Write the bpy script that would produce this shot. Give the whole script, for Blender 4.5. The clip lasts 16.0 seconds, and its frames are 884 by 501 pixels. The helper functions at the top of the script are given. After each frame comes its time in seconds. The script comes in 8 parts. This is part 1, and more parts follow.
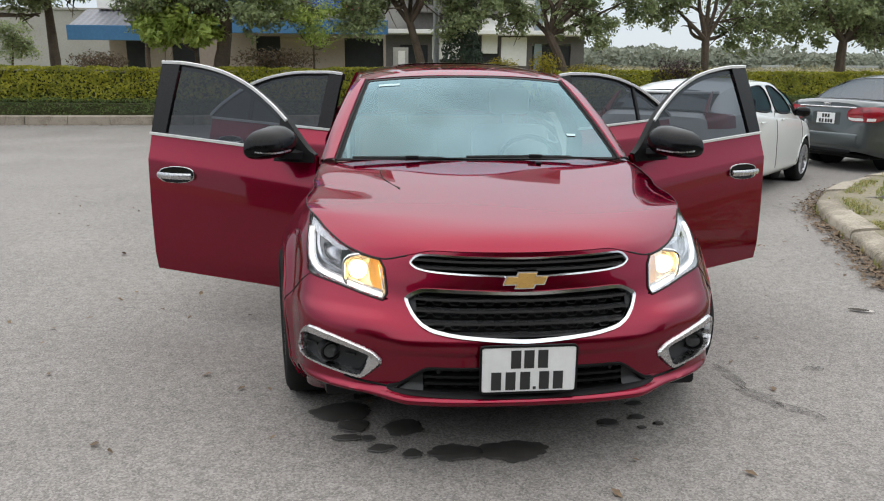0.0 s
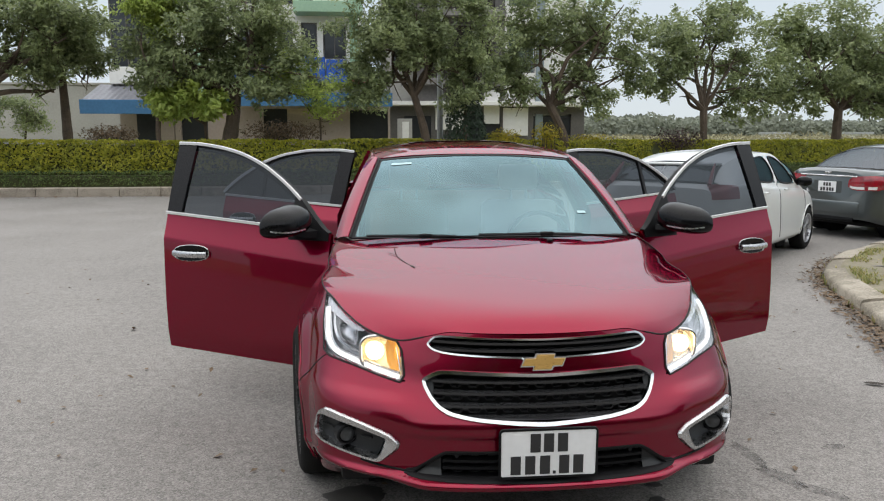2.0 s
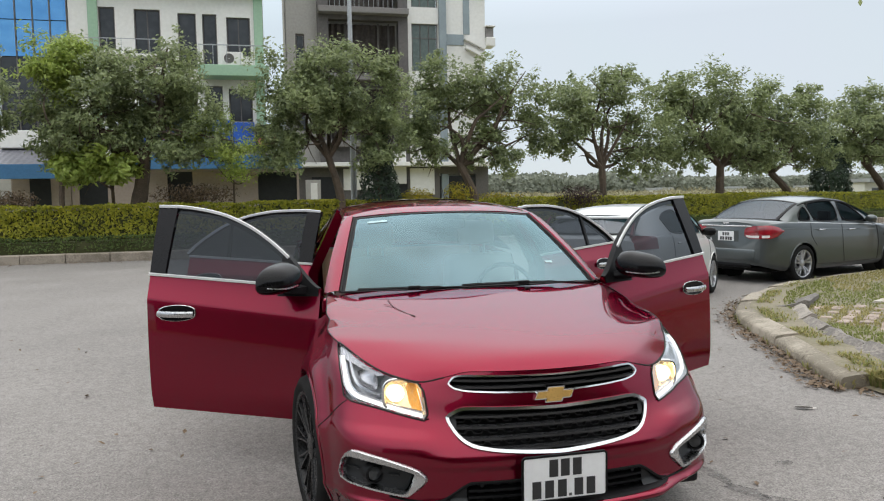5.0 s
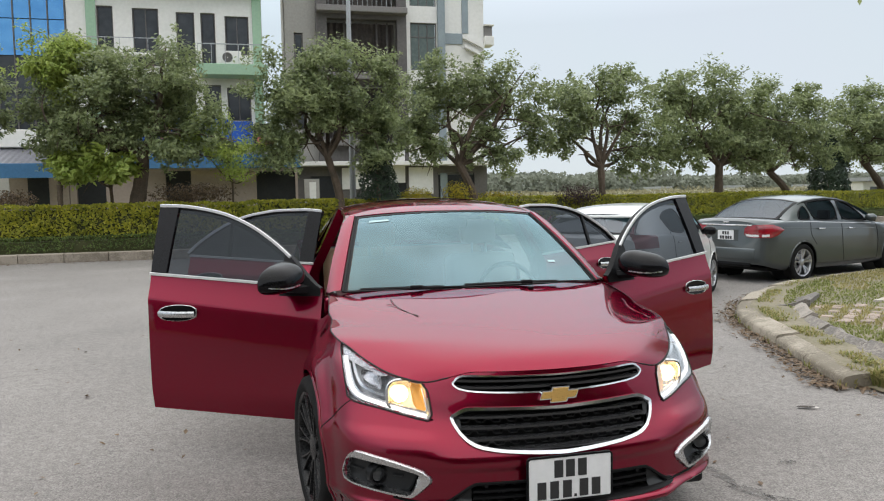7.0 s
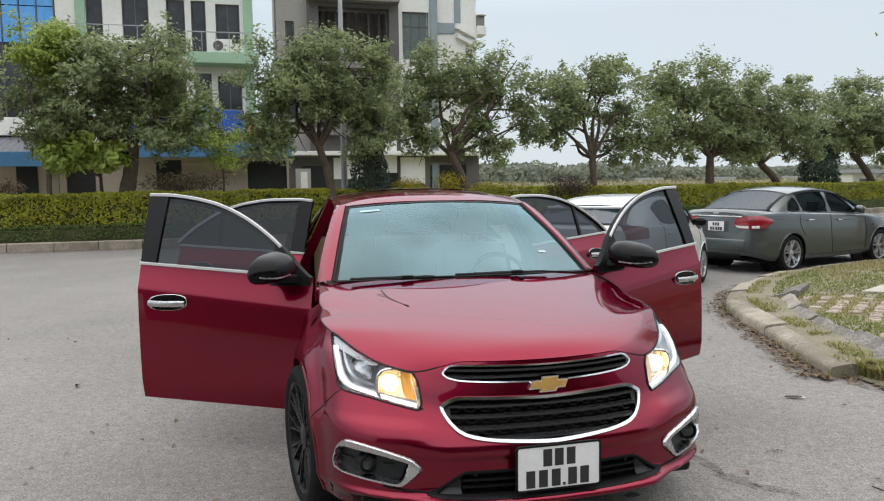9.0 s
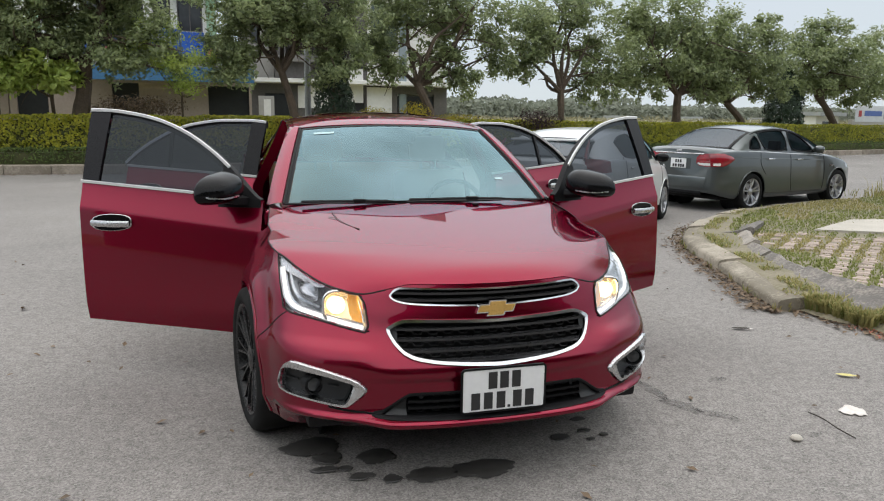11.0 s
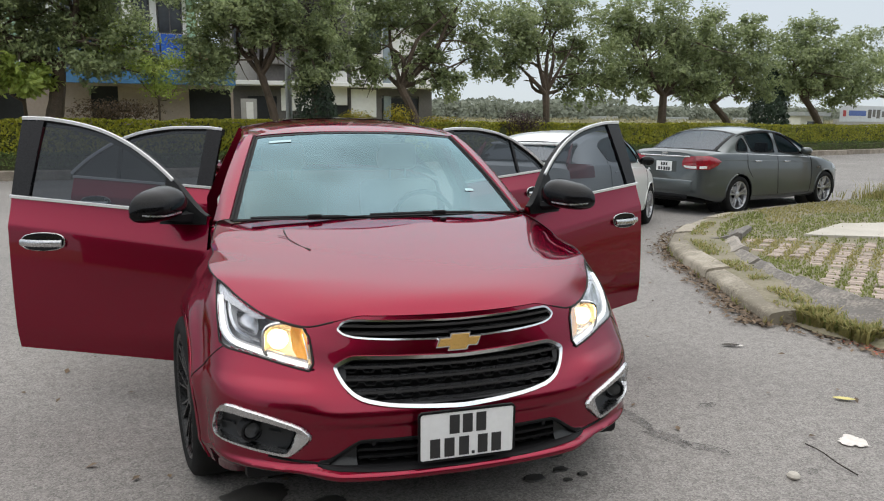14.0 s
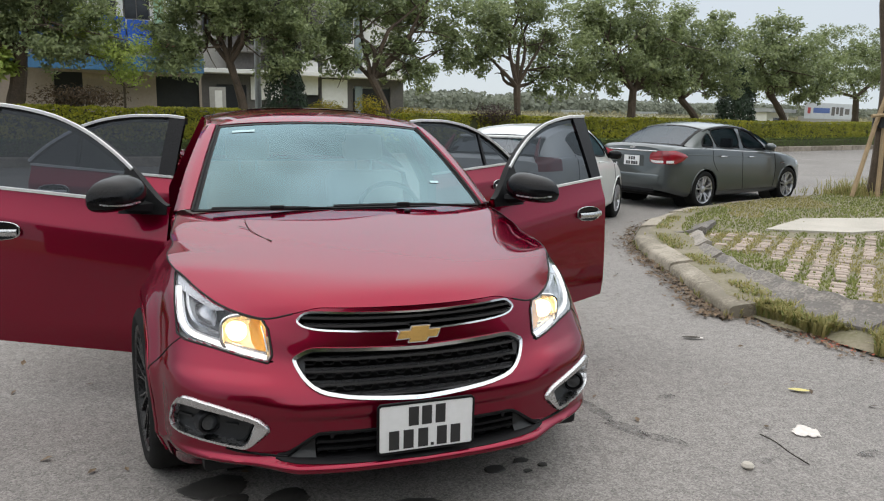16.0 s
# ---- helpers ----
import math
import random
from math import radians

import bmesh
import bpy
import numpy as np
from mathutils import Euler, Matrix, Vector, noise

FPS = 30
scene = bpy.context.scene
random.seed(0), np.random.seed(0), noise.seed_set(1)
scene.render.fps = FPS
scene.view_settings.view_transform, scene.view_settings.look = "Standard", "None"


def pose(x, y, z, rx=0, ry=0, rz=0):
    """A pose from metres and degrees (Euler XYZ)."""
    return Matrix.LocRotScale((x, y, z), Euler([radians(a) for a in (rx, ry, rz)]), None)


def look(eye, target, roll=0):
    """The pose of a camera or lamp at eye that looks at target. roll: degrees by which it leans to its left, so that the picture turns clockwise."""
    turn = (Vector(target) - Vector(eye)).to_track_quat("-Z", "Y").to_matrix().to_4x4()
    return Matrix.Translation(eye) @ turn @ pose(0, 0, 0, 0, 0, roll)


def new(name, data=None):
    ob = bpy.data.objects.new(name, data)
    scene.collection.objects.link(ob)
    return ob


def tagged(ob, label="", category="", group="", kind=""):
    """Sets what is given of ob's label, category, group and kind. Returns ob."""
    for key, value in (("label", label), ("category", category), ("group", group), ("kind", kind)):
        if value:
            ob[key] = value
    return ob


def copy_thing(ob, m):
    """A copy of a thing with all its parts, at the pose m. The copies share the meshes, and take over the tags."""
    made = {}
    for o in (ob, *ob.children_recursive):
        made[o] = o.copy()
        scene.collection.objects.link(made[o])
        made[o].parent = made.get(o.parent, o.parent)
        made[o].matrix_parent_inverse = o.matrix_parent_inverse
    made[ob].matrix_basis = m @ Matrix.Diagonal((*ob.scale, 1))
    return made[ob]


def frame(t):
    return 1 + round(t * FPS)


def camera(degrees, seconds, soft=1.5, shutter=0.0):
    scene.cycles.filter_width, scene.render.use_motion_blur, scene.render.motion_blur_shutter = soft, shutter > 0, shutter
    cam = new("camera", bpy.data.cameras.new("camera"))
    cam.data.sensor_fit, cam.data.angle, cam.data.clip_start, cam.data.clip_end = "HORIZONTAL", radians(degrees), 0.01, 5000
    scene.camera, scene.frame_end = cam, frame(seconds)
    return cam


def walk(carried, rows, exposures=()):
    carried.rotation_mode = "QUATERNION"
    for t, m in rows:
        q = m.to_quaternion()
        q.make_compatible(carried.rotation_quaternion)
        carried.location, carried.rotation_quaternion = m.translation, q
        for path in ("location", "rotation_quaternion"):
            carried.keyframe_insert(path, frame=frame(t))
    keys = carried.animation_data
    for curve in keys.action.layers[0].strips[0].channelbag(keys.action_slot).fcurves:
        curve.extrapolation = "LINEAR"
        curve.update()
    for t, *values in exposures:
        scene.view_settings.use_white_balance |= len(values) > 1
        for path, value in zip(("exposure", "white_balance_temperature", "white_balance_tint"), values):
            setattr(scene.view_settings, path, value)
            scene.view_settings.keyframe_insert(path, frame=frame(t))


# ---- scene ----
cam = camera(62.5, 16.0, soft=1.15)
PATH = [
    (0, (-0.524, -2.281, 1.376), (-0.34, -0.348, 0.895), 0.4),
    (0.5, (-0.529, -2.283, 1.372), (-0.355, -0.346, 0.903), 0.4),
    (1, (-0.53, -2.289, 1.371), (-0.369, -0.343, 0.938), 0.3),
    (1.5, (-0.536, -2.29, 1.428), (-0.379, -0.33, 1.062), 0.1),
    (2, (-0.573, -2.284, 1.432), (-0.395, -0.315, 1.129), -0.0),
    (2.5, (-0.678, -2.273, 1.437), (-0.44, -0.303, 1.189), -0.1),
    (3, (-0.764, -2.329, 1.421), (-0.462, -0.363, 1.214), -0.3),
    (3.5, (-0.88, -2.447, 1.426), (-0.508, -0.49, 1.248), -0.6),
    (4, (-0.955, -2.481, 1.426), (-0.533, -0.532, 1.269), -0.9),
    (6.5, (-1.042, -2.467, 1.437), (-0.591, -0.524, 1.296), -1.0),
    (7, (-1.041, -2.46, 1.431), (-0.592, -0.517, 1.284), -1.0),
    (7.5, (-1.041, -2.461, 1.43), (-0.59, -0.518, 1.278), -1.0),
    (8, (-1.039, -2.462, 1.431), (-0.585, -0.521, 1.275), -1.0),
    (10.3, (-1.034, -2.467, 1.416), (-0.525, -0.551, 1.151), 0.1),
    (10.5, (-1.014, -2.465, 1.404), (-0.497, -0.555, 1.114), 0.3),
    (11, (-0.961, -2.429, 1.375), (-0.408, -0.54, 1.023), 0.7),
    (11.5, (-0.913, -2.292, 1.379), (-0.32, -0.42, 1.0), 0.9),
    (12, (-0.894, -2.169, 1.394), (-0.268, -0.308, 1.012), 1.0),
    (12.5, (-0.819, -2.142, 1.406), (-0.181, -0.283, 1.038), 1.0),
    (13, (-0.766, -2.125, 1.401), (-0.135, -0.26, 1.048), 0.9),
    (13.5, (-0.759, -2.129, 1.4), (-0.157, -0.254, 1.051), 0.6),
    (14, (-0.763, -2.152, 1.403), (-0.179, -0.271, 1.055), 0.4),
    (14.5, (-0.746, -2.156, 1.413), (-0.158, -0.277, 1.062), 0.4),
    (15, (-0.727, -2.169, 1.409), (-0.114, -0.298, 1.055), 0.6),
    (15.5, (-0.729, -2.166, 1.401), (-0.088, -0.307, 1.04), 1.0),
    (16, (-0.729, -2.163, 1.405), (-0.071, -0.31, 1.036), 1.2),
]
walk(cam, [(t, look(eye, target, roll)) for t, eye, target, roll in PATH], [(0, 0.12), (2.5, 0.04), (6.5, 0.08), (8, 0.08), (10.5, 0.03), (16, 0.02)])

# ---- sky and light: an even overcast day ----
world = bpy.data.worlds.new("overcast_sky")
scene.world = world
world.use_nodes = True
wn, wl = world.node_tree.nodes, world.node_tree.links
wn.clear()
w_out = wn.new("ShaderNodeOutputWorld")
w_bg = wn.new("ShaderNodeBackground")
w_geo = wn.new("ShaderNodeTexCoord")
w_sep = wn.new("ShaderNodeSeparateXYZ")
w_ramp = wn.new("ShaderNodeValToRGB")
w_sky = wn.new("ShaderNodeTexSky")
w_mix = wn.new("ShaderNodeMix")
w_noise = wn.new("ShaderNodeTexNoise")
w_cloud = wn.new("ShaderNodeMix")
SUN_UP, SUN_ROUND = 62.0, 12.0
w_sky.sky_type = "NISHITA"
w_sky.sun_disc = False
w_sky.sun_elevation, w_sky.sun_rotation = radians(SUN_UP), radians(SUN_ROUND)
w_sky.dust_density = 1.0
w_ramp.color_ramp.elements[0].position = 0.0
w_ramp.color_ramp.elements[0].color = (0.68, 0.745, 0.80, 1)
w_ramp.color_ramp.elements[1].position = 0.85
w_ramp.color_ramp.elements[1].color = (1.0, 1.0, 1.0, 1)
w_mid = w_ramp.color_ramp.elements.new(0.28)
w_mid.color = (0.665, 0.75, 0.825, 1)
w_gain = wn.new("ShaderNodeMapRange")
w_gain.inputs["From Min"].default_value, w_gain.inputs["From Max"].default_value = 0.22, 0.55
w_gain.inputs["To Min"].default_value, w_gain.inputs["To Max"].default_value = 1.0, 1.95
w_mul = wn.new("ShaderNodeVectorMath")
w_mul.operation = "SCALE"
w_mix.data_type = "RGBA"
w_mix.inputs["Factor"].default_value = 0.06
w_noise.inputs["Scale"].default_value = 2.2
w_noise.inputs["Detail"].default_value = 4
w_cloud.data_type = "RGBA"
w_cloud.blend_type = "MULTIPLY"
w_cloud.inputs["Factor"].default_value = 0.10
w_sk2 = wn.new("ShaderNodeVectorMath")
w_sk2.operation = "SCALE"
w_sk2.inputs["Scale"].default_value = 0.09
wl.new(w_geo.outputs["Generated"], w_sep.inputs[0])
wl.new(w_sep.outputs["Z"], w_ramp.inputs[0])
wl.new(w_sep.outputs["Z"], w_gain.inputs["Value"])
wl.new(w_ramp.outputs["Color"], w_mul.inputs[0])
wl.new(w_gain.outputs["Result"], w_mul.inputs["Scale"])
wl.new(w_geo.outputs["Generated"], w_noise.inputs["Vector"])
wl.new(w_mul.outputs[0], w_cloud.inputs["A"])
wl.new(w_noise.outputs["Color"], w_cloud.inputs["B"])
wl.new(w_sky.outputs["Color"], w_sk2.inputs[0])
wl.new(w_cloud.outputs["Result"], w_mix.inputs["A"])
wl.new(w_sk2.outputs[0], w_mix.inputs["B"])
wl.new(w_mix.outputs["Result"], w_bg.inputs["Color"])
wl.new(w_bg.outputs[0], w_out.inputs[0])
w_bg.inputs["Strength"].default_value = 1.07

sun = new("sun", bpy.data.lights.new("sun", "SUN"))
sun.data.energy, sun.data.angle, sun.data.color = 0.55, radians(95), (0.97, 0.985, 1.0)
sun.matrix_world = look((0, 0, 30), (0 - math.sin(radians(SUN_ROUND)) * 30 / math.tan(radians(SUN_UP)), 0 - math.cos(radians(SUN_ROUND)) * 30 / math.tan(radians(SUN_UP)), 0))


# ---- helpers for meshes ----
def mesh_data(name, verts, faces, smooth=True, sharp=35):
    me = bpy.data.meshes.new(name)
    me.from_pydata([tuple(map(float, v)) for v in verts], [], [tuple(map(int, f)) for f in faces])
    me.validate()
    if smooth:
        me.polygons.foreach_set("use_smooth", [True] * len(me.polygons))
        me.set_sharp_from_angle(angle=radians(sharp))
    me.update()
    return me


def part(name, vf, material, parent=None, label="", smooth=True, sharp=35):
    """One mesh object under a thing or a part; vf is (verts, faces) or a bmesh."""
    if isinstance(vf, bmesh.types.BMesh):
        me = bpy.data.meshes.new(name)
        bmesh.ops.recalc_face_normals(vf, faces=vf.faces)
        vf.to_mesh(me)
        vf.free()
        if smooth:
            me.polygons.foreach_set("use_smooth", [True] * len(me.polygons))
            me.set_sharp_from_angle(angle=radians(sharp))
    else:
        me = mesh_data(name, vf[0], vf[1], smooth, sharp)
    me.materials.append(material)
    ob = new(name, me)
    if parent is not None:
        ob.parent = parent
    if label:
        ob["label"] = label
    return ob


def thing(name, m, label, category, group="", kind=""):
    ob = new(name)
    ob.empty_display_size = 0.1
    ob.matrix_world = m
    return tagged(ob, label, category, group, kind)


def join(*some):
    """Several (verts, faces) as one."""
    verts, faces = [], []
    for v, f in some:
        n = len(verts)
        verts.extend([tuple(p) for p in v])
        faces.extend([tuple(i + n for i in g) for g in f])
    return verts, faces


def moved(vf, m):
    return [tuple(m @ Vector(p)) for p in vf[0]], vf[1]


def mirrored(vf, sign=-1):
    if sign > 0:
        return vf
    return [(-p[0], p[1], p[2]) for p in vf[0]], [tuple(reversed(f)) for f in vf[1]]


def rbox(lo, hi, bevel=0.01, seg=2):
    """A box with rounded edges."""
    bm = bmesh.new()
    bmesh.ops.create_cube(bm, size=1.0)
    for v in bm.verts:
        v.co = Vector([lo[i] + (hi[i] - lo[i]) * (v.co[i] + 0.5) for i in range(3)])
    if bevel > 0:
        bmesh.ops.bevel(bm, geom=bm.edges[:], offset=bevel, segments=seg, affect="EDGES", profile=0.5)
    bmesh.ops.recalc_face_normals(bm, faces=bm.faces)
    bm.verts.index_update()
    out = [tuple(v.co) for v in bm.verts], [tuple(v.index for v in f.verts) for f in bm.faces]
    bm.free()
    return out


def grid(fn, us, vs, keep=None, flip=False):
    """A sheet fn(u, v); keep(u, v, p) tells which cells stay."""
    pts = [[fn(u, v) for v in vs] for u in us]
    used, verts, faces = {}, [], []

    def at(i, j):
        if (i, j) not in used:
            used[i, j] = len(verts)
            verts.append(tuple(pts[i][j]))
        return used[i, j]

    for i in range(len(us) - 1):
        for j in range(len(vs) - 1):
            if keep is None or keep((us[i] + us[i + 1]) / 2, (vs[j] + vs[j + 1]) / 2, pts[i][j]):
                f = (at(i, j), at(i + 1, j), at(i + 1, j + 1), at(i, j + 1))
                faces.append(f[::-1] if flip else f)
    return verts, faces


def thick(vf, d, way=None):
    """Gives a sheet thickness d against its normals, with a closed rim."""
    bm = bmesh.new()
    vs = [bm.verts.new(p) for p in vf[0]]
    for f in vf[1]:
        try:
            bm.faces.new([vs[i] for i in f])
        except ValueError:
            pass
    bm.normal_update()
    ns = [v.normal.copy() for v in bm.verts]
    co = [v.co.copy() for v in bm.verts]
    n = len(co)
    edges = [(e.verts[0].index, e.verts[1].index) for e in bm.edges if len(e.link_faces) == 1]
    bm.verts.index_update()
    owner = {}
    for f in bm.faces:
        idx = [v.index for v in f.verts]
        for a, b in zip(idx, idx[1:] + idx[:1]):
            owner[a, b] = True
    faces = [tuple(v.index for v in f.verts) for f in bm.faces]
    rim = []
    for e in bm.edges:
        if len(e.link_faces) == 1:
            a, b = e.verts[0].index, e.verts[1].index
            if (a, b) not in owner:
                a, b = b, a
            rim.append((b, a, a + n, b + n))
    verts = [tuple(c) for c in co] + [tuple(c - k * d) for c, k in zip(co, ns)]
    faces = faces + [tuple(i + n for i in reversed(f)) for f in faces] + rim
    bm.free()
    return verts, faces


def spline(points, n, closed=False):
    """n points on a smooth curve through the given ones (centripetal enough for short control lists)."""
    p = np.array(points, float)
    m = len(p)
    out = []
    spans = m if closed else m - 1
    for k in range(n):
        t = k / (n if closed else n - 1) * spans
        i = min(int(t), spans - 1)
        f = t - i
        if closed:
            a, b, c, d = p[(i - 1) % m], p[i % m], p[(i + 1) % m], p[(i + 2) % m]
        else:
            a, b, c, d = p[max(i - 1, 0)], p[i], p[i + 1], p[min(i + 2, m - 1)]
        out.append(0.5 * (2 * b + (c - a) * f + (2 * a - 5 * b + 4 * c - d) * f**2 + (3 * b - a - 3 * c + d) * f**3))
    return np.array(out)


def curve1(xs, ys):
    """A smooth function through (xs, ys): cubic, with no overshoot."""
    xs, ys = np.array(xs, float), np.array(ys, float)
    h, s = np.diff(xs), np.diff(ys) / np.diff(xs)
    m = np.zeros(len(xs))
    m[0], m[-1] = s[0], s[-1]
    for i in range(1, len(xs) - 1):
        m[i] = 0 if s[i - 1] * s[i] <= 0 else 2 * s[i - 1] * s[i] / (s[i - 1] + s[i])

    def f(x):
        x = min(max(x, xs[0]), xs[-1])
        i = min(int(np.searchsorted(xs, x, side="right")) - 1, len(h) - 1)
        t = (x - xs[i]) / h[i]
        return float((1 + 2 * t) * (1 - t) ** 2 * ys[i] + t * (1 - t) ** 2 * h[i] * m[i] + t * t * (3 - 2 * t) * ys[i + 1] + t * t * (t - 1) * h[i] * m[i + 1])

    return f


def step(a, b, x):
    t = min(max((x - a) / (b - a), 0.0), 1.0)
    return t * t * (3 - 2 * t)


def sweep(path, profile, up=(0, 0, 1), closed=False, caps=True, scale=None):
    """Carries a 2D outline (side, up) along a path. up: one hint, or one for each point."""
    p = np.array(path, float)
    n, k = len(p), len(profile)
    ups = np.array(up, float)
    if ups.ndim == 1:
        ups = np.tile(ups, (n, 1))
    verts, faces = [], []
    for i in range(n):
        t = p[(i + 1) % n] - p[i - 1] if closed else p[min(i + 1, n - 1)] - p[max(i - 1, 0)]
        t = t / (np.linalg.norm(t) + 1e-12)
        s = np.cross(t, ups[i])
        s = s / (np.linalg.norm(s) + 1e-12)
        u = np.cross(s, t)
        g = 1.0 if scale is None else scale[i]
        verts += [tuple(p[i] + g * (a * s + b * u)) for a, b in profile]
    for i in range(n if closed else n - 1):
        j = (i + 1) % n
        for a in range(k):
            b = (a + 1) % k
            faces.append((i * k + a, i * k + b, j * k + b, j * k + a))
    if caps and not closed:
        faces += [tuple(range(k))[::-1], tuple((n - 1) * k + a for a in range(k))]
    return verts, faces


def ring(r, k=8, rb=None):
    rb = r if rb is None else rb
    return [(r * math.cos(2 * math.pi * a / k), rb * math.sin(2 * math.pi * a / k)) for a in range(k)]


def tube(path, r, k=8, closed=False, radii=None):
    p = np.array(path, float)
    t = p[-1] - p[0] if not closed else np.array([0, 0, 0.0])
    up = (0, 0, 1) if abs(t[2]) < 0.8 * (np.linalg.norm(t) + 1e-9) else (0.3, 1, 0)
    return sweep(p, ring(r, k), up, closed, True, None if radii is None else np.array(radii) / r)


def lathe(outline, k=32, axis="x"):
    """Turns an outline of (along, radius) about an axis."""
    verts, faces, n = [], [], len(outline)
    for i in range(k):
        a = 2 * math.pi * i / k
        for s, r in outline:
            verts.append((s, r * math.cos(a), r * math.sin(a)) if axis == "x" else (r * math.cos(a), r * math.sin(a), s))
    for i in range(k):
        j = (i + 1) % k
        for m in range(n - 1):
            faces.append((i * n + m, j * n + m, j * n + m + 1, i * n + m + 1))
    return verts, faces


def prism(poly, z0, z1):
    """A flat outline (x, y), raised from z0 to z1."""
    n = len(poly)
    verts = [(x, y, z0) for x, y in poly] + [(x, y, z1) for x, y in poly]
    faces = [tuple(reversed(range(n))), tuple(range(n, 2 * n))] + [(i, (i + 1) % n, (i + 1) % n + n, i + n) for i in range(n)]
    return verts, faces


def inside(poly, x, y):
    hit = False
    n = len(poly)
    for i in range(n):
        (x1, y1), (x2, y2) = poly[i], poly[(i + 1) % n]
        if (y1 > y) != (y2 > y) and x < (x2 - x1) * (y - y1) / (y2 - y1) + x1:
            hit = not hit
    return hit


# ---- materials ----
def material(name, a, b=None, rough=0.6, metal=0.0, size=0.3, fine=0.02, mix=0.5, bump=0.0, bump_size=None, coat=0.0, spec=0.5, per="", rough_var=0.1, coat_ior=1.5):
    """Two tones mixed by noise at two sizes (metres), with relief. per: 'object' or 'island' varies the tone piece by piece."""
    b = b or tuple(c * 0.8 for c in a)
    m = bpy.data.materials.new(name)
    m.use_nodes = True
    n, l = m.node_tree.nodes, m.node_tree.links
    p = n["Principled BSDF"]
    tc = n.new("ShaderNodeTexCoord")
    n1, n2 = n.new("ShaderNodeTexNoise"), n.new("ShaderNodeTexNoise")
    n1.inputs["Scale"].default_value, n2.inputs["Scale"].default_value = 1 / size, 1 / fine
    n1.inputs["Detail"].default_value, n2.inputs["Detail"].default_value = 3, 4
    l.new(tc.outputs["Object"], n1.inputs["Vector"])
    l.new(tc.outputs["Object"], n2.inputs["Vector"])
    add = n.new("ShaderNodeMath")
    add.operation = "ADD"
    l.new(n1.outputs[0], add.inputs[0])
    l.new(n2.outputs[0], add.inputs[1])
    rng = n.new("ShaderNodeMapRange")
    rng.inputs["From Min"].default_value, rng.inputs["From Max"].default_value = 0.7, 1.3
    rng.inputs["To Min"].default_value, rng.inputs["To Max"].default_value = 0.5 - mix, 0.5 + mix
    l.new(add.outputs[0], rng.inputs["Value"])
    fac = rng.outputs[0]
    if per:
        src = n.new("ShaderNodeObjectInfo" if per == "object" else "ShaderNodeNewGeometry")
        more = n.new("ShaderNodeMath")
        more.operation = "MULTIPLY_ADD"
        more.inputs[1].default_value, more.inputs[2].default_value = 0.9, -0.45
        l.new(src.outputs["Random" if per == "object" else "Random Per Island"], more.inputs[0])
        sm = n.new("ShaderNodeMath")
        sm.operation = "ADD"
        l.new(fac, sm.inputs[0])
        l.new(more.outputs[0], sm.inputs[1])
        fac = sm.outputs[0]
    mx = n.new("ShaderNodeMix")
    mx.data_type = "RGBA"
    mx.clamp_factor = True
    mx.inputs["A"].default_value, mx.inputs["B"].default_value = (*a, 1), (*b, 1)
    l.new(fac, mx.inputs["Factor"])
    l.new(mx.outputs["Result"], p.inputs["Base Color"])
    rr = n.new("ShaderNodeMapRange")
    rr.inputs["To Min"].default_value, rr.inputs["To Max"].default_value = max(rough - rough_var, 0.02), min(rough + rough_var, 1)
    l.new(n2.outputs[0], rr.inputs["Value"])
    l.new(rr.outputs[0], p.inputs["Roughness"])
    p.inputs["Metallic"].default_value = metal
    p.inputs["Specular IOR Level"].default_value = spec
    p.inputs["Coat Weight"].default_value = coat
    p.inputs["Coat Roughness"].default_value = 0.03
    p.inputs["Coat IOR"].default_value = coat_ior
    if bump:
        bp = n.new("ShaderNodeBump")
        bp.inputs["Distance"].default_value = bump
        bp.inputs["Strength"].default_value = 0.6
        if bump_size:
            n3 = n.new("ShaderNodeTexNoise")
            n3.inputs["Scale"].default_value = 1 / bump_size
            n3.inputs["Detail"].default_value = 5
            l.new(tc.outputs["Object"], n3.inputs["Vector"])
            l.new(n3.outputs[0], bp.inputs["Height"])
        else:
            l.new(n2.outputs[0], bp.inputs["Height"])
        l.new(bp.outputs[0], p.inputs["Normal"])
    return m


def glass(name, tint, gloss=0.12, dark=0.3, rough=0.01, shine=(1, 1, 1), share=1.0):
    """A thin pane: mirror-like outside at a share that grows to the rim, tinted clear through."""
    m = bpy.data.materials.new(name)
    m.use_nodes = True
    n, l = m.node_tree.nodes, m.node_tree.links
    n.clear()
    out = n.new("ShaderNodeOutputMaterial")
    tr, gl, mx = n.new("ShaderNodeBsdfTransparent"), n.new("ShaderNodeBsdfGlossy"), n.new("ShaderNodeMixShader")
    tr.inputs["Color"].default_value = (*[c * dark for c in tint], 1)
    gl.inputs["Roughness"].default_value = rough
    gl.inputs["Color"].default_value = (*shine, 1)
    fr = n.new("ShaderNodeFresnel")
    fr.inputs["IOR"].default_value = 1.5
    mr = n.new("ShaderNodeMath")
    mr.operation = "MULTIPLY_ADD"
    mr.use_clamp = True
    mr.inputs[1].default_value, mr.inputs[2].default_value = share, gloss
    l.new(fr.outputs[0], mr.inputs[0])
    l.new(mr.outputs[0], mx.inputs[0])
    l.new(tr.outputs[0], mx.inputs[1])
    l.new(gl.outputs[0], mx.inputs[2])
    l.new(mx.outputs[0], out.inputs[0])
    return m


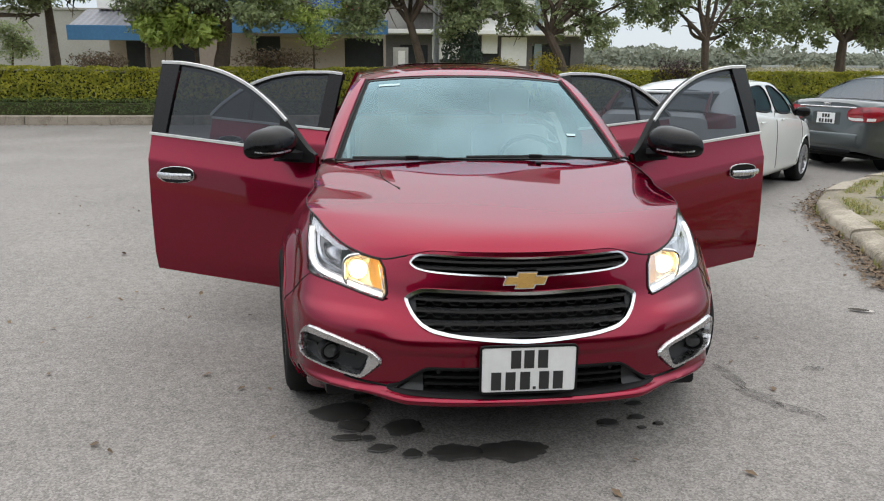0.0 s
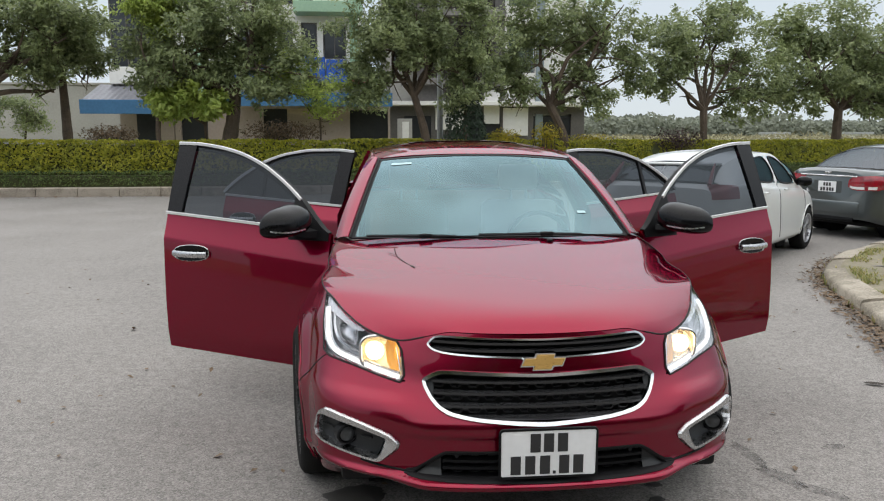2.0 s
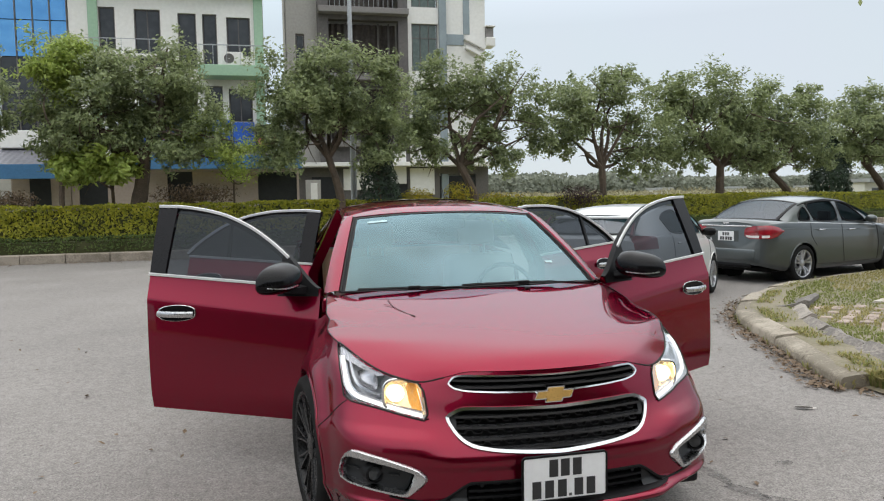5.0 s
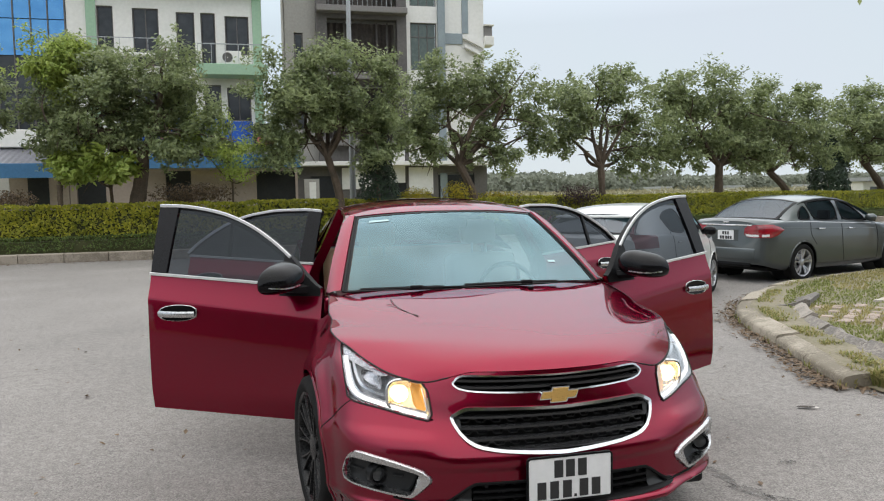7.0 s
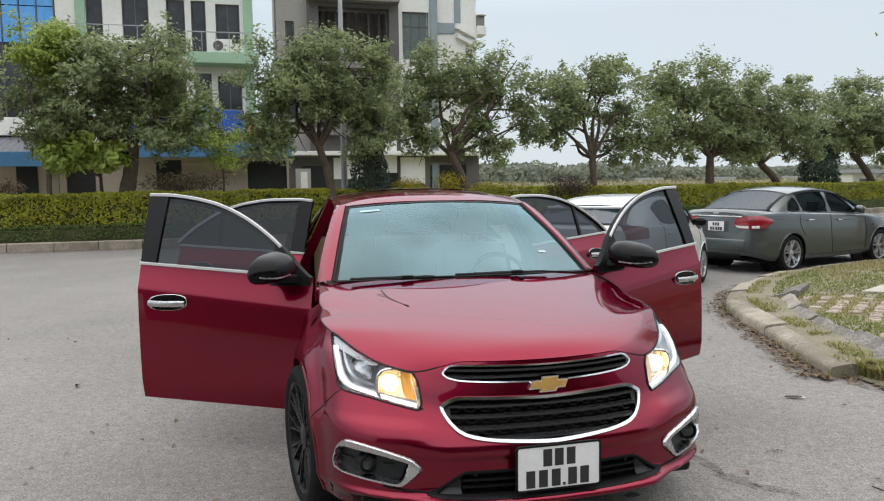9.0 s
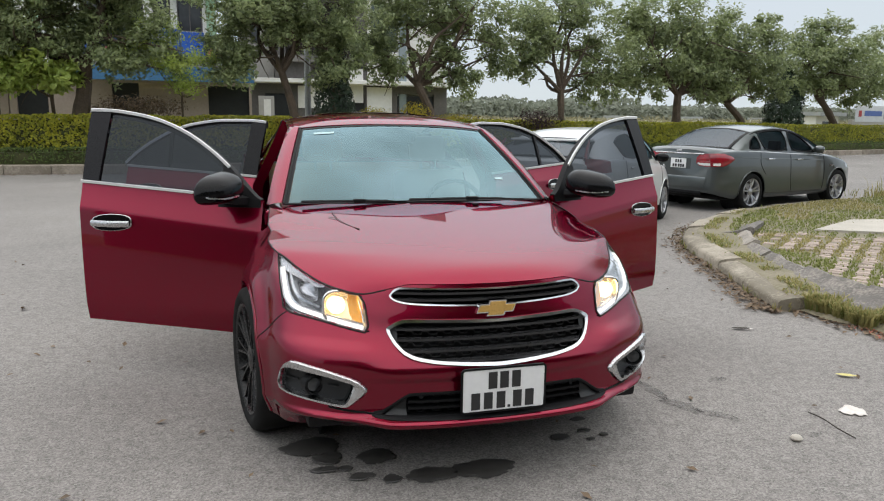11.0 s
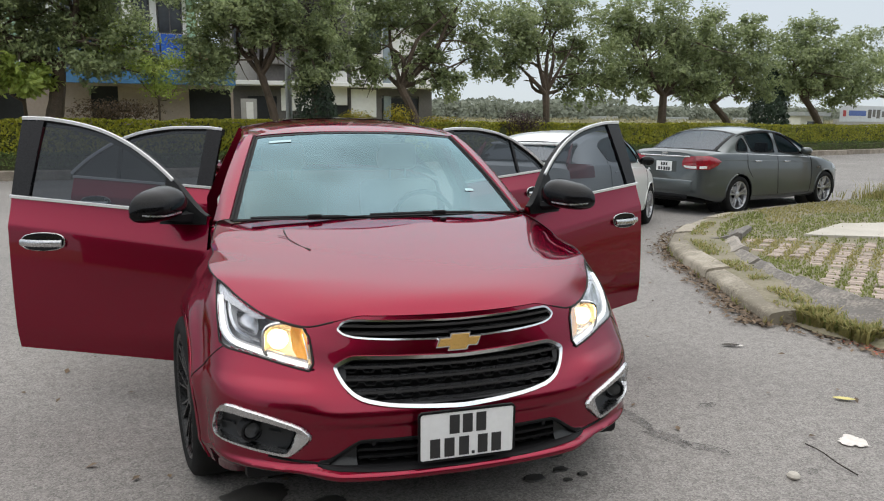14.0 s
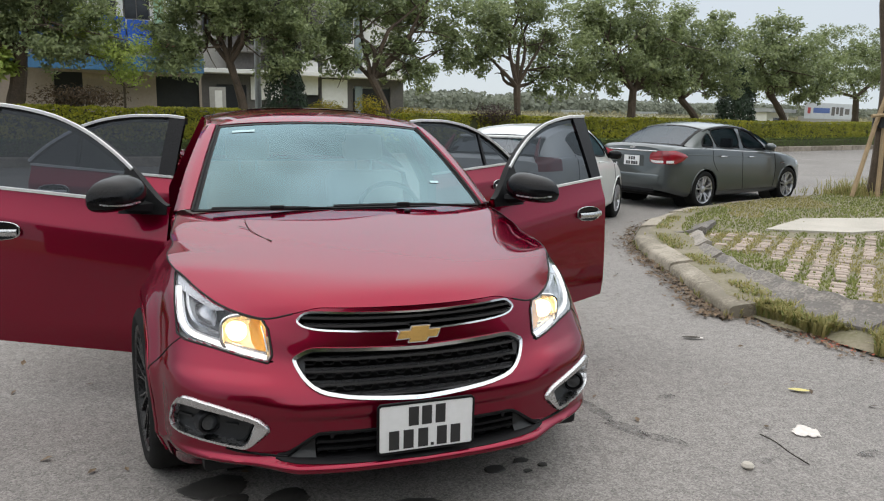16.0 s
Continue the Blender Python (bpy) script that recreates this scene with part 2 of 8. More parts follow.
def glow(name, colour, strength):
    m = bpy.data.materials.new(name)
    m.use_nodes = True
    p = m.node_tree.nodes["Principled BSDF"]
    p.inputs["Base Color"].default_value = (*colour, 1)
    p.inputs["Emission Color"].default_value = (*colour, 1)
    p.inputs["Emission Strength"].default_value = strength
    return m


M_ASPHALT = material("worn_asphalt", (0.250, 0.231, 0.214), (0.182, 0.168, 0.156), 0.85, size=1.7, fine=0.012, mix=0.62, bump=0.006, bump_size=0.014)


def speckle(m, size, dark, light, share=0.5):
    """Grit in a road surface: light and dark grains over the tone."""
    n, l = m.node_tree.nodes, m.node_tree.links
    p = n["Principled BSDF"]
    old = p.inputs["Base Color"].links[0].from_socket
    tc = n.new("ShaderNodeTexCoord")
    vor, big = n.new("ShaderNodeTexVoronoi"), n.new("ShaderNodeTexNoise")
    vor.inputs["Scale"].default_value = 1 / size
    big.inputs["Scale"].default_value = 1 / (size * 9)
    big.inputs["Detail"].default_value = 6
    l.new(tc.outputs["Object"], vor.inputs["Vector"])
    l.new(tc.outputs["Object"], big.inputs["Vector"])
    sep = n.new("ShaderNodeSeparateColor")
    l.new(vor.outputs["Color"], sep.inputs[0])
    add = n.new("ShaderNodeMath")
    add.operation = "ADD"
    l.new(sep.outputs[0], add.inputs[0])
    l.new(big.outputs[0], add.inputs[1])
    rng = n.new("ShaderNodeMapRange")
    rng.inputs["From Min"].default_value, rng.inputs["From Max"].default_value = 0.35, 1.65
    rng.inputs["To Min"].default_value, rng.inputs["To Max"].default_value = dark, light
    l.new(add.outputs[0], rng.inputs["Value"])
    mul = n.new("ShaderNodeVectorMath")
    mul.operation = "SCALE"
    l.new(old, mul.inputs[0])
    l.new(rng.outputs[0], mul.inputs["Scale"])
    l.new(mul.outputs[0], p.inputs["Base Color"])


speckle(M_ASPHALT, 0.0065, 0.55, 1.45)
M_STAIN = material("damp_stain", (0.035, 0.033, 0.031), (0.06, 0.055, 0.05), 0.55, size=0.1, fine=0.01)
M_KERB = material("weathered_concrete", (0.38, 0.335, 0.27), (0.19, 0.165, 0.125), 0.92, size=0.2, fine=0.02, mix=0.65, bump=0.006, bump_size=0.03, per="object")
M_BORDER = material("lichened_concrete", (0.33, 0.295, 0.255), (0.14, 0.127, 0.115), 0.92, size=0.13, fine=0.02, mix=0.7, bump=0.010, bump_size=0.035, per="object")
M_FARKERB = material("dirty_far_kerb", (0.33, 0.285, 0.23), (0.18, 0.15, 0.115), 0.9, size=0.25, fine=0.03, mix=0.7, bump=0.006, bump_size=0.04, per="object")
M_SLAB = material("pale_concrete_slab", (0.52, 0.48, 0.42), (0.38, 0.35, 0.30), 0.9, size=0.5, fine=0.01, bump=0.003)
M_PAVER = material("worn_paver", (0.43, 0.345, 0.29), (0.27, 0.22, 0.18), 0.9, size=0.3, fine=0.012, bump=0.004, per="object")
M_SOIL = material("dry_soil", (0.25, 0.215, 0.155), (0.15, 0.14, 0.08), 0.95, size=0.4, fine=0.03, bump=0.02, bump_size=0.08)
M_GRASS = material("short_grass", (0.29, 0.31, 0.10), (0.16, 0.19, 0.055), 0.75, size=0.6, fine=0.05, per="island")
M_DRYGRASS = material("dry_grass", (0.40, 0.35, 0.15), (0.27, 0.25, 0.09), 0.8, size=0.6, fine=0.05, per="island")
M_HEDGE = material("yellow_green_hedge_leaf", (0.45, 0.43, 0.035), (0.19, 0.215, 0.02), 0.5, size=0.8, fine=0.08, per="island")
M_HEDGE_LOW = material("green_hedge_leaf", (0.14, 0.19, 0.045), (0.06, 0.10, 0.022), 0.55, size=0.6, fine=0.08, per="island")
M_HEDGE_CORE = material("hedge_shade_core", (0.045, 0.055, 0.014), (0.06, 0.06, 0.02), 0.9, size=0.3, fine=0.05)
M_LEAF = material("tree_leaf", (0.335, 0.385, 0.17), (0.14, 0.178, 0.08), 0.42, size=1.2, fine=0.3, per="island", mix=0.35)
M_LEAF2 = material("bright_tree_leaf", (0.47, 0.55, 0.13), (0.25, 0.33, 0.065), 0.45, size=1.0, fine=0.3, per="island", mix=0.35)
M_CONIFER = material("conifer_leaf", (0.025, 0.05, 0.02), (0.012, 0.028, 0.012), 0.6, size=0.5, fine=0.1, per="island")
M_PURPLE = material("dark_red_leaf", (0.05, 0.022, 0.02), (0.03, 0.012, 0.012), 0.5, size=0.5, fine=0.1, per="island")
M_YELLOW = material("yellow_shrub_leaf", (0.55, 0.42, 0.02), (0.20, 0.20, 0.02), 0.5, size=0.4, fine=0.1, per="island")
M_BARK = material("tree_bark", (0.13, 0.095, 0.065), (0.06, 0.045, 0.032), 0.9, size=0.25, fine=0.025, bump=0.012, bump_size=0.04)
M_REED = material("dry_reeds", (0.265, 0.235, 0.135), (0.185, 0.17, 0.095), 0.9, size=3, fine=0.3, per="island")
M_FIELD = material("dry_field", (0.27, 0.25, 0.11), (0.16, 0.17, 0.075), 0.9, size=14, fine=1.2)
# lifted towards pale grey-green: distance haze put into the leaf colour
M_FARTREE = material("hazed_far_trees", (0.20, 0.215, 0.165), (0.15, 0.165, 0.125), 0.9, size=9, fine=1.0, per="island")
M_WHITE = material("white_render", (0.80, 0.785, 0.75), (0.70, 0.685, 0.65), 0.85, size=2.5, fine=0.15, bump=0.002)
M_MINT = material("mint_green_paint", (0.36, 0.52, 0.37), (0.30, 0.45, 0.32), 0.8, size=2, fine=0.1)
M_BEIGE = material("beige_wall_paint", (0.42, 0.345, 0.30), (0.35, 0.285, 0.25), 0.85, size=1.5, fine=0.1)
M_GREYWALL = material("grey_render", (0.42, 0.405, 0.375), (0.34, 0.325, 0.30), 0.85, size=2, fine=0.1)
M_DARKGREY = material("dark_grey_panel", (0.135, 0.122, 0.115), (0.09, 0.082, 0.078), 0.6, size=1, fine=0.1)
M_BAYGREY = material("bay_render", (0.24, 0.225, 0.215), (0.19, 0.178, 0.17), 0.8, size=1.5, fine=0.1)
M_GREENCURT = material("curtained_pane", (0.13, 0.165, 0.15), (0.07, 0.095, 0.09), 0.12, size=0.18, fine=0.05, rough_var=0.04)
M_BANDGLASS = material("blue_grey_band", (0.28, 0.33, 0.35), (0.22, 0.26, 0.28), 0.3, size=1, fine=0.1)
M_CURTAIN = material("brown_curtain", (0.10, 0.085, 0.075), (0.05, 0.042, 0.04), 0.9, size=0.25, fine=0.04)
# near-black: dim insides of openings put into the colour; also the sign and strap
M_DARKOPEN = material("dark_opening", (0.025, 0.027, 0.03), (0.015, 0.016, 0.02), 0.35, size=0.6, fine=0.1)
M_WINDOW = material("window_pane", (0.045, 0.05, 0.055), (0.025, 0.028, 0.032), 0.08, size=1.2, fine=0.3, rough_var=0.04)
M_BLUEGLASS = material("blue_curtain_glass", (0.17, 0.42, 0.74), (0.10, 0.30, 0.60), 0.06, 0.85, size=2, fine=0.4, rough_var=0.03, spec=0.8)
M_BLUESIGN = material("blue_sign_panel", (0.012, 0.10, 0.46), (0.015, 0.07, 0.34), 0.5, size=1, fine=0.1)
M_BLUEAWN = material("blue_awning_edge", (0.045, 0.15, 0.30), (0.035, 0.12, 0.24), 0.6, size=1, fine=0.1)
M_AWNROOF = material("grey_awning_sheet", (0.17, 0.17, 0.19), (0.12, 0.12, 0.135), 0.5, size=1, fine=0.1)
M_STEEL = material("galvanised_steel", (0.42, 0.43, 0.44), (0.33, 0.34, 0.35), 0.5, 0.4, size=0.5, fine=0.05)
M_BAMBOO = material("dry_bamboo", (0.42, 0.30, 0.17), (0.29, 0.21, 0.12), 0.75, size=0.2, fine=0.02, bump=0.002)
M_BANNER = material("banner_cloth", (0.60, 0.62, 0.64), (0.50, 0.52, 0.55), 0.8, size=1, fine=0.1)
M_BANNERBAR = material("banner_blue_print", (0.10, 0.16, 0.42), (0.08, 0.13, 0.34), 0.8)
M_REDBAR = material("red_print", (0.45, 0.05, 0.05), (0.35, 0.05, 0.05), 0.7)
M_PINKBAR = material("pink_sign_print", (0.62, 0.16, 0.18), (0.5, 0.12, 0.14), 0.7)
M_LITTER = material("fallen_leaf", (0.20, 0.135, 0.08), (0.10, 0.07, 0.045), 0.8, size=0.1, fine=0.02, per="island")
M_PALE = material("pale_scrap", (0.75, 0.70, 0.66), (0.6, 0.55, 0.5), 0.7)
M_YLEAF = material("yellow_leaf", (0.62, 0.55, 0.20), (0.5, 0.42, 0.14), 0.6)
M_TWIG = material("dark_twig", (0.05, 0.04, 0.032), (0.03, 0.025, 0.02), 0.9)
M_BRICKRED = material("brick_dust", (0.45, 0.13, 0.08), (0.32, 0.10, 0.06), 0.9, size=0.05, fine=0.01, per="island")


def leafy(m, share):
    """Lets some light through a leaf."""
    n, l = m.node_tree.nodes, m.node_tree.links
    p = n["Principled BSDF"]
    out = n["Material Output"]
    tr, mx = n.new("ShaderNodeBsdfTranslucent"), n.new("ShaderNodeMixShader")
    mx.inputs[0].default_value = share
    l.new(p.inputs["Base Color"].links[0].from_socket, tr.inputs["Color"])
    l.new(p.outputs[0], mx.inputs[1])
    l.new(tr.outputs[0], mx.inputs[2])
    l.new(mx.outputs[0], out.inputs[0])


for some in (M_LEAF, M_LEAF2, M_HEDGE, M_HEDGE_LOW, M_GRASS, M_DRYGRASS, M_YELLOW):
    leafy(some, 0.45)

# ---- ground, kerbs and island ----
def hedge_y(x):
    """The line of the far kerb: level to the left, drawing away to the right."""
    return 16.5 + 0.31 * (math.sqrt((x + 1.0) ** 2 + 16) + (x + 1.0)) / 2


def build_ground():
    # one sheet to the horizon: fine by the car, coarse far off; it rises a little beyond the hedge
    def far(n):
        return [s * (5 * 1.75**k) for s in (1,) for k in range(n)]

    xs = sorted([-v - 45 for v in far(10)] + list(np.linspace(-45, 55, 51)) + [v + 55 for v in far(10)])
    ys = sorted([-v - 12 for v in far(9)] + list(np.linspace(-12, 60, 37)) + [v + 60 for v in far(11)])

    def fn(x, y):
        rise = 2.4 * step(40, 170, y - 0.25 * x)
        return (x, y, -0.004 + rise)

    ob = part("ground", grid(fn, xs, ys), M_FIELD, None)
    tagged(ob, "dry grassy open ground reaching far fields", "ground", kind="structure")
    # the road: asphalt up to the far kerb, slightly uneven
    us, vs = np.linspace(-45, 60, 106), np.linspace(0, 1, 40)

    def road(u, v):
        y = -14 + (hedge_y(u) + 14) * v
        return (u, y, 0.004 * noise.noise(Vector((u * 0.4, y * 0.4, 0))))

    tagged(part("road", grid(road, us, vs), M_ASPHALT), "worn light grey asphalt road with damp stains", "road", kind="structure")


build_ground()

ISLAND = [(2.93, 1.93), (3.10, 2.45), (3.32, 2.98), (3.55, 3.62), (3.78, 4.25), (4.12, 4.88), (4.70, 5.58), (5.35, 6.17), (6.35, 6.86), (7.7, 7.42), (9.1, 7.82), (11.0, 8.22), (14.0, 8.6), (18, 8.9)]


def offset_line(line, d):
    p = np.array(line, float)
    out = []
    for i in range(len(p)):
        t = p[min(i + 1, len(p) - 1)] - p[max(i - 1, 0)]
        t = t / np.linalg.norm(t)
        out.append(p[i] + d * np.array([t[1], -t[0]]))
    return np.array(out)


def build_island():
    rng = random.Random(4)
    # soil bed: inside the kerb and along its ragged near side
    edge = [tuple(p) for p in offset_line(ISLAND, 0.10)]
    near = [(3.02, 1.75), (3.16, 1.35), (3.26, 0.85), (3.42, 0.2), (3.6, -0.6), (3.9, -2.5), (4.4, -6)]
    us = np.linspace(0, 1, 60)
    left = spline([(4.4, -6), (3.9, -2.5), (3.6, -0.6), (3.42, 0.2), (3.26, 0.85), (3.10, 1.55), (3.05, 2.1)] + edge[1:], 90)

    def bed(u, v):
        p = left[min(int(u * 89), 89)]
        x = p[0] + (24 - p[0]) * v**1.8 + (0.09 * noise.noise(Vector((p[1] * 2.5, 3, 0))) + 0.05 * noise.noise(Vector((p[1] * 7, 5, 0))) if p[1] < 1.9 else 0)
        y = p[1] + (p[1] * 0.0 - 0.0) * v if p[1] < 5 else p[1] - 0.35 * (p[0] - 4.5) * v * 0
        z = 0.015 + 0.10 * step(0.0, 0.035 if p[1] > 2.0 else 0.13, v) + 0.012 * noise.noise(Vector((x * 1.5, y * 1.5, 3)))
        return (x, y, z)

    ob = part("island_bed", grid(bed, np.linspace(0, 1, 90), np.linspace(0, 1, 46)), M_SOIL)
    tagged(ob, "raised bed of dry soil and sparse grass inside the kerb", "ground", kind="structure")
    # kerb stones, one by one
    kerb = thing("kerb", pose(0, 0, 0), "weathered concrete kerb curving round the paved island", "kerb", kind="structure")
    line = spline(ISLAND, 261)
    cum = np.r_[0, np.cumsum(np.linalg.norm(np.diff(line, axis=0), axis=1))]
    s = 0.0
    while s < cum[-1] - 0.8:
        length = 0.78 + rng.uniform(-0.06, 0.06)
        ks = np.linspace(s + 0.006, s + length - 0.006, 6)
        pts = [(np.interp(k, cum, line[:, 0]), np.interp(k, cum, line[:, 1]), 0.0) for k in ks]
        h, w = 0.105 + rng.uniform(-0.018, 0.012), 0.215 + rng.uniform(-0.02, 0.02)
        prof = [(0, -0.02), (0.0, h - 0.03), (0.02, h - 0.006), (0.045, h), (w * 0.5, h + 0.012), (w - 0.02, h + 0.022), (w, h), (w, -0.02)]
        part("kerb_stone", sweep(pts, prof, (0, 0, 1)), M_KERB, kerb, sharp=50)
        s += length
    # tilted stones of a sunken border behind the kerb
    border = thing("border", pose(0, 0, 0), "row of tilted broken concrete border slabs behind the kerb", "border", kind="structure")
    inner = spline([(3.52, 0.55), (3.42, 1.15), (3.31, 1.70), (3.36, 2.25), (3.56, 2.90), (3.83, 3.55), (4.14, 4.20), (4.58, 4.85), (5.2, 5.42)], 120)
    cum = np.r_[0, np.cumsum(np.linalg.norm(np.diff(inner, axis=0), axis=1))]
    s = 0.0
    while s < cum[-1] - 0.5:
        length = rng.choice([0.62, 0.8, 0.95])
        ks = np.linspace(s + 0.02, min(s + length, cum[-1]) - 0.03, 7)
        lift = rng.uniform(-0.02, 0.02)
        pts = [(np.interp(k, cum, inner[:, 0]), np.interp(k, cum, inner[:, 1]), 0.07 + lift + rng.uniform(-0.012, 0.012)) for k in ks]
        w = 0.36 + rng.uniform(-0.05, 0.04)
        prof = [(-0.03, -0.05), (-0.025, 0.005), (0.03, 0.022), (w * 0.3, 0.028), (w * 0.6, 0.06), (w - 0.05, 0.112), (w, 0.098), (w, -0.05)]
        part("border_slab", sweep(pts, prof, (0, 0, 1)), M_BORDER, border, sharp=40)
        s += length
    # grass pavers inside the border, bars in rows with turf between
    paving = thing("grass_paving", pose(0, 0, 0), "open-jointed pinkish pavers with turf in the joints", "paving", kind="structure")
    shape = rbox((-0.058, -0.040, -0.05), (0.058, 0.040, 0.012), 0.009, 1)
    bar = mesh_data("paver", *shape)
    bar.materials.append(M_PAVER)
    ay, ax = Vector((0.765, 0.644, 0)), Vector((0.644, -0.765, 0))
    rim = [tuple(p) for p in offset_line(inner, 0.36)]
    spots = []
    for i in range(-56, 62):
        for j in range(-26, 30):
            q = Vector((5.2, 3.0, 0)) + ax * (j * 0.192) + ay * (i * 0.1 + (0.05 if j % 2 else 0)) + ax * rng.uniform(-0.014, 0.014)
            if not (3.2 < q.x < 11 and -0.6 < q.y < 4.6) or (q.y > 4.05 and 5.5 < q.x < 9.9):
                continue
            k = min(range(len(rim)), key=lambda m: abs(rim[m][1] - q.y))
            if q.x < rim[k][0] + 0.12 or noise.noise(q * 1.3) > 0.30 or rng.random() < 0.10 + 0.5 * step(4.0, 4.6, q.y):
                continue
            spots.append(q)
    spots.sort(key=lambda q: (q.x - 4.6) ** 2 + (q.y - 2.8) ** 2)
    rest = []
    for k, q in enumerate(spots[:2400]):
        m = pose(q.x, q.y, 0.113 + rng.uniform(-0.006, 0.006), rng.uniform(-1.5, 1.5), rng.uniform(-1.5, 1.5), -49.9 + rng.uniform(-2.5, 2.5))
        if k < 300:
            ob = new("paver", bar)
            ob.parent = paving
            ob.matrix_world = m
        else:
            rest.append(moved(shape, m))
    tagged(part("far_pavers", join(*rest), M_PAVER, paving), kind="stuff")
    # pale slab
    slab = prism([(5.75, 4.62), (6.95, 5.28), (8.9, 5.0), (9.6, 4.35), (6.6, 4.18)], 0.09, 0.142)
    tagged(part("concrete_slab", slab, M_SLAB, sharp=30), "pale concrete slab lying in the grass", "slab", kind="structure")


def blades(places, rng, size=0.09, width=0.008, lean=0.95):
    """Grass: one bent blade of two faces at each place (x, y, z, scale)."""
    verts, faces = [], []
    for x, y, z, g in places:
        a, b = rng.uniform(0, 6.283), rng.uniform(0.1, lean)
        h, w = size * g * rng.uniform(0.6, 1.3), width * rng.uniform(0.7, 1.4)
        dx, dy = math.cos(a), math.sin(a)
        px, py = -dy * w, dx * w
        n = len(verts)
        m = (x + dx * h * b * 0.35, y + dy * h * b * 0.35, z + h * 0.6)
        verts += [(x - px, y - py, z - 0.01), (x + px, y + py, z - 0.01), (m[0] + px * 0.7, m[1] + py * 0.7, m[2]), (m[0] - px * 0.7, m[1] - py * 0.7, m[2]), (x + dx * h * b, y + dy * h * b, z + h * (1 - 0.3 * b))]
        faces += [(n, n + 1, n + 2, n + 3), (n + 3, n + 2, n + 4)]
    return verts, faces


build_island()


def build_grass():
    rng = random.Random(9)
    inner = spline(ISLAND, 200)
    green, dry = [], []
    # turf between the pavers and over the island
    for _ in range(95000):
        x, y = 3.3 + 11.5 * rng.random() ** 1.5, rng.uniform(-1.5, 7.9)
        k = int(np.argmin(np.abs(inner[:, 1] - y))) if y > 2 else 0
        left = inner[k, 0] + 0.5 if y > 2 else 3.75
        if y > 2 and x < left + 0.15 or x < 3.7:
            continue
        if 6.2 < x < 9.2 and 4.35 < y < 5.0:
            continue
        p = Vector((x, y, 0))
        q = p - Vector((5.2, 3.0, 0))
        col = (q.dot(Vector((0.644, -0.765, 0))) / 0.192) % 1.0
        if -0.6 < y < 4.5 and (0.24 < ((col + 0.5) % 1) < 0.76) and rng.random() < 0.8 and noise.noise(p * 1.3) < 0.33:
            continue
        n = noise.noise(p * 0.5 + Vector((3, 1, 0)))
        (green if n > -0.16 else dry).append((x, y, 0.11, 0.28 + 0.16 * rng.random() if y < 5.6 else 0.42))
    # fringe along the kerb, thick at its near end
    for k in range(4200):
        t = rng.random() ** 1.3
        p = inner[int(t * 130)]
        d = abs(rng.gauss(0, 0.10)) + (0.22 if rng.random() < 0.93 else -0.04)
        if noise.noise(Vector((t * 14, 2, 0))) < -0.05:
            continue
        (dry if rng.random() < 0.65 else green).append((p[0] + d, p[1] - d * 0.35, 0.07 if d > 0.1 else 0.0, 0.9))
    for k in range(4400):
        y = rng.uniform(0.4, 2.05)
        x = 3.30 - 0.1 * (y - 0.85) + abs(rng.gauss(0, 0.13)) - 0.08
        if noise.noise(Vector((x * 3, y * 3, 6))) < -0.1:
            continue
        (dry if rng.random() < 0.8 else green).append((x, y, 0.02, 1.25))
    for k in range(1500):
        x, y = 10.95 + rng.gauss(0, 0.38), 7.9 + rng.gauss(0, 0.22)
        (dry if rng.random() < 0.7 else green).append((x, y, 0.1, 1.6 + 2.2 * (rng.random() < 0.15)))
    tagged(part("green_grass", blades(green, rng), M_GRASS, smooth=False), "short green turf growing between pavers and along the kerb", "grass", kind="stuff")
    tagged(part("dry_grass", blades(dry, rng), M_DRYGRASS, smooth=False), "dry yellow grass along the kerb edge", "grass", kind="stuff")


build_grass()

# ---- hedge and far kerb ----
def leaf_cloud(centres, normals, rng, size=0.06, width=0.5, jitter=0.6):
    """Leaves as folded diamonds, one at each centre, facing roughly along its normal."""
    c = np.array(centres, float)
    nrm = np.array(normals, float) + rng.normal(0, jitter, c.shape)
    nrm /= np.linalg.norm(nrm, axis=1, keepdims=True) + 1e-9
    a = rng.normal(0, 1, c.shape)
    a[:, 2] -= 0.5
    a -= nrm * (a * nrm).sum(1, keepdims=True)
    a /= np.linalg.norm(a, axis=1, keepdims=True) + 1e-9
    b = np.cross(nrm, a)
    s = size * rng.uniform(0.65, 1.35, (len(c), 1))
    w = s * width
    tip, base = c + a * s * 0.55, c - a * s * 0.45
    l, r = c + b * w * 0.5 + nrm * w * 0.12, c - b * w * 0.5 + nrm * w * 0.12
    verts = np.stack([base, r, tip, l], 1).reshape(-1, 3)
    faces = np.arange(4 * len(c)).reshape(-1, 4)
    return verts.tolist(), faces.tolist()


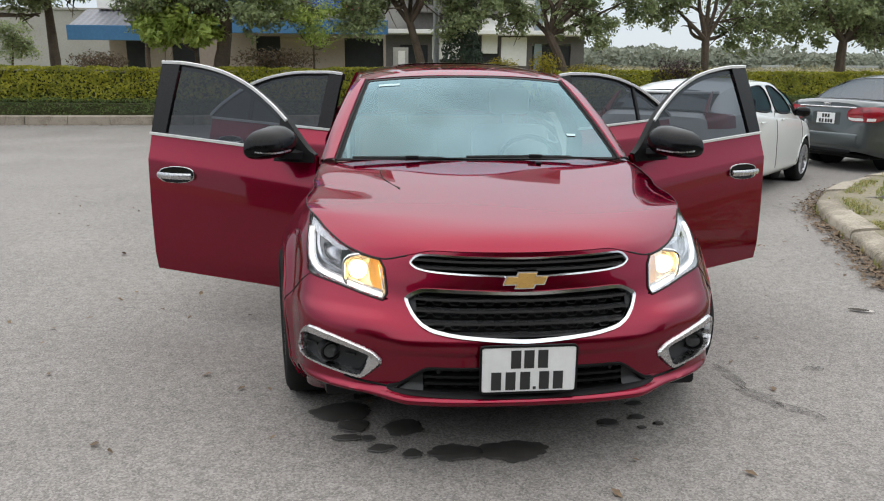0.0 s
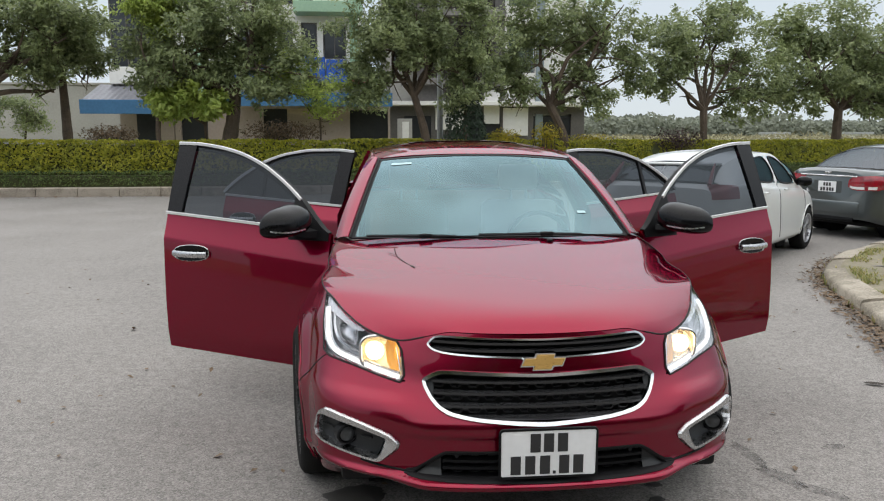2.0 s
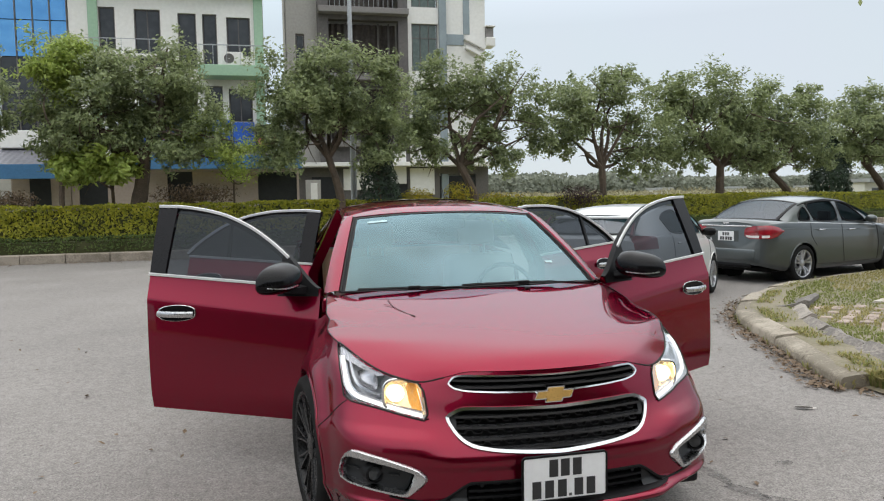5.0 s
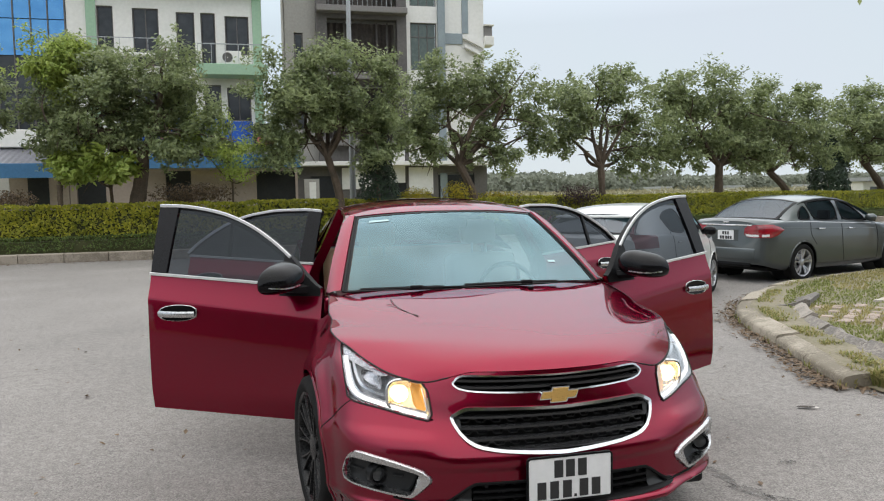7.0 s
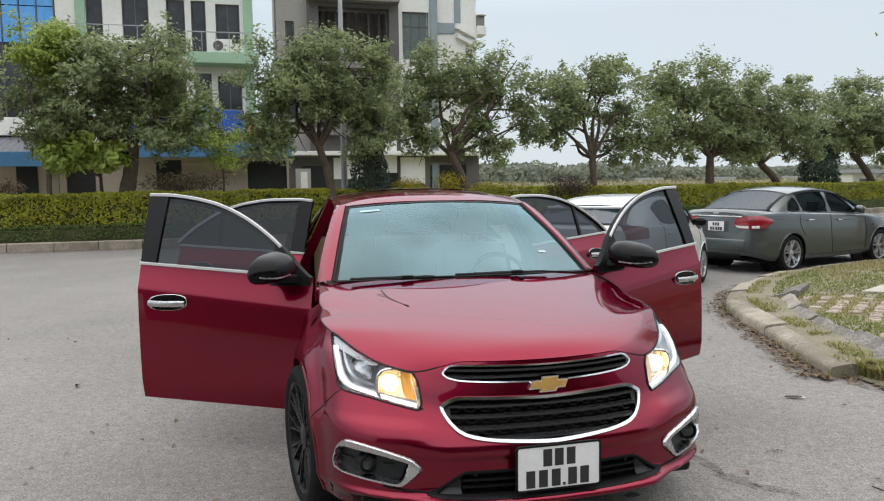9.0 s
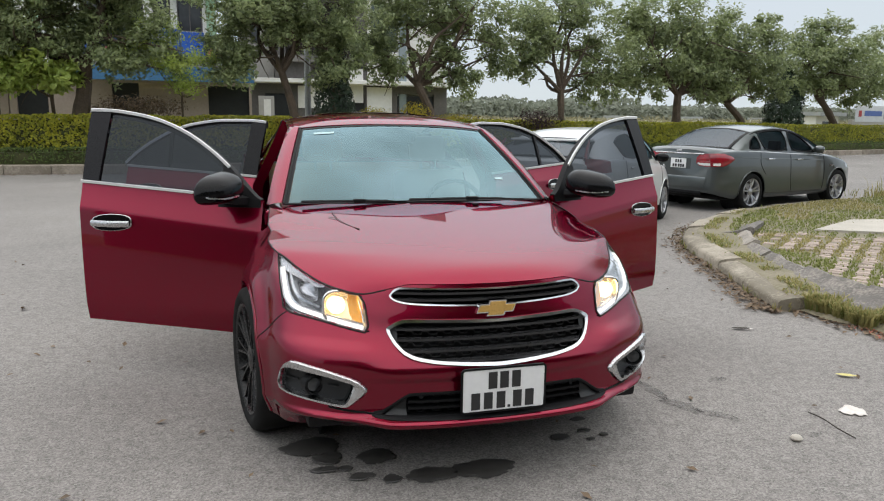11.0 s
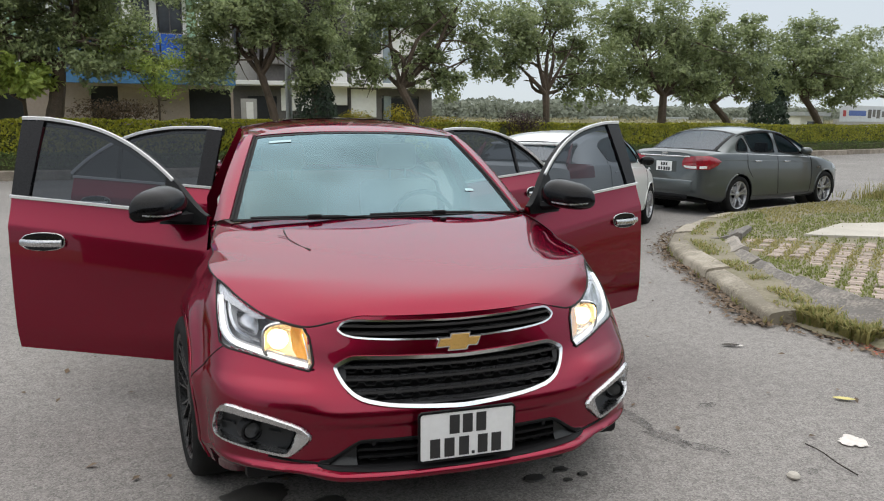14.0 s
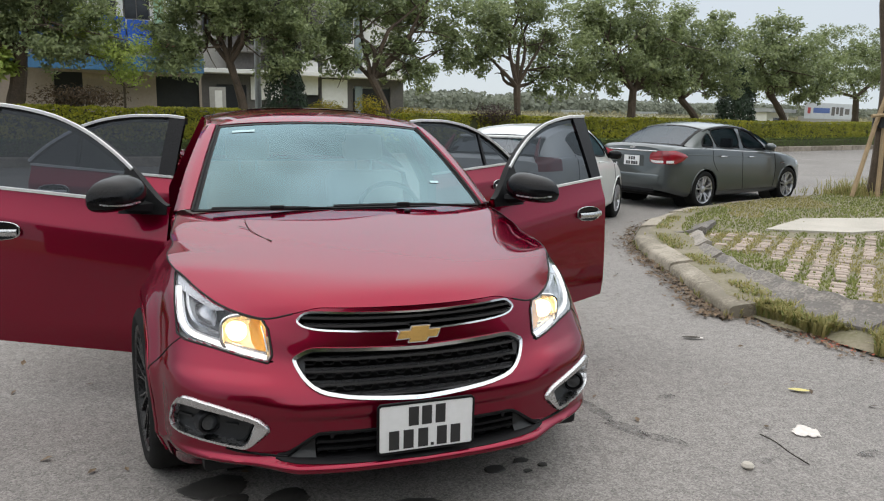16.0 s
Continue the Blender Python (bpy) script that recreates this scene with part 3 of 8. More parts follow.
def build_hedge():
    rng = np.random.default_rng(5)
    # far kerb: pale stones with a strip of bare earth
    kerb = thing("far_kerb", pose(0, 0, 0), "low pale concrete kerb in front of the hedge", "kerb", kind="structure")
    xs = np.arange(-26, 48, 1.0)
    for x in xs:
        pts = [(u, hedge_y(u), 0) for u in (x + 0.01, x + 0.5, x + 0.99)]
        part("kerb_stone", sweep(pts, [(0.0, -0.02), (0, 0.20), (-0.03, 0.22), (-0.2, 0.225), (-0.2, -0.02)], (0, 0, 1)), M_FARKERB, kerb, sharp=40)
    soil = grid(lambda u, v: (u, hedge_y(u) + 0.2 + 5.5 * v, 0.20 + 0.03 * noise.noise(Vector((u, v * 4, 0)))), np.linspace(-26, 48, 90), np.linspace(0, 1, 8))
    tagged(part("verge", soil, M_SOIL), "bare earth verge behind the far kerb", "verge", kind="structure")

    def row(name, front, back, low, high, n, mat, label, size, wave):
        c, nr = [], []
        x0, x1 = -24, 46
        for _ in range(n):
            x = x0 + (x1 - x0) * rng.random()
            if x > 18 and rng.random() < 0.35:
                continue
            h = high + wave * noise.noise(Vector((x * 0.45, 1.7, 0))) + 0.05 * noise.noise(Vector((x * 2.3, 7, 0)))
            f = front + 0.10 * noise.noise(Vector((x * 0.8, 4, low))) + 0.05 * noise.noise(Vector((x * 3, 4, low)))
            gap = noise.noise(Vector((x * 0.22, 11, 0)))
            if rng.random() < 0.70:
                z = low + (h - low) * rng.random() ** 0.85
                y = hedge_y(x) + f + 0.10 * (z - low) / (h - low) + abs(rng.normal(0, 0.05)) + 0.10 * noise.noise(Vector((x * 2.2, z * 2.6, 5)))
                c.append((x, y, z))
                nr.append((0, -1, 0.45))
            else:
                d = rng.random()
                c.append((x, hedge_y(x) + f + (back - front) * d, h - 0.05 * rng.random() + 0.05 * noise.noise(Vector((x * 2, d * 5, 1)))))
                nr.append((0, -0.3, 1))
        hedge = thing(name, pose(0, 0, 0), label, "hedge", kind="stuff")
        part("leaves", leaf_cloud(c, nr, rng, size, 0.55), mat, hedge, smooth=False)
        # dark sheet behind the leaves, the hedge's inner shade put into its colour
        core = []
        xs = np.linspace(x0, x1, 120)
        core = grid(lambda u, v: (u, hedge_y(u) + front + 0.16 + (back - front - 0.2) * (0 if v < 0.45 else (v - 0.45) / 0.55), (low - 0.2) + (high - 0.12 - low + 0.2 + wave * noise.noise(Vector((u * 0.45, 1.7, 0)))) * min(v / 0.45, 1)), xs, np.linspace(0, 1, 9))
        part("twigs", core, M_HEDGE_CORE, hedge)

    row("tall_hedge", 0.95, 2.1, 0.55, 1.40, 84000, M_HEDGE, "clipped yellow-green hedge along the road", 0.085, 0.06)
    row("low_hedge", 0.38, 0.95, 0.24, 0.62, 26000, M_HEDGE_LOW, "low dark green clipped hedge in front of the tall one", 0.06, 0.04)


build_hedge()


# ---- trees ----
def tree(name, base, fork, blobs, label, seed, leaf=M_LEAF, n=5200, size=0.145, trunk=0.11, lean=None, clump=0.21, hidden=0.2):
    """A tapered trunk from base to fork, limbs into each blob (centre, radii), and leaves in clumps with gaps."""
    rng = np.random.default_rng(seed)
    top = thing(name, pose(base[0], base[1], hidden), label, "tree", "trees along the road")
    o = np.array([base[0], base[1], hidden])
    f = np.array(fork, float) - o
    mid = f * 0.5 + rng.normal(0, 0.06, 3) + (np.array(lean) if lean else 0)
    path = spline([(0, 0, -0.1), mid * 0.55 * np.array([0.8, 0.8, 1.0]), mid * 1.15 * np.array([1, 1, 0.95]), f], 12)
    pieces = [tube(path, trunk, 9, radii=np.linspace(trunk * 1.25, trunk * 0.75, 12) + rng.normal(0, trunk * 0.05, 12))]
    for number, (c, r) in enumerate(blobs):
        c = np.array(c, float) - o
        low = c[2] < f[2] + 0.7
        for k in range(2 if number < 3 else 1):
            e = c + rng.normal(0, 0.4, 3) * np.array(r)
            s0 = f - (f - mid) * 0.08
            if low:
                s0 = f + np.array([(e - f)[0] * 0.15, (e - f)[1] * 0.15, 0.45])
            m1 = s0 + (e - s0) * 0.4 + rng.normal(0, 0.2, 3) + np.array([0, 0, 0.25 if low else 0.0])
            br = spline([s0, m1, m1 + (e - m1) * 0.55 + rng.normal(0, 0.1, 3), e], 9)
            pieces.append(tube(br, trunk * 0.5, 6, radii=np.linspace(trunk * (0.28 if low else 0.55), trunk * 0.08, 9)))
            for _ in range(3):
                q = br[rng.integers(3, 8)]
                e2 = q + rng.normal(0, 0.55, 3) * np.array(r)
                pieces.append(tube(spline([q, q + (e2 - q) * 0.5 + rng.normal(0, 0.06, 3), e2], 5), trunk * 0.16, 5, radii=np.linspace(trunk * 0.2, trunk * 0.05, 5)))
    part("trunk", join(*pieces), M_BARK, top)
    cs, ns = [], []
    vol = np.array([np.prod(r) ** 0.8 for _, r in blobs])
    for (c, r), share in zip(blobs, vol / vol.sum()):
        c, r = np.array(c, float) - o, np.array(r, float)
        clumps = max(int(3.6 * n * share / 34), 4)
        boughs = []
        for _ in range(int(8 + 7 * r.mean())):
            d = rng.normal(0, 1, 3)
            d /= np.linalg.norm(d)
            boughs.append((d, c + d * r * rng.uniform(0.35, 1.08)))
        for _ in range(clumps):
            d, q = boughs[rng.integers(0, len(boughs))]
            q = q + rng.normal(0, 0.18, 3) * r * np.array([1.1, 1.1, 0.8])
            g = clump * rng.uniform(0.55, 1.35)
            w = rng.normal(0, 1, (34, 3))
            w *= (rng.random((34, 1)) ** 0.45) / np.linalg.norm(w, axis=1, keepdims=True)
            pts = q + w * np.array([g, g, g * 0.7]) * 1.45
            cs.append(pts)
            ns.append(np.tile(d * 0.5 + np.array([0, -0.2, 0.75]), (34, 1)))
    # loose tufts that break the outline
    for _ in range(5 * len(blobs)):
        c, r = blobs[rng.integers(0, len(blobs))]
        c, r = np.array(c, float) - o, np.array(r, float)
        d = rng.normal(0, 1, 3) + np.array([0, 0, 0.35])
        d /= np.linalg.norm(d)
        q = c + d * r * rng.uniform(0.95, 1.12)
        for _ in range(3):
            g = clump * rng.uniform(0.5, 0.8)
            w = rng.normal(0, 1, (22, 3))
            w *= (rng.random((22, 1)) ** 0.45) / np.linalg.norm(w, axis=1, keepdims=True)
            cs.append(q + rng.normal(0, 0.12, 3) + w * g * 1.3)
            ns.append(np.tile(d * 0.5 + np.array([0, -0.2, 0.75]), (22, 1)))
    part("crown", leaf_cloud(np.concatenate(cs), np.concatenate(ns), rng, size * 0.84, 0.46, 0.55), leaf, top, smooth=False)
    return top


R_LABEL = "roadside tree with a crooked trunk and dense olive-green crown"
tree("street_tree", (-4.9, 18.4), (-4.35, 18.4, 2.7), [((-5.6, 18.3, 4.3), (1.5, 1.4, 1.25)), ((-4.0, 18.2, 4.1), (1.4, 1.3, 1.2)), ((-6.4, 18.4, 3.6), (0.8, 1, 0.8)), ((-3.0, 18.2, 3.2), (0.8, 0.9, 0.7)), ((-3.4, 18.2, 5.0), (0.55, 0.7, 0.8)), ((-5.0, 18.1, 3.3), (1.2, 1.0, 0.6)), ((-6.1, 18.2, 3.0), (0.8, 0.9, 0.55)), ((-3.3, 18.1, 2.8), (0.8, 0.8, 0.5))], R_LABEL, 11, n=9500, trunk=0.21, lean=(0.05, 0, 0))
tree("street_tree", (0.85, 18.5), (0.5, 18.5, 2.7), [((-0.2, 18.4, 4.4), (1.25, 1.2, 1.15)), ((1.5, 18.4, 4.3), (1.15, 1.2, 1.1)), ((0.6, 18.3, 5.0), (0.9, 1, 0.75)), ((-0.9, 18.4, 3.4), (0.6, 0.8, 0.65)), ((2.1, 18.4, 3.3), (0.6, 0.8, 0.7)), ((0.6, 18.2, 3.6), (0.8, 0.7, 0.5)), ((-0.8, 18.3, 2.75), (0.7, 0.8, 0.5)), ((1.9, 18.3, 2.7), (0.65, 0.8, 0.55))], R_LABEL, 12, n=8200, trunk=0.13, lean=(0.15, 0, 0))
tree("street_tree", (5.15, 20.0), (4.7, 19.9, 2.5), [((4.3, 19.8, 4.5), (1.3, 1.2, 1.2)), ((5.7, 20.0, 4.7), (1.2, 1.2, 1.1)), ((6.9, 20.3, 4.4), (0.95, 1, 0.9)), ((3.5, 19.7, 3.4), (0.7, 0.8, 0.6)), ((5.6, 20.0, 3.1), (1.0, 0.9, 0.65)), ((7.5, 20.5, 3.4), (0.55, 0.8, 0.5)), ((6.4, 20.1, 2.65), (0.8, 0.9, 0.5)), ((3.7, 19.7, 2.8), (0.7, 0.8, 0.5))], R_LABEL, 13, n=5800, size=0.155, trunk=0.15, lean=(0.1, 0, 0))
tree("street_tree", (10.4, 21.8), (10.45, 21.8, 2.5), [((10.2, 21.7, 4.9), (1.6, 1.3, 1.0)), ((9.2, 21.5, 3.7), (1.0, 1.1, 0.9)), ((11.9, 22.0, 3.9), (1.3, 1.2, 1.05)), ((12.6, 22.2, 3.0), (0.8, 0.9, 0.6)), ((8.5, 21.5, 3.3), (0.7, 0.8, 0.45)), ((11.0, 21.8, 5.5), (0.7, 0.8, 0.45)), ((11.9, 22.0, 2.6), (0.8, 0.9, 0.5))], R_LABEL, 14, n=4000, size=0.175, clump=0.24, trunk=0.14)
tree("street_tree", (16.8, 24.0), (16.7, 24.0, 2.6), [((16.4, 23.9, 5.0), (2.0, 1.6, 1.45)), ((14.5, 23.4, 4.2), (1.1, 1.2, 1.2)), ((18.3, 24.3, 4.2), (1.4, 1.3, 1.3)), ((14.0, 23.4, 5.4), (0.8, 0.9, 0.55)), ((16.6, 23.9, 3.4), (1.7, 1.2, 0.7)), ((14.9, 23.5, 3.0), (1.1, 1.0, 0.55)), ((18.3, 24.2, 2.9), (1.1, 1.1, 0.6))], R_LABEL, 15, n=5600, size=0.20, clump=0.27, trunk=0.19)
tree("street_tree", (21.4, 25.6), (19.9, 25.2, 2.3), [((20.0, 25.1, 4.6), (1.9, 1.4, 1.4)), ((22.0, 25.6, 4.1), (1.2, 1.2, 1.2)), ((18.7, 24.8, 3.4), (1.0, 1.0, 0.7)), ((22.2, 25.7, 5.6), (0.8, 0.8, 0.6)), ((19.2, 25.0, 2.9), (1.0, 1.0, 0.55)), ((22.0, 25.6, 3.1), (1.1, 1.0, 0.6))], "roadside tree with a trunk bent low to one side", 16, n=4400, size=0.20, clump=0.27, trunk=0.17, lean=(0.35, 0, 0.12))
tree("street_tree", (29.3, 28.5), (27.2, 27.9, 2.9), [((26.5, 27.4, 4.7), (2.3, 1.7, 1.3)), ((29.5, 28.4, 4.0), (2.2, 1.6, 1.1)), ((31.8, 29.2, 3.9), (1.6, 1.4, 0.9)), ((27.2, 27.6, 5.6), (1.2, 1.1, 0.8)), ((26.0, 27.3, 3.3), (1.5, 1.3, 0.6)), ((30.3, 28.6, 2.9), (1.6, 1.3, 0.6))], "roadside tree with a leaning trunk and spreading crown", 17, n=5600, trunk=0.2, lean=(0.3, 0, 0.1), size=0.22, clump=0.3)
tree("street_tree", (37, 31.2), (36.6, 31, 3.0), [((36, 31, 5.0), (3.2, 2, 1.7)), ((40, 32, 4.8), (2.6, 2, 1.5))], R_LABEL, 18, n=6000, trunk=0.2, size=0.17)
tree("street_tree", (-10.45, 18.4), (-11.35, 18.4, 2.55), [((-9.9, 18.3, 4.6), (1.5, 1.3, 1.2)), ((-11.6, 18.4, 4.3), (1.5, 1.3, 1.2)), ((-8.6, 18.3, 3.9), (0.7, 0.9, 0.9)), ((-9.6, 18.4, 3.3), (1.0, 0.9, 0.5)), ((-12.4, 18.4, 3.2), (0.9, 0.9, 0.5))], "roadside tree with a thick trunk leaning to one side", 19, n=8000, trunk=0.19, lean=(0.12, 0, 0))
tree("street_tree", (-9.2, 19.4), (-9.25, 19.4, 3.2), [((-9.0, 19.3, 4.6), (1.0, 1.0, 1.1)), ((-8.5, 19.3, 3.5), (0.6, 0.7, 0.5)), ((-9.8, 19.3, 3.6), (0.6, 0.7, 0.5))], "slim roadside tree with a straight pale trunk", 20, n=3200, trunk=0.14)
tree("young_mango_tree", (-5.3, 18.75), (-5.2, 18.4, 1.9), [((-5.6, 18.0, 2.65), (0.62, 0.45, 0.45)), ((-5.0, 18.0, 2.3), (0.50, 0.4, 0.30)), ((-6.1, 18.0, 2.25), (0.30, 0.35, 0.26))], "small bushy tree with bright green drooping leaves", 21, M_LEAF2, 1300, 0.22, 0.06)
for k, (x, y, h) in enumerate([(-14.6, 25.5, 3.6), (-13.6, 26.5, 3.2), (-15.8, 25.8, 3.9), (-17.3, 26.2, 3.6)]):
    tree("sapling", (x, y), (x + 0.1, y, h * 0.6), [((x, y, h * 0.82), (0.7, 0.6, 0.6)), ((x + 0.4, y, h * 0.62), (0.5, 0.5, 0.35))], "slender pale young tree planted in the open yard", 60 + k, M_LEAF, 700, 0.13, 0.045)
tree("street_tree", (-6.3, 18.2), (-6.2, 18.0, 3.0), [((-6.2, 17.7, 4.9), (0.8, 0.6, 0.75))], "tall young tree with fresh bright green leaves", 22, M_LEAF2, 1800, 0.14, 0.07)
tree("small_tree", (-2.2, 18.7), (-2.1, 18.6, 2.0), [((-2.1, 18.4, 2.75), (0.8, 0.6, 0.4)), ((-1.9, 18.4, 2.25), (0.55, 0.5, 0.22)), ((-2.9, 18.4, 3.3), (0.8, 0.7, 0.5))], "small slender tree with sparse yellow-green leaves", 23, M_LEAF2, 1500, 0.10, 0.035)


def cone_tree(base, height, radius, seed, power=1.6, size=0.12):
    rng = np.random.default_rng(seed)
    top = thing("conifer", pose(base[0], base[1], 0.2), "dense dark green columnar conifer behind the hedge", "tree", "conifers")
    part("trunk", tube([(0, 0, -0.1), (0, 0, height * 0.8)], 0.07, 7, radii=[0.08, 0.02]), M_BARK, top)
    c, nr = [], []
    for _ in range(5200):
        z = height * (0.06 + 0.94 * rng.random() ** 1.25)
        a = rng.uniform(0, 6.283)
        r = radius * (1 - (z / height) ** power) * (0.72 + 0.28 * rng.random()) * (1 + 0.22 * noise.noise(Vector((math.cos(a) * 1.6, math.sin(a) * 1.6, z * 2.4 + seed)))) + 0.03
        c.append((r * math.cos(a), r * math.sin(a), z))
        nr.append((math.cos(a), math.sin(a), 0.3))
    part("crown", leaf_cloud(c, nr, rng, size, 0.4, 0.5), M_CONIFER, top, smooth=False)


cone_tree((2.05, 19.2), 4.3, 0.72, 31)
cone_tree((24.8, 27.3), 3.9, 0.95, 32, 3.2, 0.20)


def bush(name, at, radii, n, mat, label, seed, size=0.07):
    rng = np.random.default_rng(seed)
    top = thing(name, pose(at[0], at[1], 0.2), label, "shrub", "shrubs behind the hedge")
    stems = []
    for _ in range(9):
        e = rng.normal(0, 0.5, 3) * np.array(radii) + np.array([0, 0, at[2] - 0.2])
        stems.append(tube(spline([(0, 0, -0.05), e * 0.5 + rng.normal(0, 0.05, 3), e], 6), 0.02, 5, radii=np.linspace(0.025, 0.008, 6)))
    part("stems", join(*stems), M_BARK, top)
    d = rng.normal(0, 1, (n, 3))
    d /= np.linalg.norm(d, axis=1, keepdims=True)
    wob = np.array([1 + 0.35 * noise.noise(Vector(v * 2.4 + seed)) for v in d])[:, None]
    c = d * np.array(radii) * (rng.random((n, 1)) ** 0.4) * wob + np.array([0, 0, at[2] - 0.2])
    part("leaves", leaf_cloud(c, d + np.array([0, 0, 0.5]), rng, size, 0.5, 0.5), mat, top, smooth=False)


bush("purple_shrub", (9.1, 20.6, 1.45), (0.95, 0.5, 0.38), 1500, M_PURPLE, "dark red-leaved shrub at the hedge", 41)
bush("yellow_shrub", (3.2, 19.1, 1.5), (0.55, 0.4, 0.25), 800, M_YELLOW, "shrub with bright yellow leaves", 42)
bush("yellow_shrub", (4.5, 19.3, 1.6), (0.5, 0.4, 0.32), 800, M_YELLOW, "shrub with bright yellow leaves", 43)
bush("brown_shrub", (-3.2, 18.9, 1.65), (1.2, 0.5, 0.32), 2400, M_LITTER, "sparse brownish shrub behind the hedge", 44)
bush("brown_shrub", (-7.9, 18.9, 1.55), (0.8, 0.5, 0.28), 1500, M_LITTER, "sparse brownish shrub behind the hedge", 45)
bush("yellow_shrub", (6.1, 20.4, 1.45), (0.9, 0.4, 0.15), 500, M_YELLOW, "shrub with bright yellow leaves", 46)


# ---- distance ----
def build_distance():
    rng = np.random.default_rng(77)
    c, nr = [], []
    for _ in range(42000):
        x = rng.uniform(-60, 330)
        y = 165 + 0.25 * x + rng.uniform(-6, 16)
        h = 4.6 + 3.6 * abs(noise.noise(Vector((x * 0.05, 3, 0)))) + 1.6 * noise.noise(Vector((x * 0.21, 8, 0))) + 0.8 * noise.noise(Vector((x * 0.7, 2, 0)))
        z = 1.5 + h * rng.random() ** 0.7
        c.append((x, y, z))
        nr.append((0, -1, 0.6))
    ob = part("far_woods", leaf_cloud(c, nr, rng, 1.05, 0.85, 0.5), M_FARTREE, smooth=False)
    tagged(ob, "line of far trees beyond the fields, paled in colour for haze", "trees", kind="stuff")
    c, nr = [], []
    for _ in range(24000):
        x = rng.uniform(8, 180)
        y = 62 + 0.25 * x + rng.uniform(-4, 10)
        c.append((x, y, 0.2 + (1.5 + 1.1 * abs(noise.noise(Vector((x * 0.2, 1, 0))))) * rng.random()))
        nr.append((0, -1, 0.6))
    ob = part("field_scrub", leaf_cloud(c, nr, rng, 0.55, 0.22, 0.5), M_REED, smooth=False)
    tagged(ob, "dry scrub on the open field", "scrub", kind="stuff")
    k = 0
    for x, y, w, h in [(74, 130, 3, 1.5), (97, 140, 4, 1.6), (125, 150, 4, 1.7), (150, 160, 4, 1.8)]:
        hut = thing("far_shed", pose(x, y, 1.2), "low pale shed far across the field", "shed", "far sheds")
        part("wall", rbox((-w / 2, -2, 0), (w / 2, 2, h * 0.7), 0.02), M_WHITE, hut)
        part("roof", prism([(-w / 2 - 0.3, -2.4), (w / 2 + 0.3, -2.4), (w / 2 + 0.3, 2.4), (-w / 2 - 0.3, 2.4)], h * 0.7 + 0.005, h), M_STEEL, hut)


build_distance()


yard = part("wall_north_west", join(rbox((-60, 44, 0), (-13.2, 44.3, 4.6), 0.02, 1), rbox((-60, 43.9, 4.605), (-13.1, 44.4, 4.75), 0.02, 1)), M_GREYWALL)
tagged(yard, "long pale rendered wall behind the roadside trees", "wall", kind="structure")

# ---- closing the place: unseen trees and dark wall added behind camera to darken reflections ----
for k, (x, y, turn) in enumerate([(-13, -14, 40), (-8.5, -15, 100), (-4.6, -14.5, 200), (1.2, -15.5, 310), (5.2, -14.5, 20), (9.6, -15.5, 150), (14.5, -14.8, 250)]):
    src = [o for o in bpy.data.objects if o.name.startswith("street_tree") and o.parent is None][k % 5]
    copy_thing(src, pose(x, y, 0.0, 0, 0, turn))
back = part("wall_south", rbox((-34, -19.5, 0), (34, -19.0, 11.0), 0.02, 1), M_DARKGREY)
tagged(back, "unseen dark wall added behind the camera to darken the car's reflections", "wall", kind="structure")

# ---- buildings across the road ----
def opening_wall(xs, zs, y, depth, holes):
    """A wall from y to y + depth with rectangular holes (x0, z0, x1, z1)."""
    cx = sorted({xs[0], xs[1], *[v for h in holes for v in (h[0], h[2])]})
    cz = sorted({zs[0], zs[1], *[v for h in holes for v in (h[1], h[3])]})
    pieces = []
    for a, b in zip(cx, cx[1:]):
        for c, d in zip(cz, cz[1:]):
            hole = any(h[0] - 1e-6 <= a and b <= h[2] + 1e-6 and h[1] - 1e-6 <= c and d <= h[3] + 1e-6 for h in holes)
            if not hole:
                pieces.append(rbox((a, y, c), (b, y + depth, d), 0))
    bm = bmesh.new()
    for v, f in pieces:
        vs = [bm.verts.new(p) for p in v]
        for g in f:
            bm.faces.new([vs[i] for i in g])
    bmesh.ops.remove_doubles(bm, verts=bm.verts, dist=1e-4)
    seen = {}
    for f in bm.faces[:]:
        key = tuple(sorted(v.index for v in f.verts))
        seen.setdefault(key, []).append(f)
    bm.verts.index_update()
    seen = {}
    for f in bm.faces:
        seen.setdefault(tuple(sorted(v.index for v in f.verts)), []).append(f)
    bmesh.ops.delete(bm, geom=[f for fs in seen.values() if len(fs) > 1 for f in fs], context="FACES_ONLY")
    return bm


def window(parent, x0, z0, x1, z1, y, bars=(2, 1), frame_mat=None, pane=None, depth=0.12):
    frame_mat = frame_mat or M_DARKGREY
    w = 0.05
    fr = join(rbox((x0, y + 0.06, z0), (x0 + w, y + 0.14, z1), 0.005, 1), rbox((x1 - w, y + 0.06, z0), (x1, y + 0.14, z1), 0.005, 1), rbox((x0 + w, y + 0.06, z0), (x1 - w, y + 0.14, z0 + w), 0.005, 1), rbox((x0 + w, y + 0.06, z1 - w), (x1 - w, y + 0.14, z1), 0.005, 1))
    win = part("window", fr, frame_mat, parent)
    nx, nz = bars
    for i in range(1, nx):
        x = x0 + (x1 - x0) * i / nx
        part("mullion", rbox((x - 0.02, y + 0.07, z0 + w), (x + 0.02, y + 0.13, z1 - w), 0.004, 1), frame_mat, win)
    for i in range(nx):
        a, b = x0 + w + (x1 - x0 - 2 * w) * i / nx, x0 + w + (x1 - x0 - 2 * w) * (i + 1) / nx
        part("pane", rbox((a + 0.021, y + 0.09, z0 + w + 0.001), (b - 0.021, y + 0.105, z1 - w - 0.001), 0), pane or M_WINDOW, win)


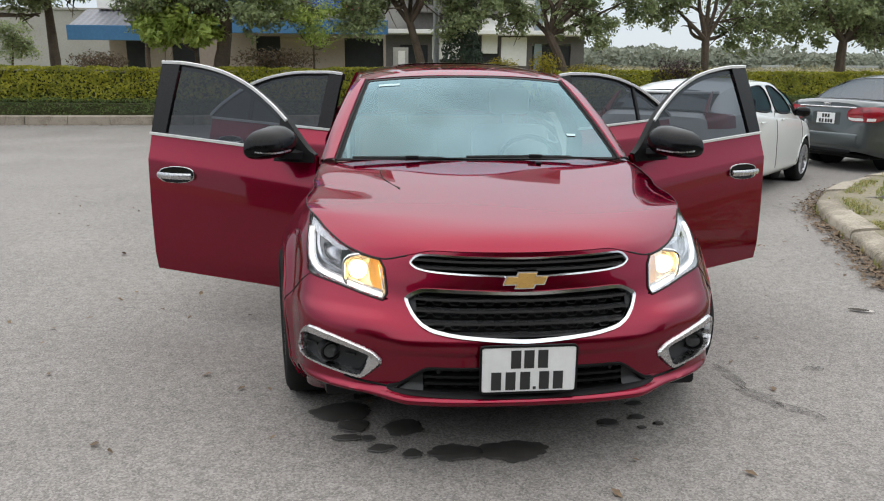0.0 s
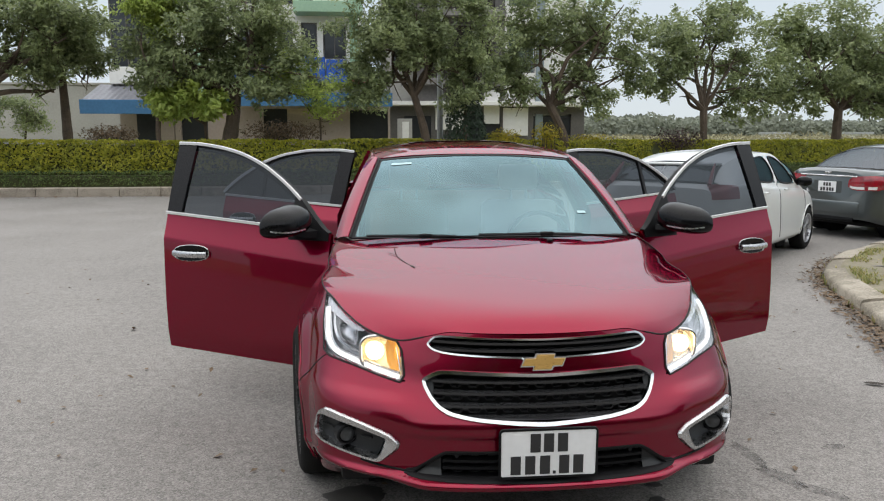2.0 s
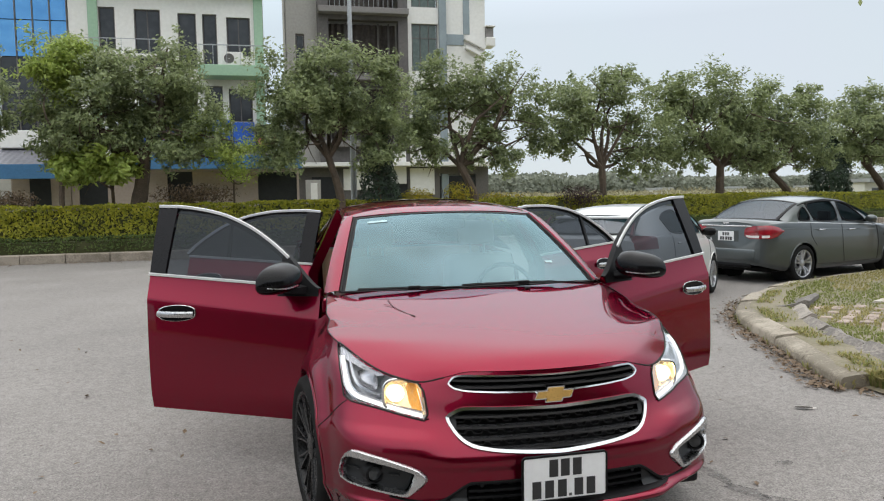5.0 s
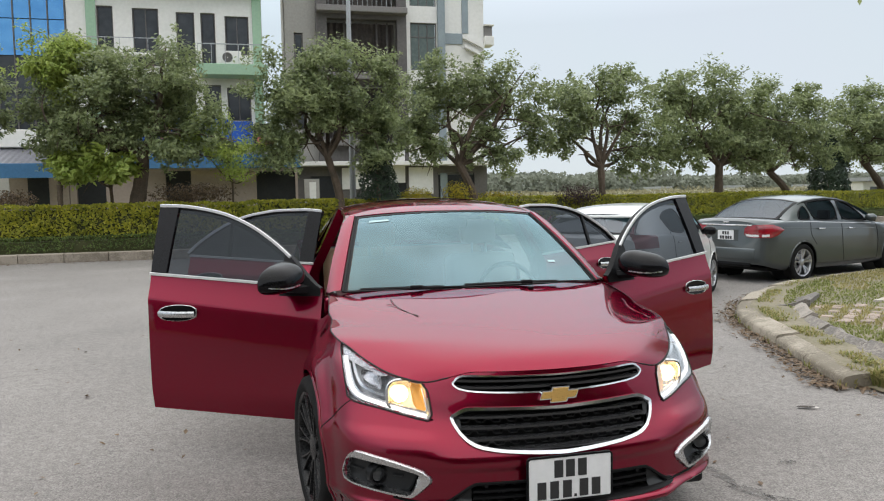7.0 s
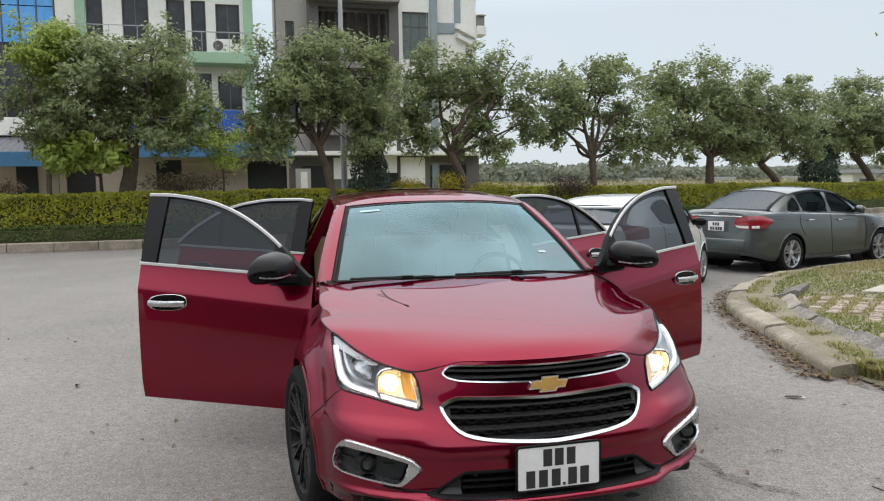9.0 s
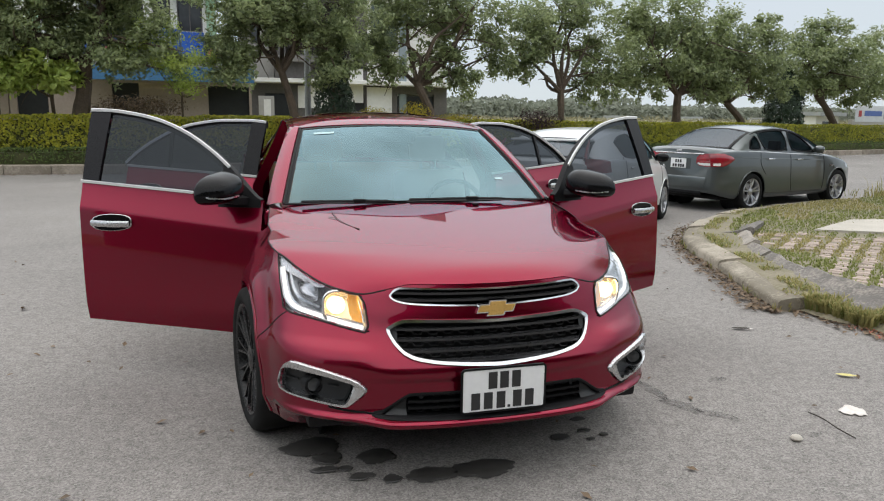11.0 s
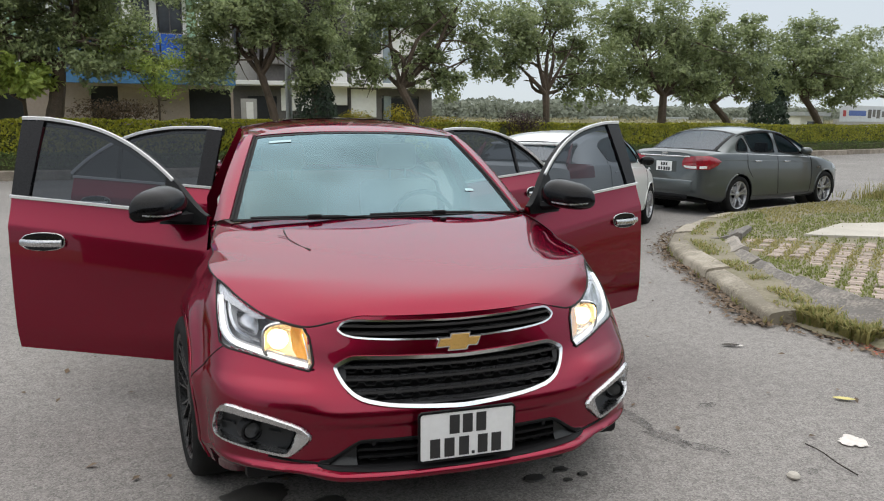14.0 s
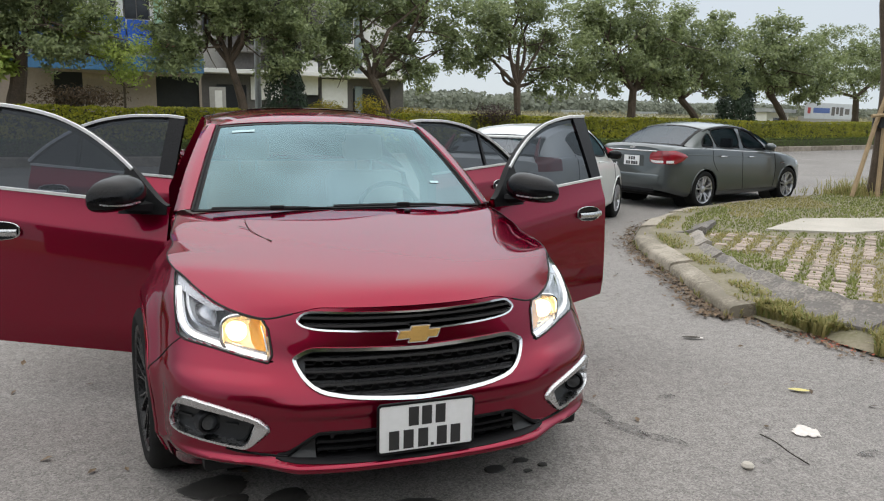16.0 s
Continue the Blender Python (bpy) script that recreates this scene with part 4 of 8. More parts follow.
def build_white_house():
    h = thing("white_house", pose(0, 31, 0), "white three-storey house with mint green edges and blue shop signs", "building")
    holes = [(-7.95, 7.9, -7.3, 9.65), (-6.55, 7.2, -5.5, 9.6), (-4.8, 7.2, -4.05, 9.5), (-3.8, 7.2, -3.2, 9.5), (-2.8, 7.75, -1.8, 9.4),
             (-7.95, 4.9, -7.3, 6.4), (-6.5, 4.9, -5.5, 6.4), (-4.8, 4.9, -4.1, 6.4), (-3.75, 4.9, -3.05, 6.45), (-2.8, 4.9, -1.8, 6.35)]
    part("wall", opening_wall((-9.1, -1.3), (2.9, 14.5), 0, 0.3, holes), M_WHITE, h, sharp=20)
    part("side_wall", rbox((-1.6, 0.31, 0), (-1.3, 9, 14.5), 0), M_WHITE, h, smooth=False)
    # near-black wall behind the windows, the dim rooms put into its colour
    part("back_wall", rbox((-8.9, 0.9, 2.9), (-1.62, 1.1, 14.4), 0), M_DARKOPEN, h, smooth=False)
    for x0, z0, x1, z1 in holes:
        window(h, x0, z0, x1, z1, 0.02, (2 if x1 - x0 > 0.8 else 1, 1))
    for x in (-8.32, -1.62):
        part("pilaster", rbox((x - 0.02, -0.10, 2.9), (x + 0.36, -0.003, 14.5), 0.01, 1), M_MINT, h, "mint green painted edge strip")
    part("cornice", rbox((-9.0, -0.5, 10.35), (-1.0, 0.0, 10.62), 0.02, 1), M_MINT, h, "mint green cornice")
    # balcony
    part("balcony_floor", rbox((-3.95, -1.1, 6.72), (-1.05, -0.003, 7.18), 0.02, 1), M_MINT, h, "mint green balcony edge")
    rail = part("balcony_railing", join(rbox((-3.9, -1.06, 7.98), (-1.1, -1.01, 8.02), 0.005, 1), *[rbox((x, -1.05, 7.18), (x + 0.02, -1.03, 7.98), 0) for x in np.linspace(-3.88, -1.13, 6)]), M_STEEL, h)
    part("balcony_floor", rbox((-8.7, -0.5, 7.55), (-5.3, -0.003, 7.66), 0.01, 1), M_WHITE, h)
    part("balcony_railing", join(rbox((-8.7, -0.48, 8.25), (-5.3, -0.45, 8.28), 0), *[rbox((x, -0.47, 7.66), (x + 0.02, -0.45, 8.25), 0) for x in np.linspace(-8.68, -5.35, 7)]), M_STEEL, h)
    ac = thing("air_conditioner", pose(-2.55, 30.4, 7.18), "white outdoor air-conditioner unit on the balcony", "air conditioner")
    part("casing", rbox((-0.42, -0.16, 0.04), (0.42, 0.16, 0.6), 0.02), M_WHITE, ac)
    part("fan_guard", sweep([(-0.14 + 0.2 * math.cos(a), -0.165, 0.32 + 0.2 * math.sin(a)) for a in np.linspace(0, 6.283, 25)[:-1]], ring(0.012, 6), (0, 1, 0), True), M_DARKGREY, ac)
    part("fan", lathe([(0, 0.02), (0.01, 0.18), (0.012, 0.19)], 16, "z"), M_DARKGREY, ac).matrix_local = pose(-0.14, -0.163, 0.32, 90, 0, 0)
    for x in (-0.3, 0.3):
        part("foot", rbox((x - 0.04, -0.16, 0), (x + 0.04, 0.16, 0.04), 0.005, 1), M_STEEL, ac)
    # shop front
    part("ground_wall", opening_wall((-9.3, 0.1), (0, 2.9), 0.0, 0.25, [(-9.05, 0.0, -7.9, 2.5), (-5.5, 0.0, -4.45, 2.75), (-1.7, 0.0, 0.0, 2.7)]), M_BEIGE, h, "beige painted shop front", sharp=20)
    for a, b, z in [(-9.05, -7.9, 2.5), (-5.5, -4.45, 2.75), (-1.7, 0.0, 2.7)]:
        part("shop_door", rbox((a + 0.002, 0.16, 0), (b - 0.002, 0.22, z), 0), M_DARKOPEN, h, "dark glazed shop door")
    sign = part("sign_board", rbox((-7.0, -0.42, 3.85), (-2.72, -0.12, 4.95), 0.02, 1), M_BLUESIGN, h, "blue shop sign with unreadable pale print")
    for k, (x, z, w, hh) in enumerate([(-6.3, 4.5, 0.9, 0.22), (-4.5, 4.5, 1.0, 0.2), (-5.6, 4.1, 1.6, 0.12), (-3.4, 4.45, 0.5, 0.2)]):
        part("sign_bar", rbox((x, -0.428, z), (x + w, -0.4205, z + hh), 0), M_BANNER if k % 2 else M_PINKBAR, sign)
    part("sign_board", rbox((-2.66, -0.42, 3.85), (-1.75, -0.12, 4.85), 0.02, 1), M_BLUESIGN, h)
    s3 = part("sign_board", rbox((-1.72, -0.40, 3.7), (-0.75, -0.1, 4.75), 0.02, 1), M_DARKOPEN, h, "dark sign with a small pinkish print")
    part("sign_bar", sweep([(-1.35 + 0.22 * math.cos(a), -0.41, 4.02 + 0.15 * math.sin(a)) for a in np.linspace(0, 6.283, 21)[:-1]], ring(0.045, 6), (0, 1, 0), True), M_PINKBAR, s3)
    part("sign_bar", sweep([(-1.0 + 0.16 * math.cos(a), -0.41, 4.04 + 0.14 * math.sin(a)) for a in np.linspace(0, 6.283, 21)[:-1]], ring(0.04, 6), (0, 1, 0), True), M_PINKBAR, s3)
    # awnings
    for x0, x1, z0, z1, out in [(-7.05, 0.15, 3.3, 3.62, 1.8), (-12.35, -8.7, 2.95, 3.75, 2.3)]:
        n = int((x1 - x0) / 0.12)
        corr = grid(lambda u, v: (x0 + (x1 - x0) * u, -out * v, z1 + (z0 - z1) * v + 0.018 * math.sin(u * n * 6.283 / 2)), np.linspace(0, 1, 2 * n + 1), [0, 0.5, 1])
        aw = part("awning", thick(corr, -0.01), M_AWNROOF, h, "grey corrugated awning with a blue edge board")
        part("edge_board", rbox((x0 - 0.02, -out - 0.09, z0 - 0.52), (x1 + 0.02, -out - 0.03, z0 + 0.045), 0.01, 1), M_BLUEAWN, aw)
        for x in np.linspace(x0 + 0.1, x1 - 0.1, 4):
            part("strut", tube([(x, -0.02, z0 - 0.35), (x, -out + 0.05, z0 - 0.12)], 0.025, 6), M_STEEL, aw)
    part("roof_slab", rbox((-9.2, -0.2, 14.5), (-0.9, 9, 14.75), 0.02, 1), M_WHITE, h)


def build_glass_tower():
    t = thing("glass_tower", pose(0, 31, 0), "tall building with a blue glass curtain wall on a white plinth", "building")
    # near-black block behind the panes stands in for unlit rooms
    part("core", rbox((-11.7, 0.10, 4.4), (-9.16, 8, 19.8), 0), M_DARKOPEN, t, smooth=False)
    for i, (a, b) in enumerate(zip(np.linspace(-11.75, -9.15, 5), np.linspace(-11.75, -9.15, 5)[1:])):
        for c, d in zip(np.linspace(4.5, 19.5, 11), np.linspace(4.5, 19.5, 11)[1:]):
            part("pane", rbox((a + 0.025, 0.0, c + 0.02), (b - 0.025, 0.06, d - 0.02), 0), M_BLUEGLASS if c > 7.2 else M_WINDOW, t)
    for a in np.linspace(-11.75, -9.15, 5):
        part("mullion", rbox((a - 0.022, -0.05, 4.5), (a + 0.022, 0.08, 19.5), 0), M_DARKGREY, t)
    part("plinth", rbox((-11.85, -0.3, 3.75), (-9.2, 0.09, 4.48), 0.03, 1), M_WHITE, t, "white band under the glass")
    part("ground_wall", rbox((-11.6, 0.0, 0), (-9.35, 0.3, 3.74), 0), M_BEIGE, t)
    part("shop_door", rbox((-10.9, -0.03, 0), (-10.1, -0.003, 2.5), 0), M_DARKOPEN, t)
    part("roof_slab", rbox((-11.9, -0.2, 19.8), (-9.2, 8, 20.1), 0.02, 1), M_WHITE, t)


def build_grey_house():
    g = thing("grey_house", pose(0, 36, 0), "grey multi-storey house with curtained dark balcony bays", "building")
    part("wall", opening_wall((-0.15, 1.4), (0, 15), 0, 0.3, [(0.3, 8.2, 0.75, 9.9), (0.3, 5.0, 0.75, 6.6)]), M_GREYWALL, g, sharp=20)
    for z in (8.2, 5.0):
        window(g, 0.3, z, 0.75, z + 1.65, 0.02, (1, 1))
    holes = []
    for z in (1.2 + 3.35, 1.2 + 6.7, 1.2 + 10.05):
        holes.append((1.95, z, 5.55, z + 2.7))
    part("bay_wall", opening_wall((1.4, 6.05), (3.1, 15), -0.45, 0.5, holes), M_DARKGREY, g, "dark grey framed balcony bays", sharp=20)
    for x0, z0, x1, z1 in holes:
        w = part("curtain", grid(lambda u, v: (x0 + (x1 - x0) * u, 0.62 + 0.05 * math.sin(u * 70) + 0.02 * math.sin(u * 23), z0 + (z1 - z0) * v), np.linspace(0, 1, 181), [0, 1]), M_CURTAIN, g, "brown pleated curtain")
        for x in (2.9, 4.6, 5.15):
            part("mullion", rbox((x - 0.04, 0.3, z0), (x + 0.04, 0.38, z1), 0), M_DARKGREY, g)
        if z0 > 9:
            part("balcony_railing", join(rbox((x0, -0.3, z0 + 0.95), (x1, -0.26, z0 + 1.0), 0), *[rbox((x, -0.29, z0), (x + 0.02, -0.27, z0 + 0.95), 0) for x in np.arange(x0 + 0.1, x1, 0.25)]), M_STEEL, g)
        part("balcony_floor", rbox((1.42, -1.0, z0 - 0.42), (6.03, -0.452, z0 - 0.12), 0.02, 1), M_BAYGREY, g)
    wh = [(6.27, z, 7.68, z + 2.45) for z in (4.8, 8.1, 11.4)]
    part("white_wall", opening_wall((6.05, 7.72), (0, 15), -0.3, 0.4, wh), M_WHITE, g, "white rendered bay", sharp=20)
    for x0, z0, x1, z1 in wh:
        window(g, x0, z0, x1, z1, -0.25, (3, 1), pane=M_GREENCURT)
        part("transom", rbox((x0 + 0.05, -0.19, z1 - 0.75), (x1 - 0.05, -0.12, z1 - 0.70), 0), M_DARKGREY, g)
    # white wing that ends the house, with a glazed band, a grey strip and small stepped ledges
    part("side_wall", rbox((8.125, -0.15, 0), (10.32, 0.3, 15), 0.02, 1), M_WHITE, g, smooth=False)
    part("pilaster", rbox((7.725, -0.45, 0), (8.12, 0.19, 15), 0.02, 1), M_BANDGLASS, g)
    part("grey_strip", rbox((9.10, -0.20, 10.10), (9.45, -0.153, 15), 0.01, 1), M_BANDGLASS, g)
    for z in (6.20, 9.52, 12.85):
        part("glazed_band", rbox((8.14, -0.22, z), (9.12, -0.153, z + 0.56), 0.01, 1), M_BANDGLASS, g, "blue-grey glazed band")
        for k in (0.0, -0.46):
            part("ledge", sweep([(9.16 - k * 0.1, -0.30, z + 0.36 + k), (10.26, -0.30, z - 0.14 + k)], [(-0.14, -0.09), (-0.14, 0.09), (0.14, 0.09), (0.14, -0.09)], (0, 0, 1)), M_WHITE, g)
        part("balcony_front", rbox((10.325, -0.35, z - 0.02), (10.84, 0.5, z + 0.46), 0.03, 1), M_WHITE, g)
        part("balcony_opening", rbox((10.325, -0.2, z + 0.47), (10.78, 0.5, z + 1.0), 0.02, 1), M_BAYGREY, g)
        part("balcony_roof", rbox((10.325, -0.35, z + 1.01), (10.84, 0.5, z + 1.08), 0.01, 1), M_WHITE, g)
    # ground floor
    part("shop_front", opening_wall((-0.1, 10.3), (0, 3.08), -0.5, 0.3, [(0.9, 0, 2.3, 2.6), (4.2, 0, 5.9, 2.6), (7.6, 0, 9.6, 2.7)]), M_DARKGREY, g, "dark grey panelled shop front", sharp=20)
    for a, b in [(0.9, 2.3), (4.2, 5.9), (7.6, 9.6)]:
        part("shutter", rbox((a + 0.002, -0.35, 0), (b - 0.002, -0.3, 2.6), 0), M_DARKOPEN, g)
    for x0, x1, z0, z1 in [(2.5, 4.0, 1.9, 3.0), (6.0, 7.3, 1.6, 3.0), (5.0, 5.8, 2.2, 3.9)]:
        part("panel", rbox((x0, -0.62, z0), (x1, -0.505, z1), 0.01, 1), M_WHITE, g, "pale sign panel")
    part("canopy", rbox((-0.2, -1.4, 3.09), (10.4, -0.46, 3.3), 0.02, 1), M_WHITE, g)
    part("roof_slab", rbox((-0.4, -1.0, 15.0), (11, 9, 15.4), 0.02, 1), M_GREYWALL, g)
    part("rear_wall", rbox((-0.15, 1.6, 0), (7.9, 9, 14.9), 0), M_GREYWALL, g, smooth=False)
    for x0, z0 in [(-0.75, 1.55), (0.55, 1.55)]:
        b = thing("notice_board", pose(x0 + 0.3, 33.5, 0), "grey framed notice board with unreadable print", "board", "notice boards")
        part("board", rbox((-0.36, -0.03, 1.2), (0.36, 0.03, 2.4), 0.01, 1), M_GREYWALL, b)
        for x in (-0.3, 0.3):
            part("leg", tube([(x, 0.02, 0), (x, 0.02, 1.2)], 0.025, 6), M_STEEL, b)
        part("print", rbox((-0.12, -0.036, 1.45), (0.2, -0.0305, 2.25), 0), M_WHITE, b)


build_white_house()
build_glass_tower()
build_grey_house()


def build_street_things():
    pole = thing("utility_pole", pose(1.40, 20.2, 0.0), "tall plain grey steel pole behind the hedge", "pole")
    part("post", tube([(0, 0, 0), (0, 0, 4), (0, 0, 9)], 0.09, 12, radii=[0.105, 0.085, 0.055]), M_STEEL, pole)
    part("base_box", rbox((-0.15, -0.15, 0), (0.15, 0.15, 0.5), 0.02), M_STEEL, pole)
    # site hoarding with a printed banner, far to the right
    b = thing("banner_fence", pose(42.6, 38.4, -0.15, 0, 0, 18.5), "pale wall with a printed banner across the road", "wall")
    part("wall", rbox((-3.9, 0, 0), (3.9, 0.25, 1.9), 0.01, 1), M_GREYWALL, b)
    ban = part("banner", rbox((-3.6, -0.03, 1.75), (3.6, -0.005, 2.85), 0.005, 1), M_BANNER, b, "white banner with unreadable blue print")
    for x, w, z, hh in [(-2.4, 2.4, 2.15, 0.35), (0.3, 0.5, 2.0, 0.6), (1.0, 0.4, 2.1, 0.5), (1.6, 0.5, 2.0, 0.6), (2.4, 0.7, 2.1, 0.4)]:
        part("print_bar", rbox((x, -0.04, z), (x + w, -0.031, z + hh), 0), M_BANNERBAR if x < 0 else M_DARKGREY, ban)
    part("print_bar", rbox((-3.2, -0.04, 2.1), (-2.8, -0.031, 2.5), 0), M_REDBAR, ban)
    shed = thing("site_office", pose(37.2, 37.5, 0, 0, 0, 18), "low white office with a shallow roof", "building")
    part("wall", rbox((-1.4, 0, 0), (1.4, 3, 1.95), 0.02, 1), M_WHITE, shed)
    part("roof", prism([(-1.6, -0.4), (1.6, -0.4), (1.6, 3.4), (-1.6, 3.4)], 1.955, 2.2), M_STEEL, shed)
    part("window", rbox((-0.6, -0.02, 0.9), (0.5, -0.003, 1.6), 0), M_WINDOW, shed)
    # young tree propped by bamboo
    t = thing("staked_tree", pose(11.0, 7.62, 0.1), "young tree trunk propped with bamboo poles", "tree")
    part("trunk", tube(spline([(0, 0, -0.05), (0.02, 0, 1.0), (-0.02, 0.02, 2.2), (-0.25, 0.05, 3.4), (-0.35, 0.05, 5.2)], 16), 0.1, 10, radii=np.linspace(0.135, 0.085, 16)), M_BARK, t)
    part("crown", leaf_cloud(np.random.default_rng(3).normal(0, 1, (3600, 3)) * np.array([0.95, 0.95, 0.5]) + np.array([1.2, 0.2, 5.6]), np.tile([0, 0, 1.0], (3600, 1)), np.random.default_rng(8), 0.14, 0.46), M_LEAF, t, smooth=False)
    for k, (fx, fy) in enumerate([(-0.72, -0.15), (-0.22, -0.25), (0.12, -0.32), (0.75, -0.1)]):
        part("bamboo_pole", tube([(fx, fy, -0.05), (fx * 0.35, fy * 0.35, 1.25), (fx * -0.08, fy * 0.1 - 0.1, 2.35)], 0.038, 8), M_BAMBOO, t)
    part("crossbar", tube([(-0.5, -0.18, 1.42), (0.55, -0.18, 1.5)], 0.03, 8), M_BAMBOO, t)
    part("strap", lathe([(1.22, 0.155), (1.22, 0.175), (1.4, 0.175), (1.4, 0.155)], 14, "z"), M_DARKOPEN, t, "dark cloth strap")


build_street_things()

# ---- car materials ----
def candy_paint(name, deep, pale, rough=0.29, ior=1.42):
    """Tinted metal flake under a clear coat: the flake mirrors softly in its own colour, the coat sharply and in white."""
    m = bpy.data.materials.new(name)
    m.use_nodes = True
    n, l = m.node_tree.nodes, m.node_tree.links
    n.clear()
    out = n.new("ShaderNodeOutputMaterial")
    tc, big, fine = n.new("ShaderNodeTexCoord"), n.new("ShaderNodeTexNoise"), n.new("ShaderNodeTexNoise")
    big.inputs["Scale"].default_value, fine.inputs["Scale"].default_value = 1.7, 700
    tone, mix = n.new("ShaderNodeMath"), n.new("ShaderNodeMix")
    tone.operation = "MULTIPLY"
    mix.data_type = "RGBA"
    mix.inputs["A"].default_value, mix.inputs["B"].default_value = (*deep, 1), (*pale, 1)
    l.new(tc.outputs["Object"], big.inputs["Vector"])
    l.new(tc.outputs["Object"], fine.inputs["Vector"])
    l.new(big.outputs[0], tone.inputs[0])
    l.new(fine.outputs[0], tone.inputs[1])
    l.new(tone.outputs[0], mix.inputs["Factor"])
    flake, coat, both_layers, rim = n.new("ShaderNodeBsdfGlossy"), n.new("ShaderNodeBsdfGlossy"), n.new("ShaderNodeMixShader"), n.new("ShaderNodeFresnel")
    flake.inputs["Roughness"].default_value, coat.inputs["Roughness"].default_value = rough, 0.02
    coat.inputs["Color"].default_value = (0.97, 0.98, 1.0, 1)
    rim.inputs["IOR"].default_value = ior
    l.new(mix.outputs["Result"], flake.inputs["Color"])
    l.new(rim.outputs[0], both_layers.inputs[0])
    l.new(flake.outputs[0], both_layers.inputs[1])
    l.new(coat.outputs[0], both_layers.inputs[2])
    l.new(both_layers.outputs[0], out.inputs[0])
    return m


M_RED = candy_paint("deep_red_paint", (0.188, 0.0004, 0.017), (0.248, 0.0006, 0.023))
M_BLACKGLOSS = material("gloss_black", (0.004, 0.004, 0.0045), (0.007, 0.007, 0.008), 0.03, size=0.2, fine=0.01, spec=0.17, rough_var=0.01)
M_BLACK = material("black_plastic", (0.006, 0.006, 0.0065), (0.010, 0.010, 0.011), 0.45, size=0.2, fine=0.004, bump=0.0005, spec=0.14)
M_DARKPL = material("dark_grey_plastic", (0.014, 0.015, 0.016), (0.022, 0.023, 0.024), 0.4, size=0.2, fine=0.004, spec=0.3)
M_CHROME = material("chrome", (0.69, 0.69, 0.70), (0.60, 0.60, 0.61), 0.10, 1.0, size=0.3, fine=0.02, rough_var=0.05)
M_SATIN = material("satin_chrome", (0.70, 0.70, 0.70), (0.62, 0.62, 0.62), 0.34, 0.35, size=0.3, fine=0.02)
M_FOGRING = material("satin_metal", (0.56, 0.56, 0.56), (0.46, 0.46, 0.47), 0.27, 1.0, size=0.3, fine=0.02)
M_FOGLENS = material("fog_lamp_glass", (0.05, 0.052, 0.055), (0.03, 0.032, 0.034), 0.1, size=0.05, fine=0.01)
M_SLAT = material("gloss_slat", (0.020, 0.020, 0.021), (0.028, 0.028, 0.029), 0.16, size=0.2, fine=0.01)
M_GOLD = material("gold_badge", (0.68, 0.42, 0.13), (0.58, 0.35, 0.10), 0.30, 0.45, size=0.05, fine=0.004)
M_TYRE = material("tyre_rubber", (0.010, 0.010, 0.010), (0.020, 0.020, 0.0195), 0.8, spec=0.1, size=0.1, fine=0.006, bump=0.001)
M_RIM = material("black_alloy", (0.009, 0.009, 0.0095), (0.015, 0.015, 0.016), 0.28, size=0.1, fine=0.01, spec=0.25)
M_ALLOY = material("silver_alloy", (0.55, 0.55, 0.56), (0.42, 0.42, 0.44), 0.3, 0.9, size=0.1, fine=0.01)
M_PLATE = material("white_plate", (0.80, 0.80, 0.795), (0.74, 0.74, 0.735), 0.4, size=0.1, fine=0.02)
M_INK = material("plate_black", (0.02, 0.02, 0.021), (0.03, 0.03, 0.03), 0.45)
M_SEAM = material("panel_gap", (0.006, 0.004, 0.004), (0.01, 0.006, 0.006), 0.8)
M_SCREEN = glass("windscreen_film_clouds", (0.66, 0.82, 0.84), 0.19, 0.40, shine=(0.52, 0.78, 0.86))
M_TINT = glass("tinted_side_glass", (0.74, 0.80, 0.90), 0.004, 0.17, share=0.55, shine=(0.86, 0.94, 1.0))
M_LENS = glass("clear_lens", (0.97, 0.98, 1.0), 0.0, 0.98, share=0.45)
M_SEAT = material("tan_leather", (0.40, 0.26, 0.16), (0.32, 0.20, 0.12), 0.5, size=0.2, fine=0.01)
M_SEATPALE = material("pale_leather", (0.58, 0.55, 0.50), (0.48, 0.45, 0.41), 0.5, size=0.2, fine=0.01)
M_DASH = material("dashboard", (0.035, 0.035, 0.037), (0.05, 0.05, 0.052), 0.6, size=0.2, fine=0.005)
M_BOWL = material("lamp_reflector", (0.54, 0.54, 0.55), (0.40, 0.40, 0.42), 0.22, 0.8, size=0.05, fine=0.01)
M_WEB = material("grille_web", (0.018, 0.018, 0.019), (0.026, 0.026, 0.027), 0.3, size=0.2, fine=0.01)
M_HOUSING = material("lamp_housing", (0.36, 0.365, 0.37), (0.46, 0.465, 0.47), 0.3, 0.4, size=0.05, fine=0.01)
M_AMBER = material("amber_reflector", (0.92, 0.44, 0.07), (0.75, 0.32, 0.05), 0.3, 0.5, size=0.03, fine=0.006)
M_DRL = glow("daytime_light_strip", (1.0, 0.96, 0.90), 0.8)
M_BULB = glow("low_beam_bulb", (1.0, 0.70, 0.32), 7.5)
M_REDLAMP = material("red_tail_lens", (0.33, 0.007, 0.018), (0.17, 0.004, 0.010), 0.12, size=0.1, fine=0.02, coat=0.8)
M_GREYPAINT = material("dark_grey_green_paint", (0.074, 0.086, 0.088), (0.065, 0.076, 0.078), 0.3, 0.6, size=0.6, fine=0.002, coat=0.9, rough_var=0.05)
M_WHITEPAINT = material("white_car_paint", (0.74, 0.745, 0.72), (0.70, 0.705, 0.685), 0.3, size=0.8, fine=0.01, coat=0.8, rough_var=0.05)
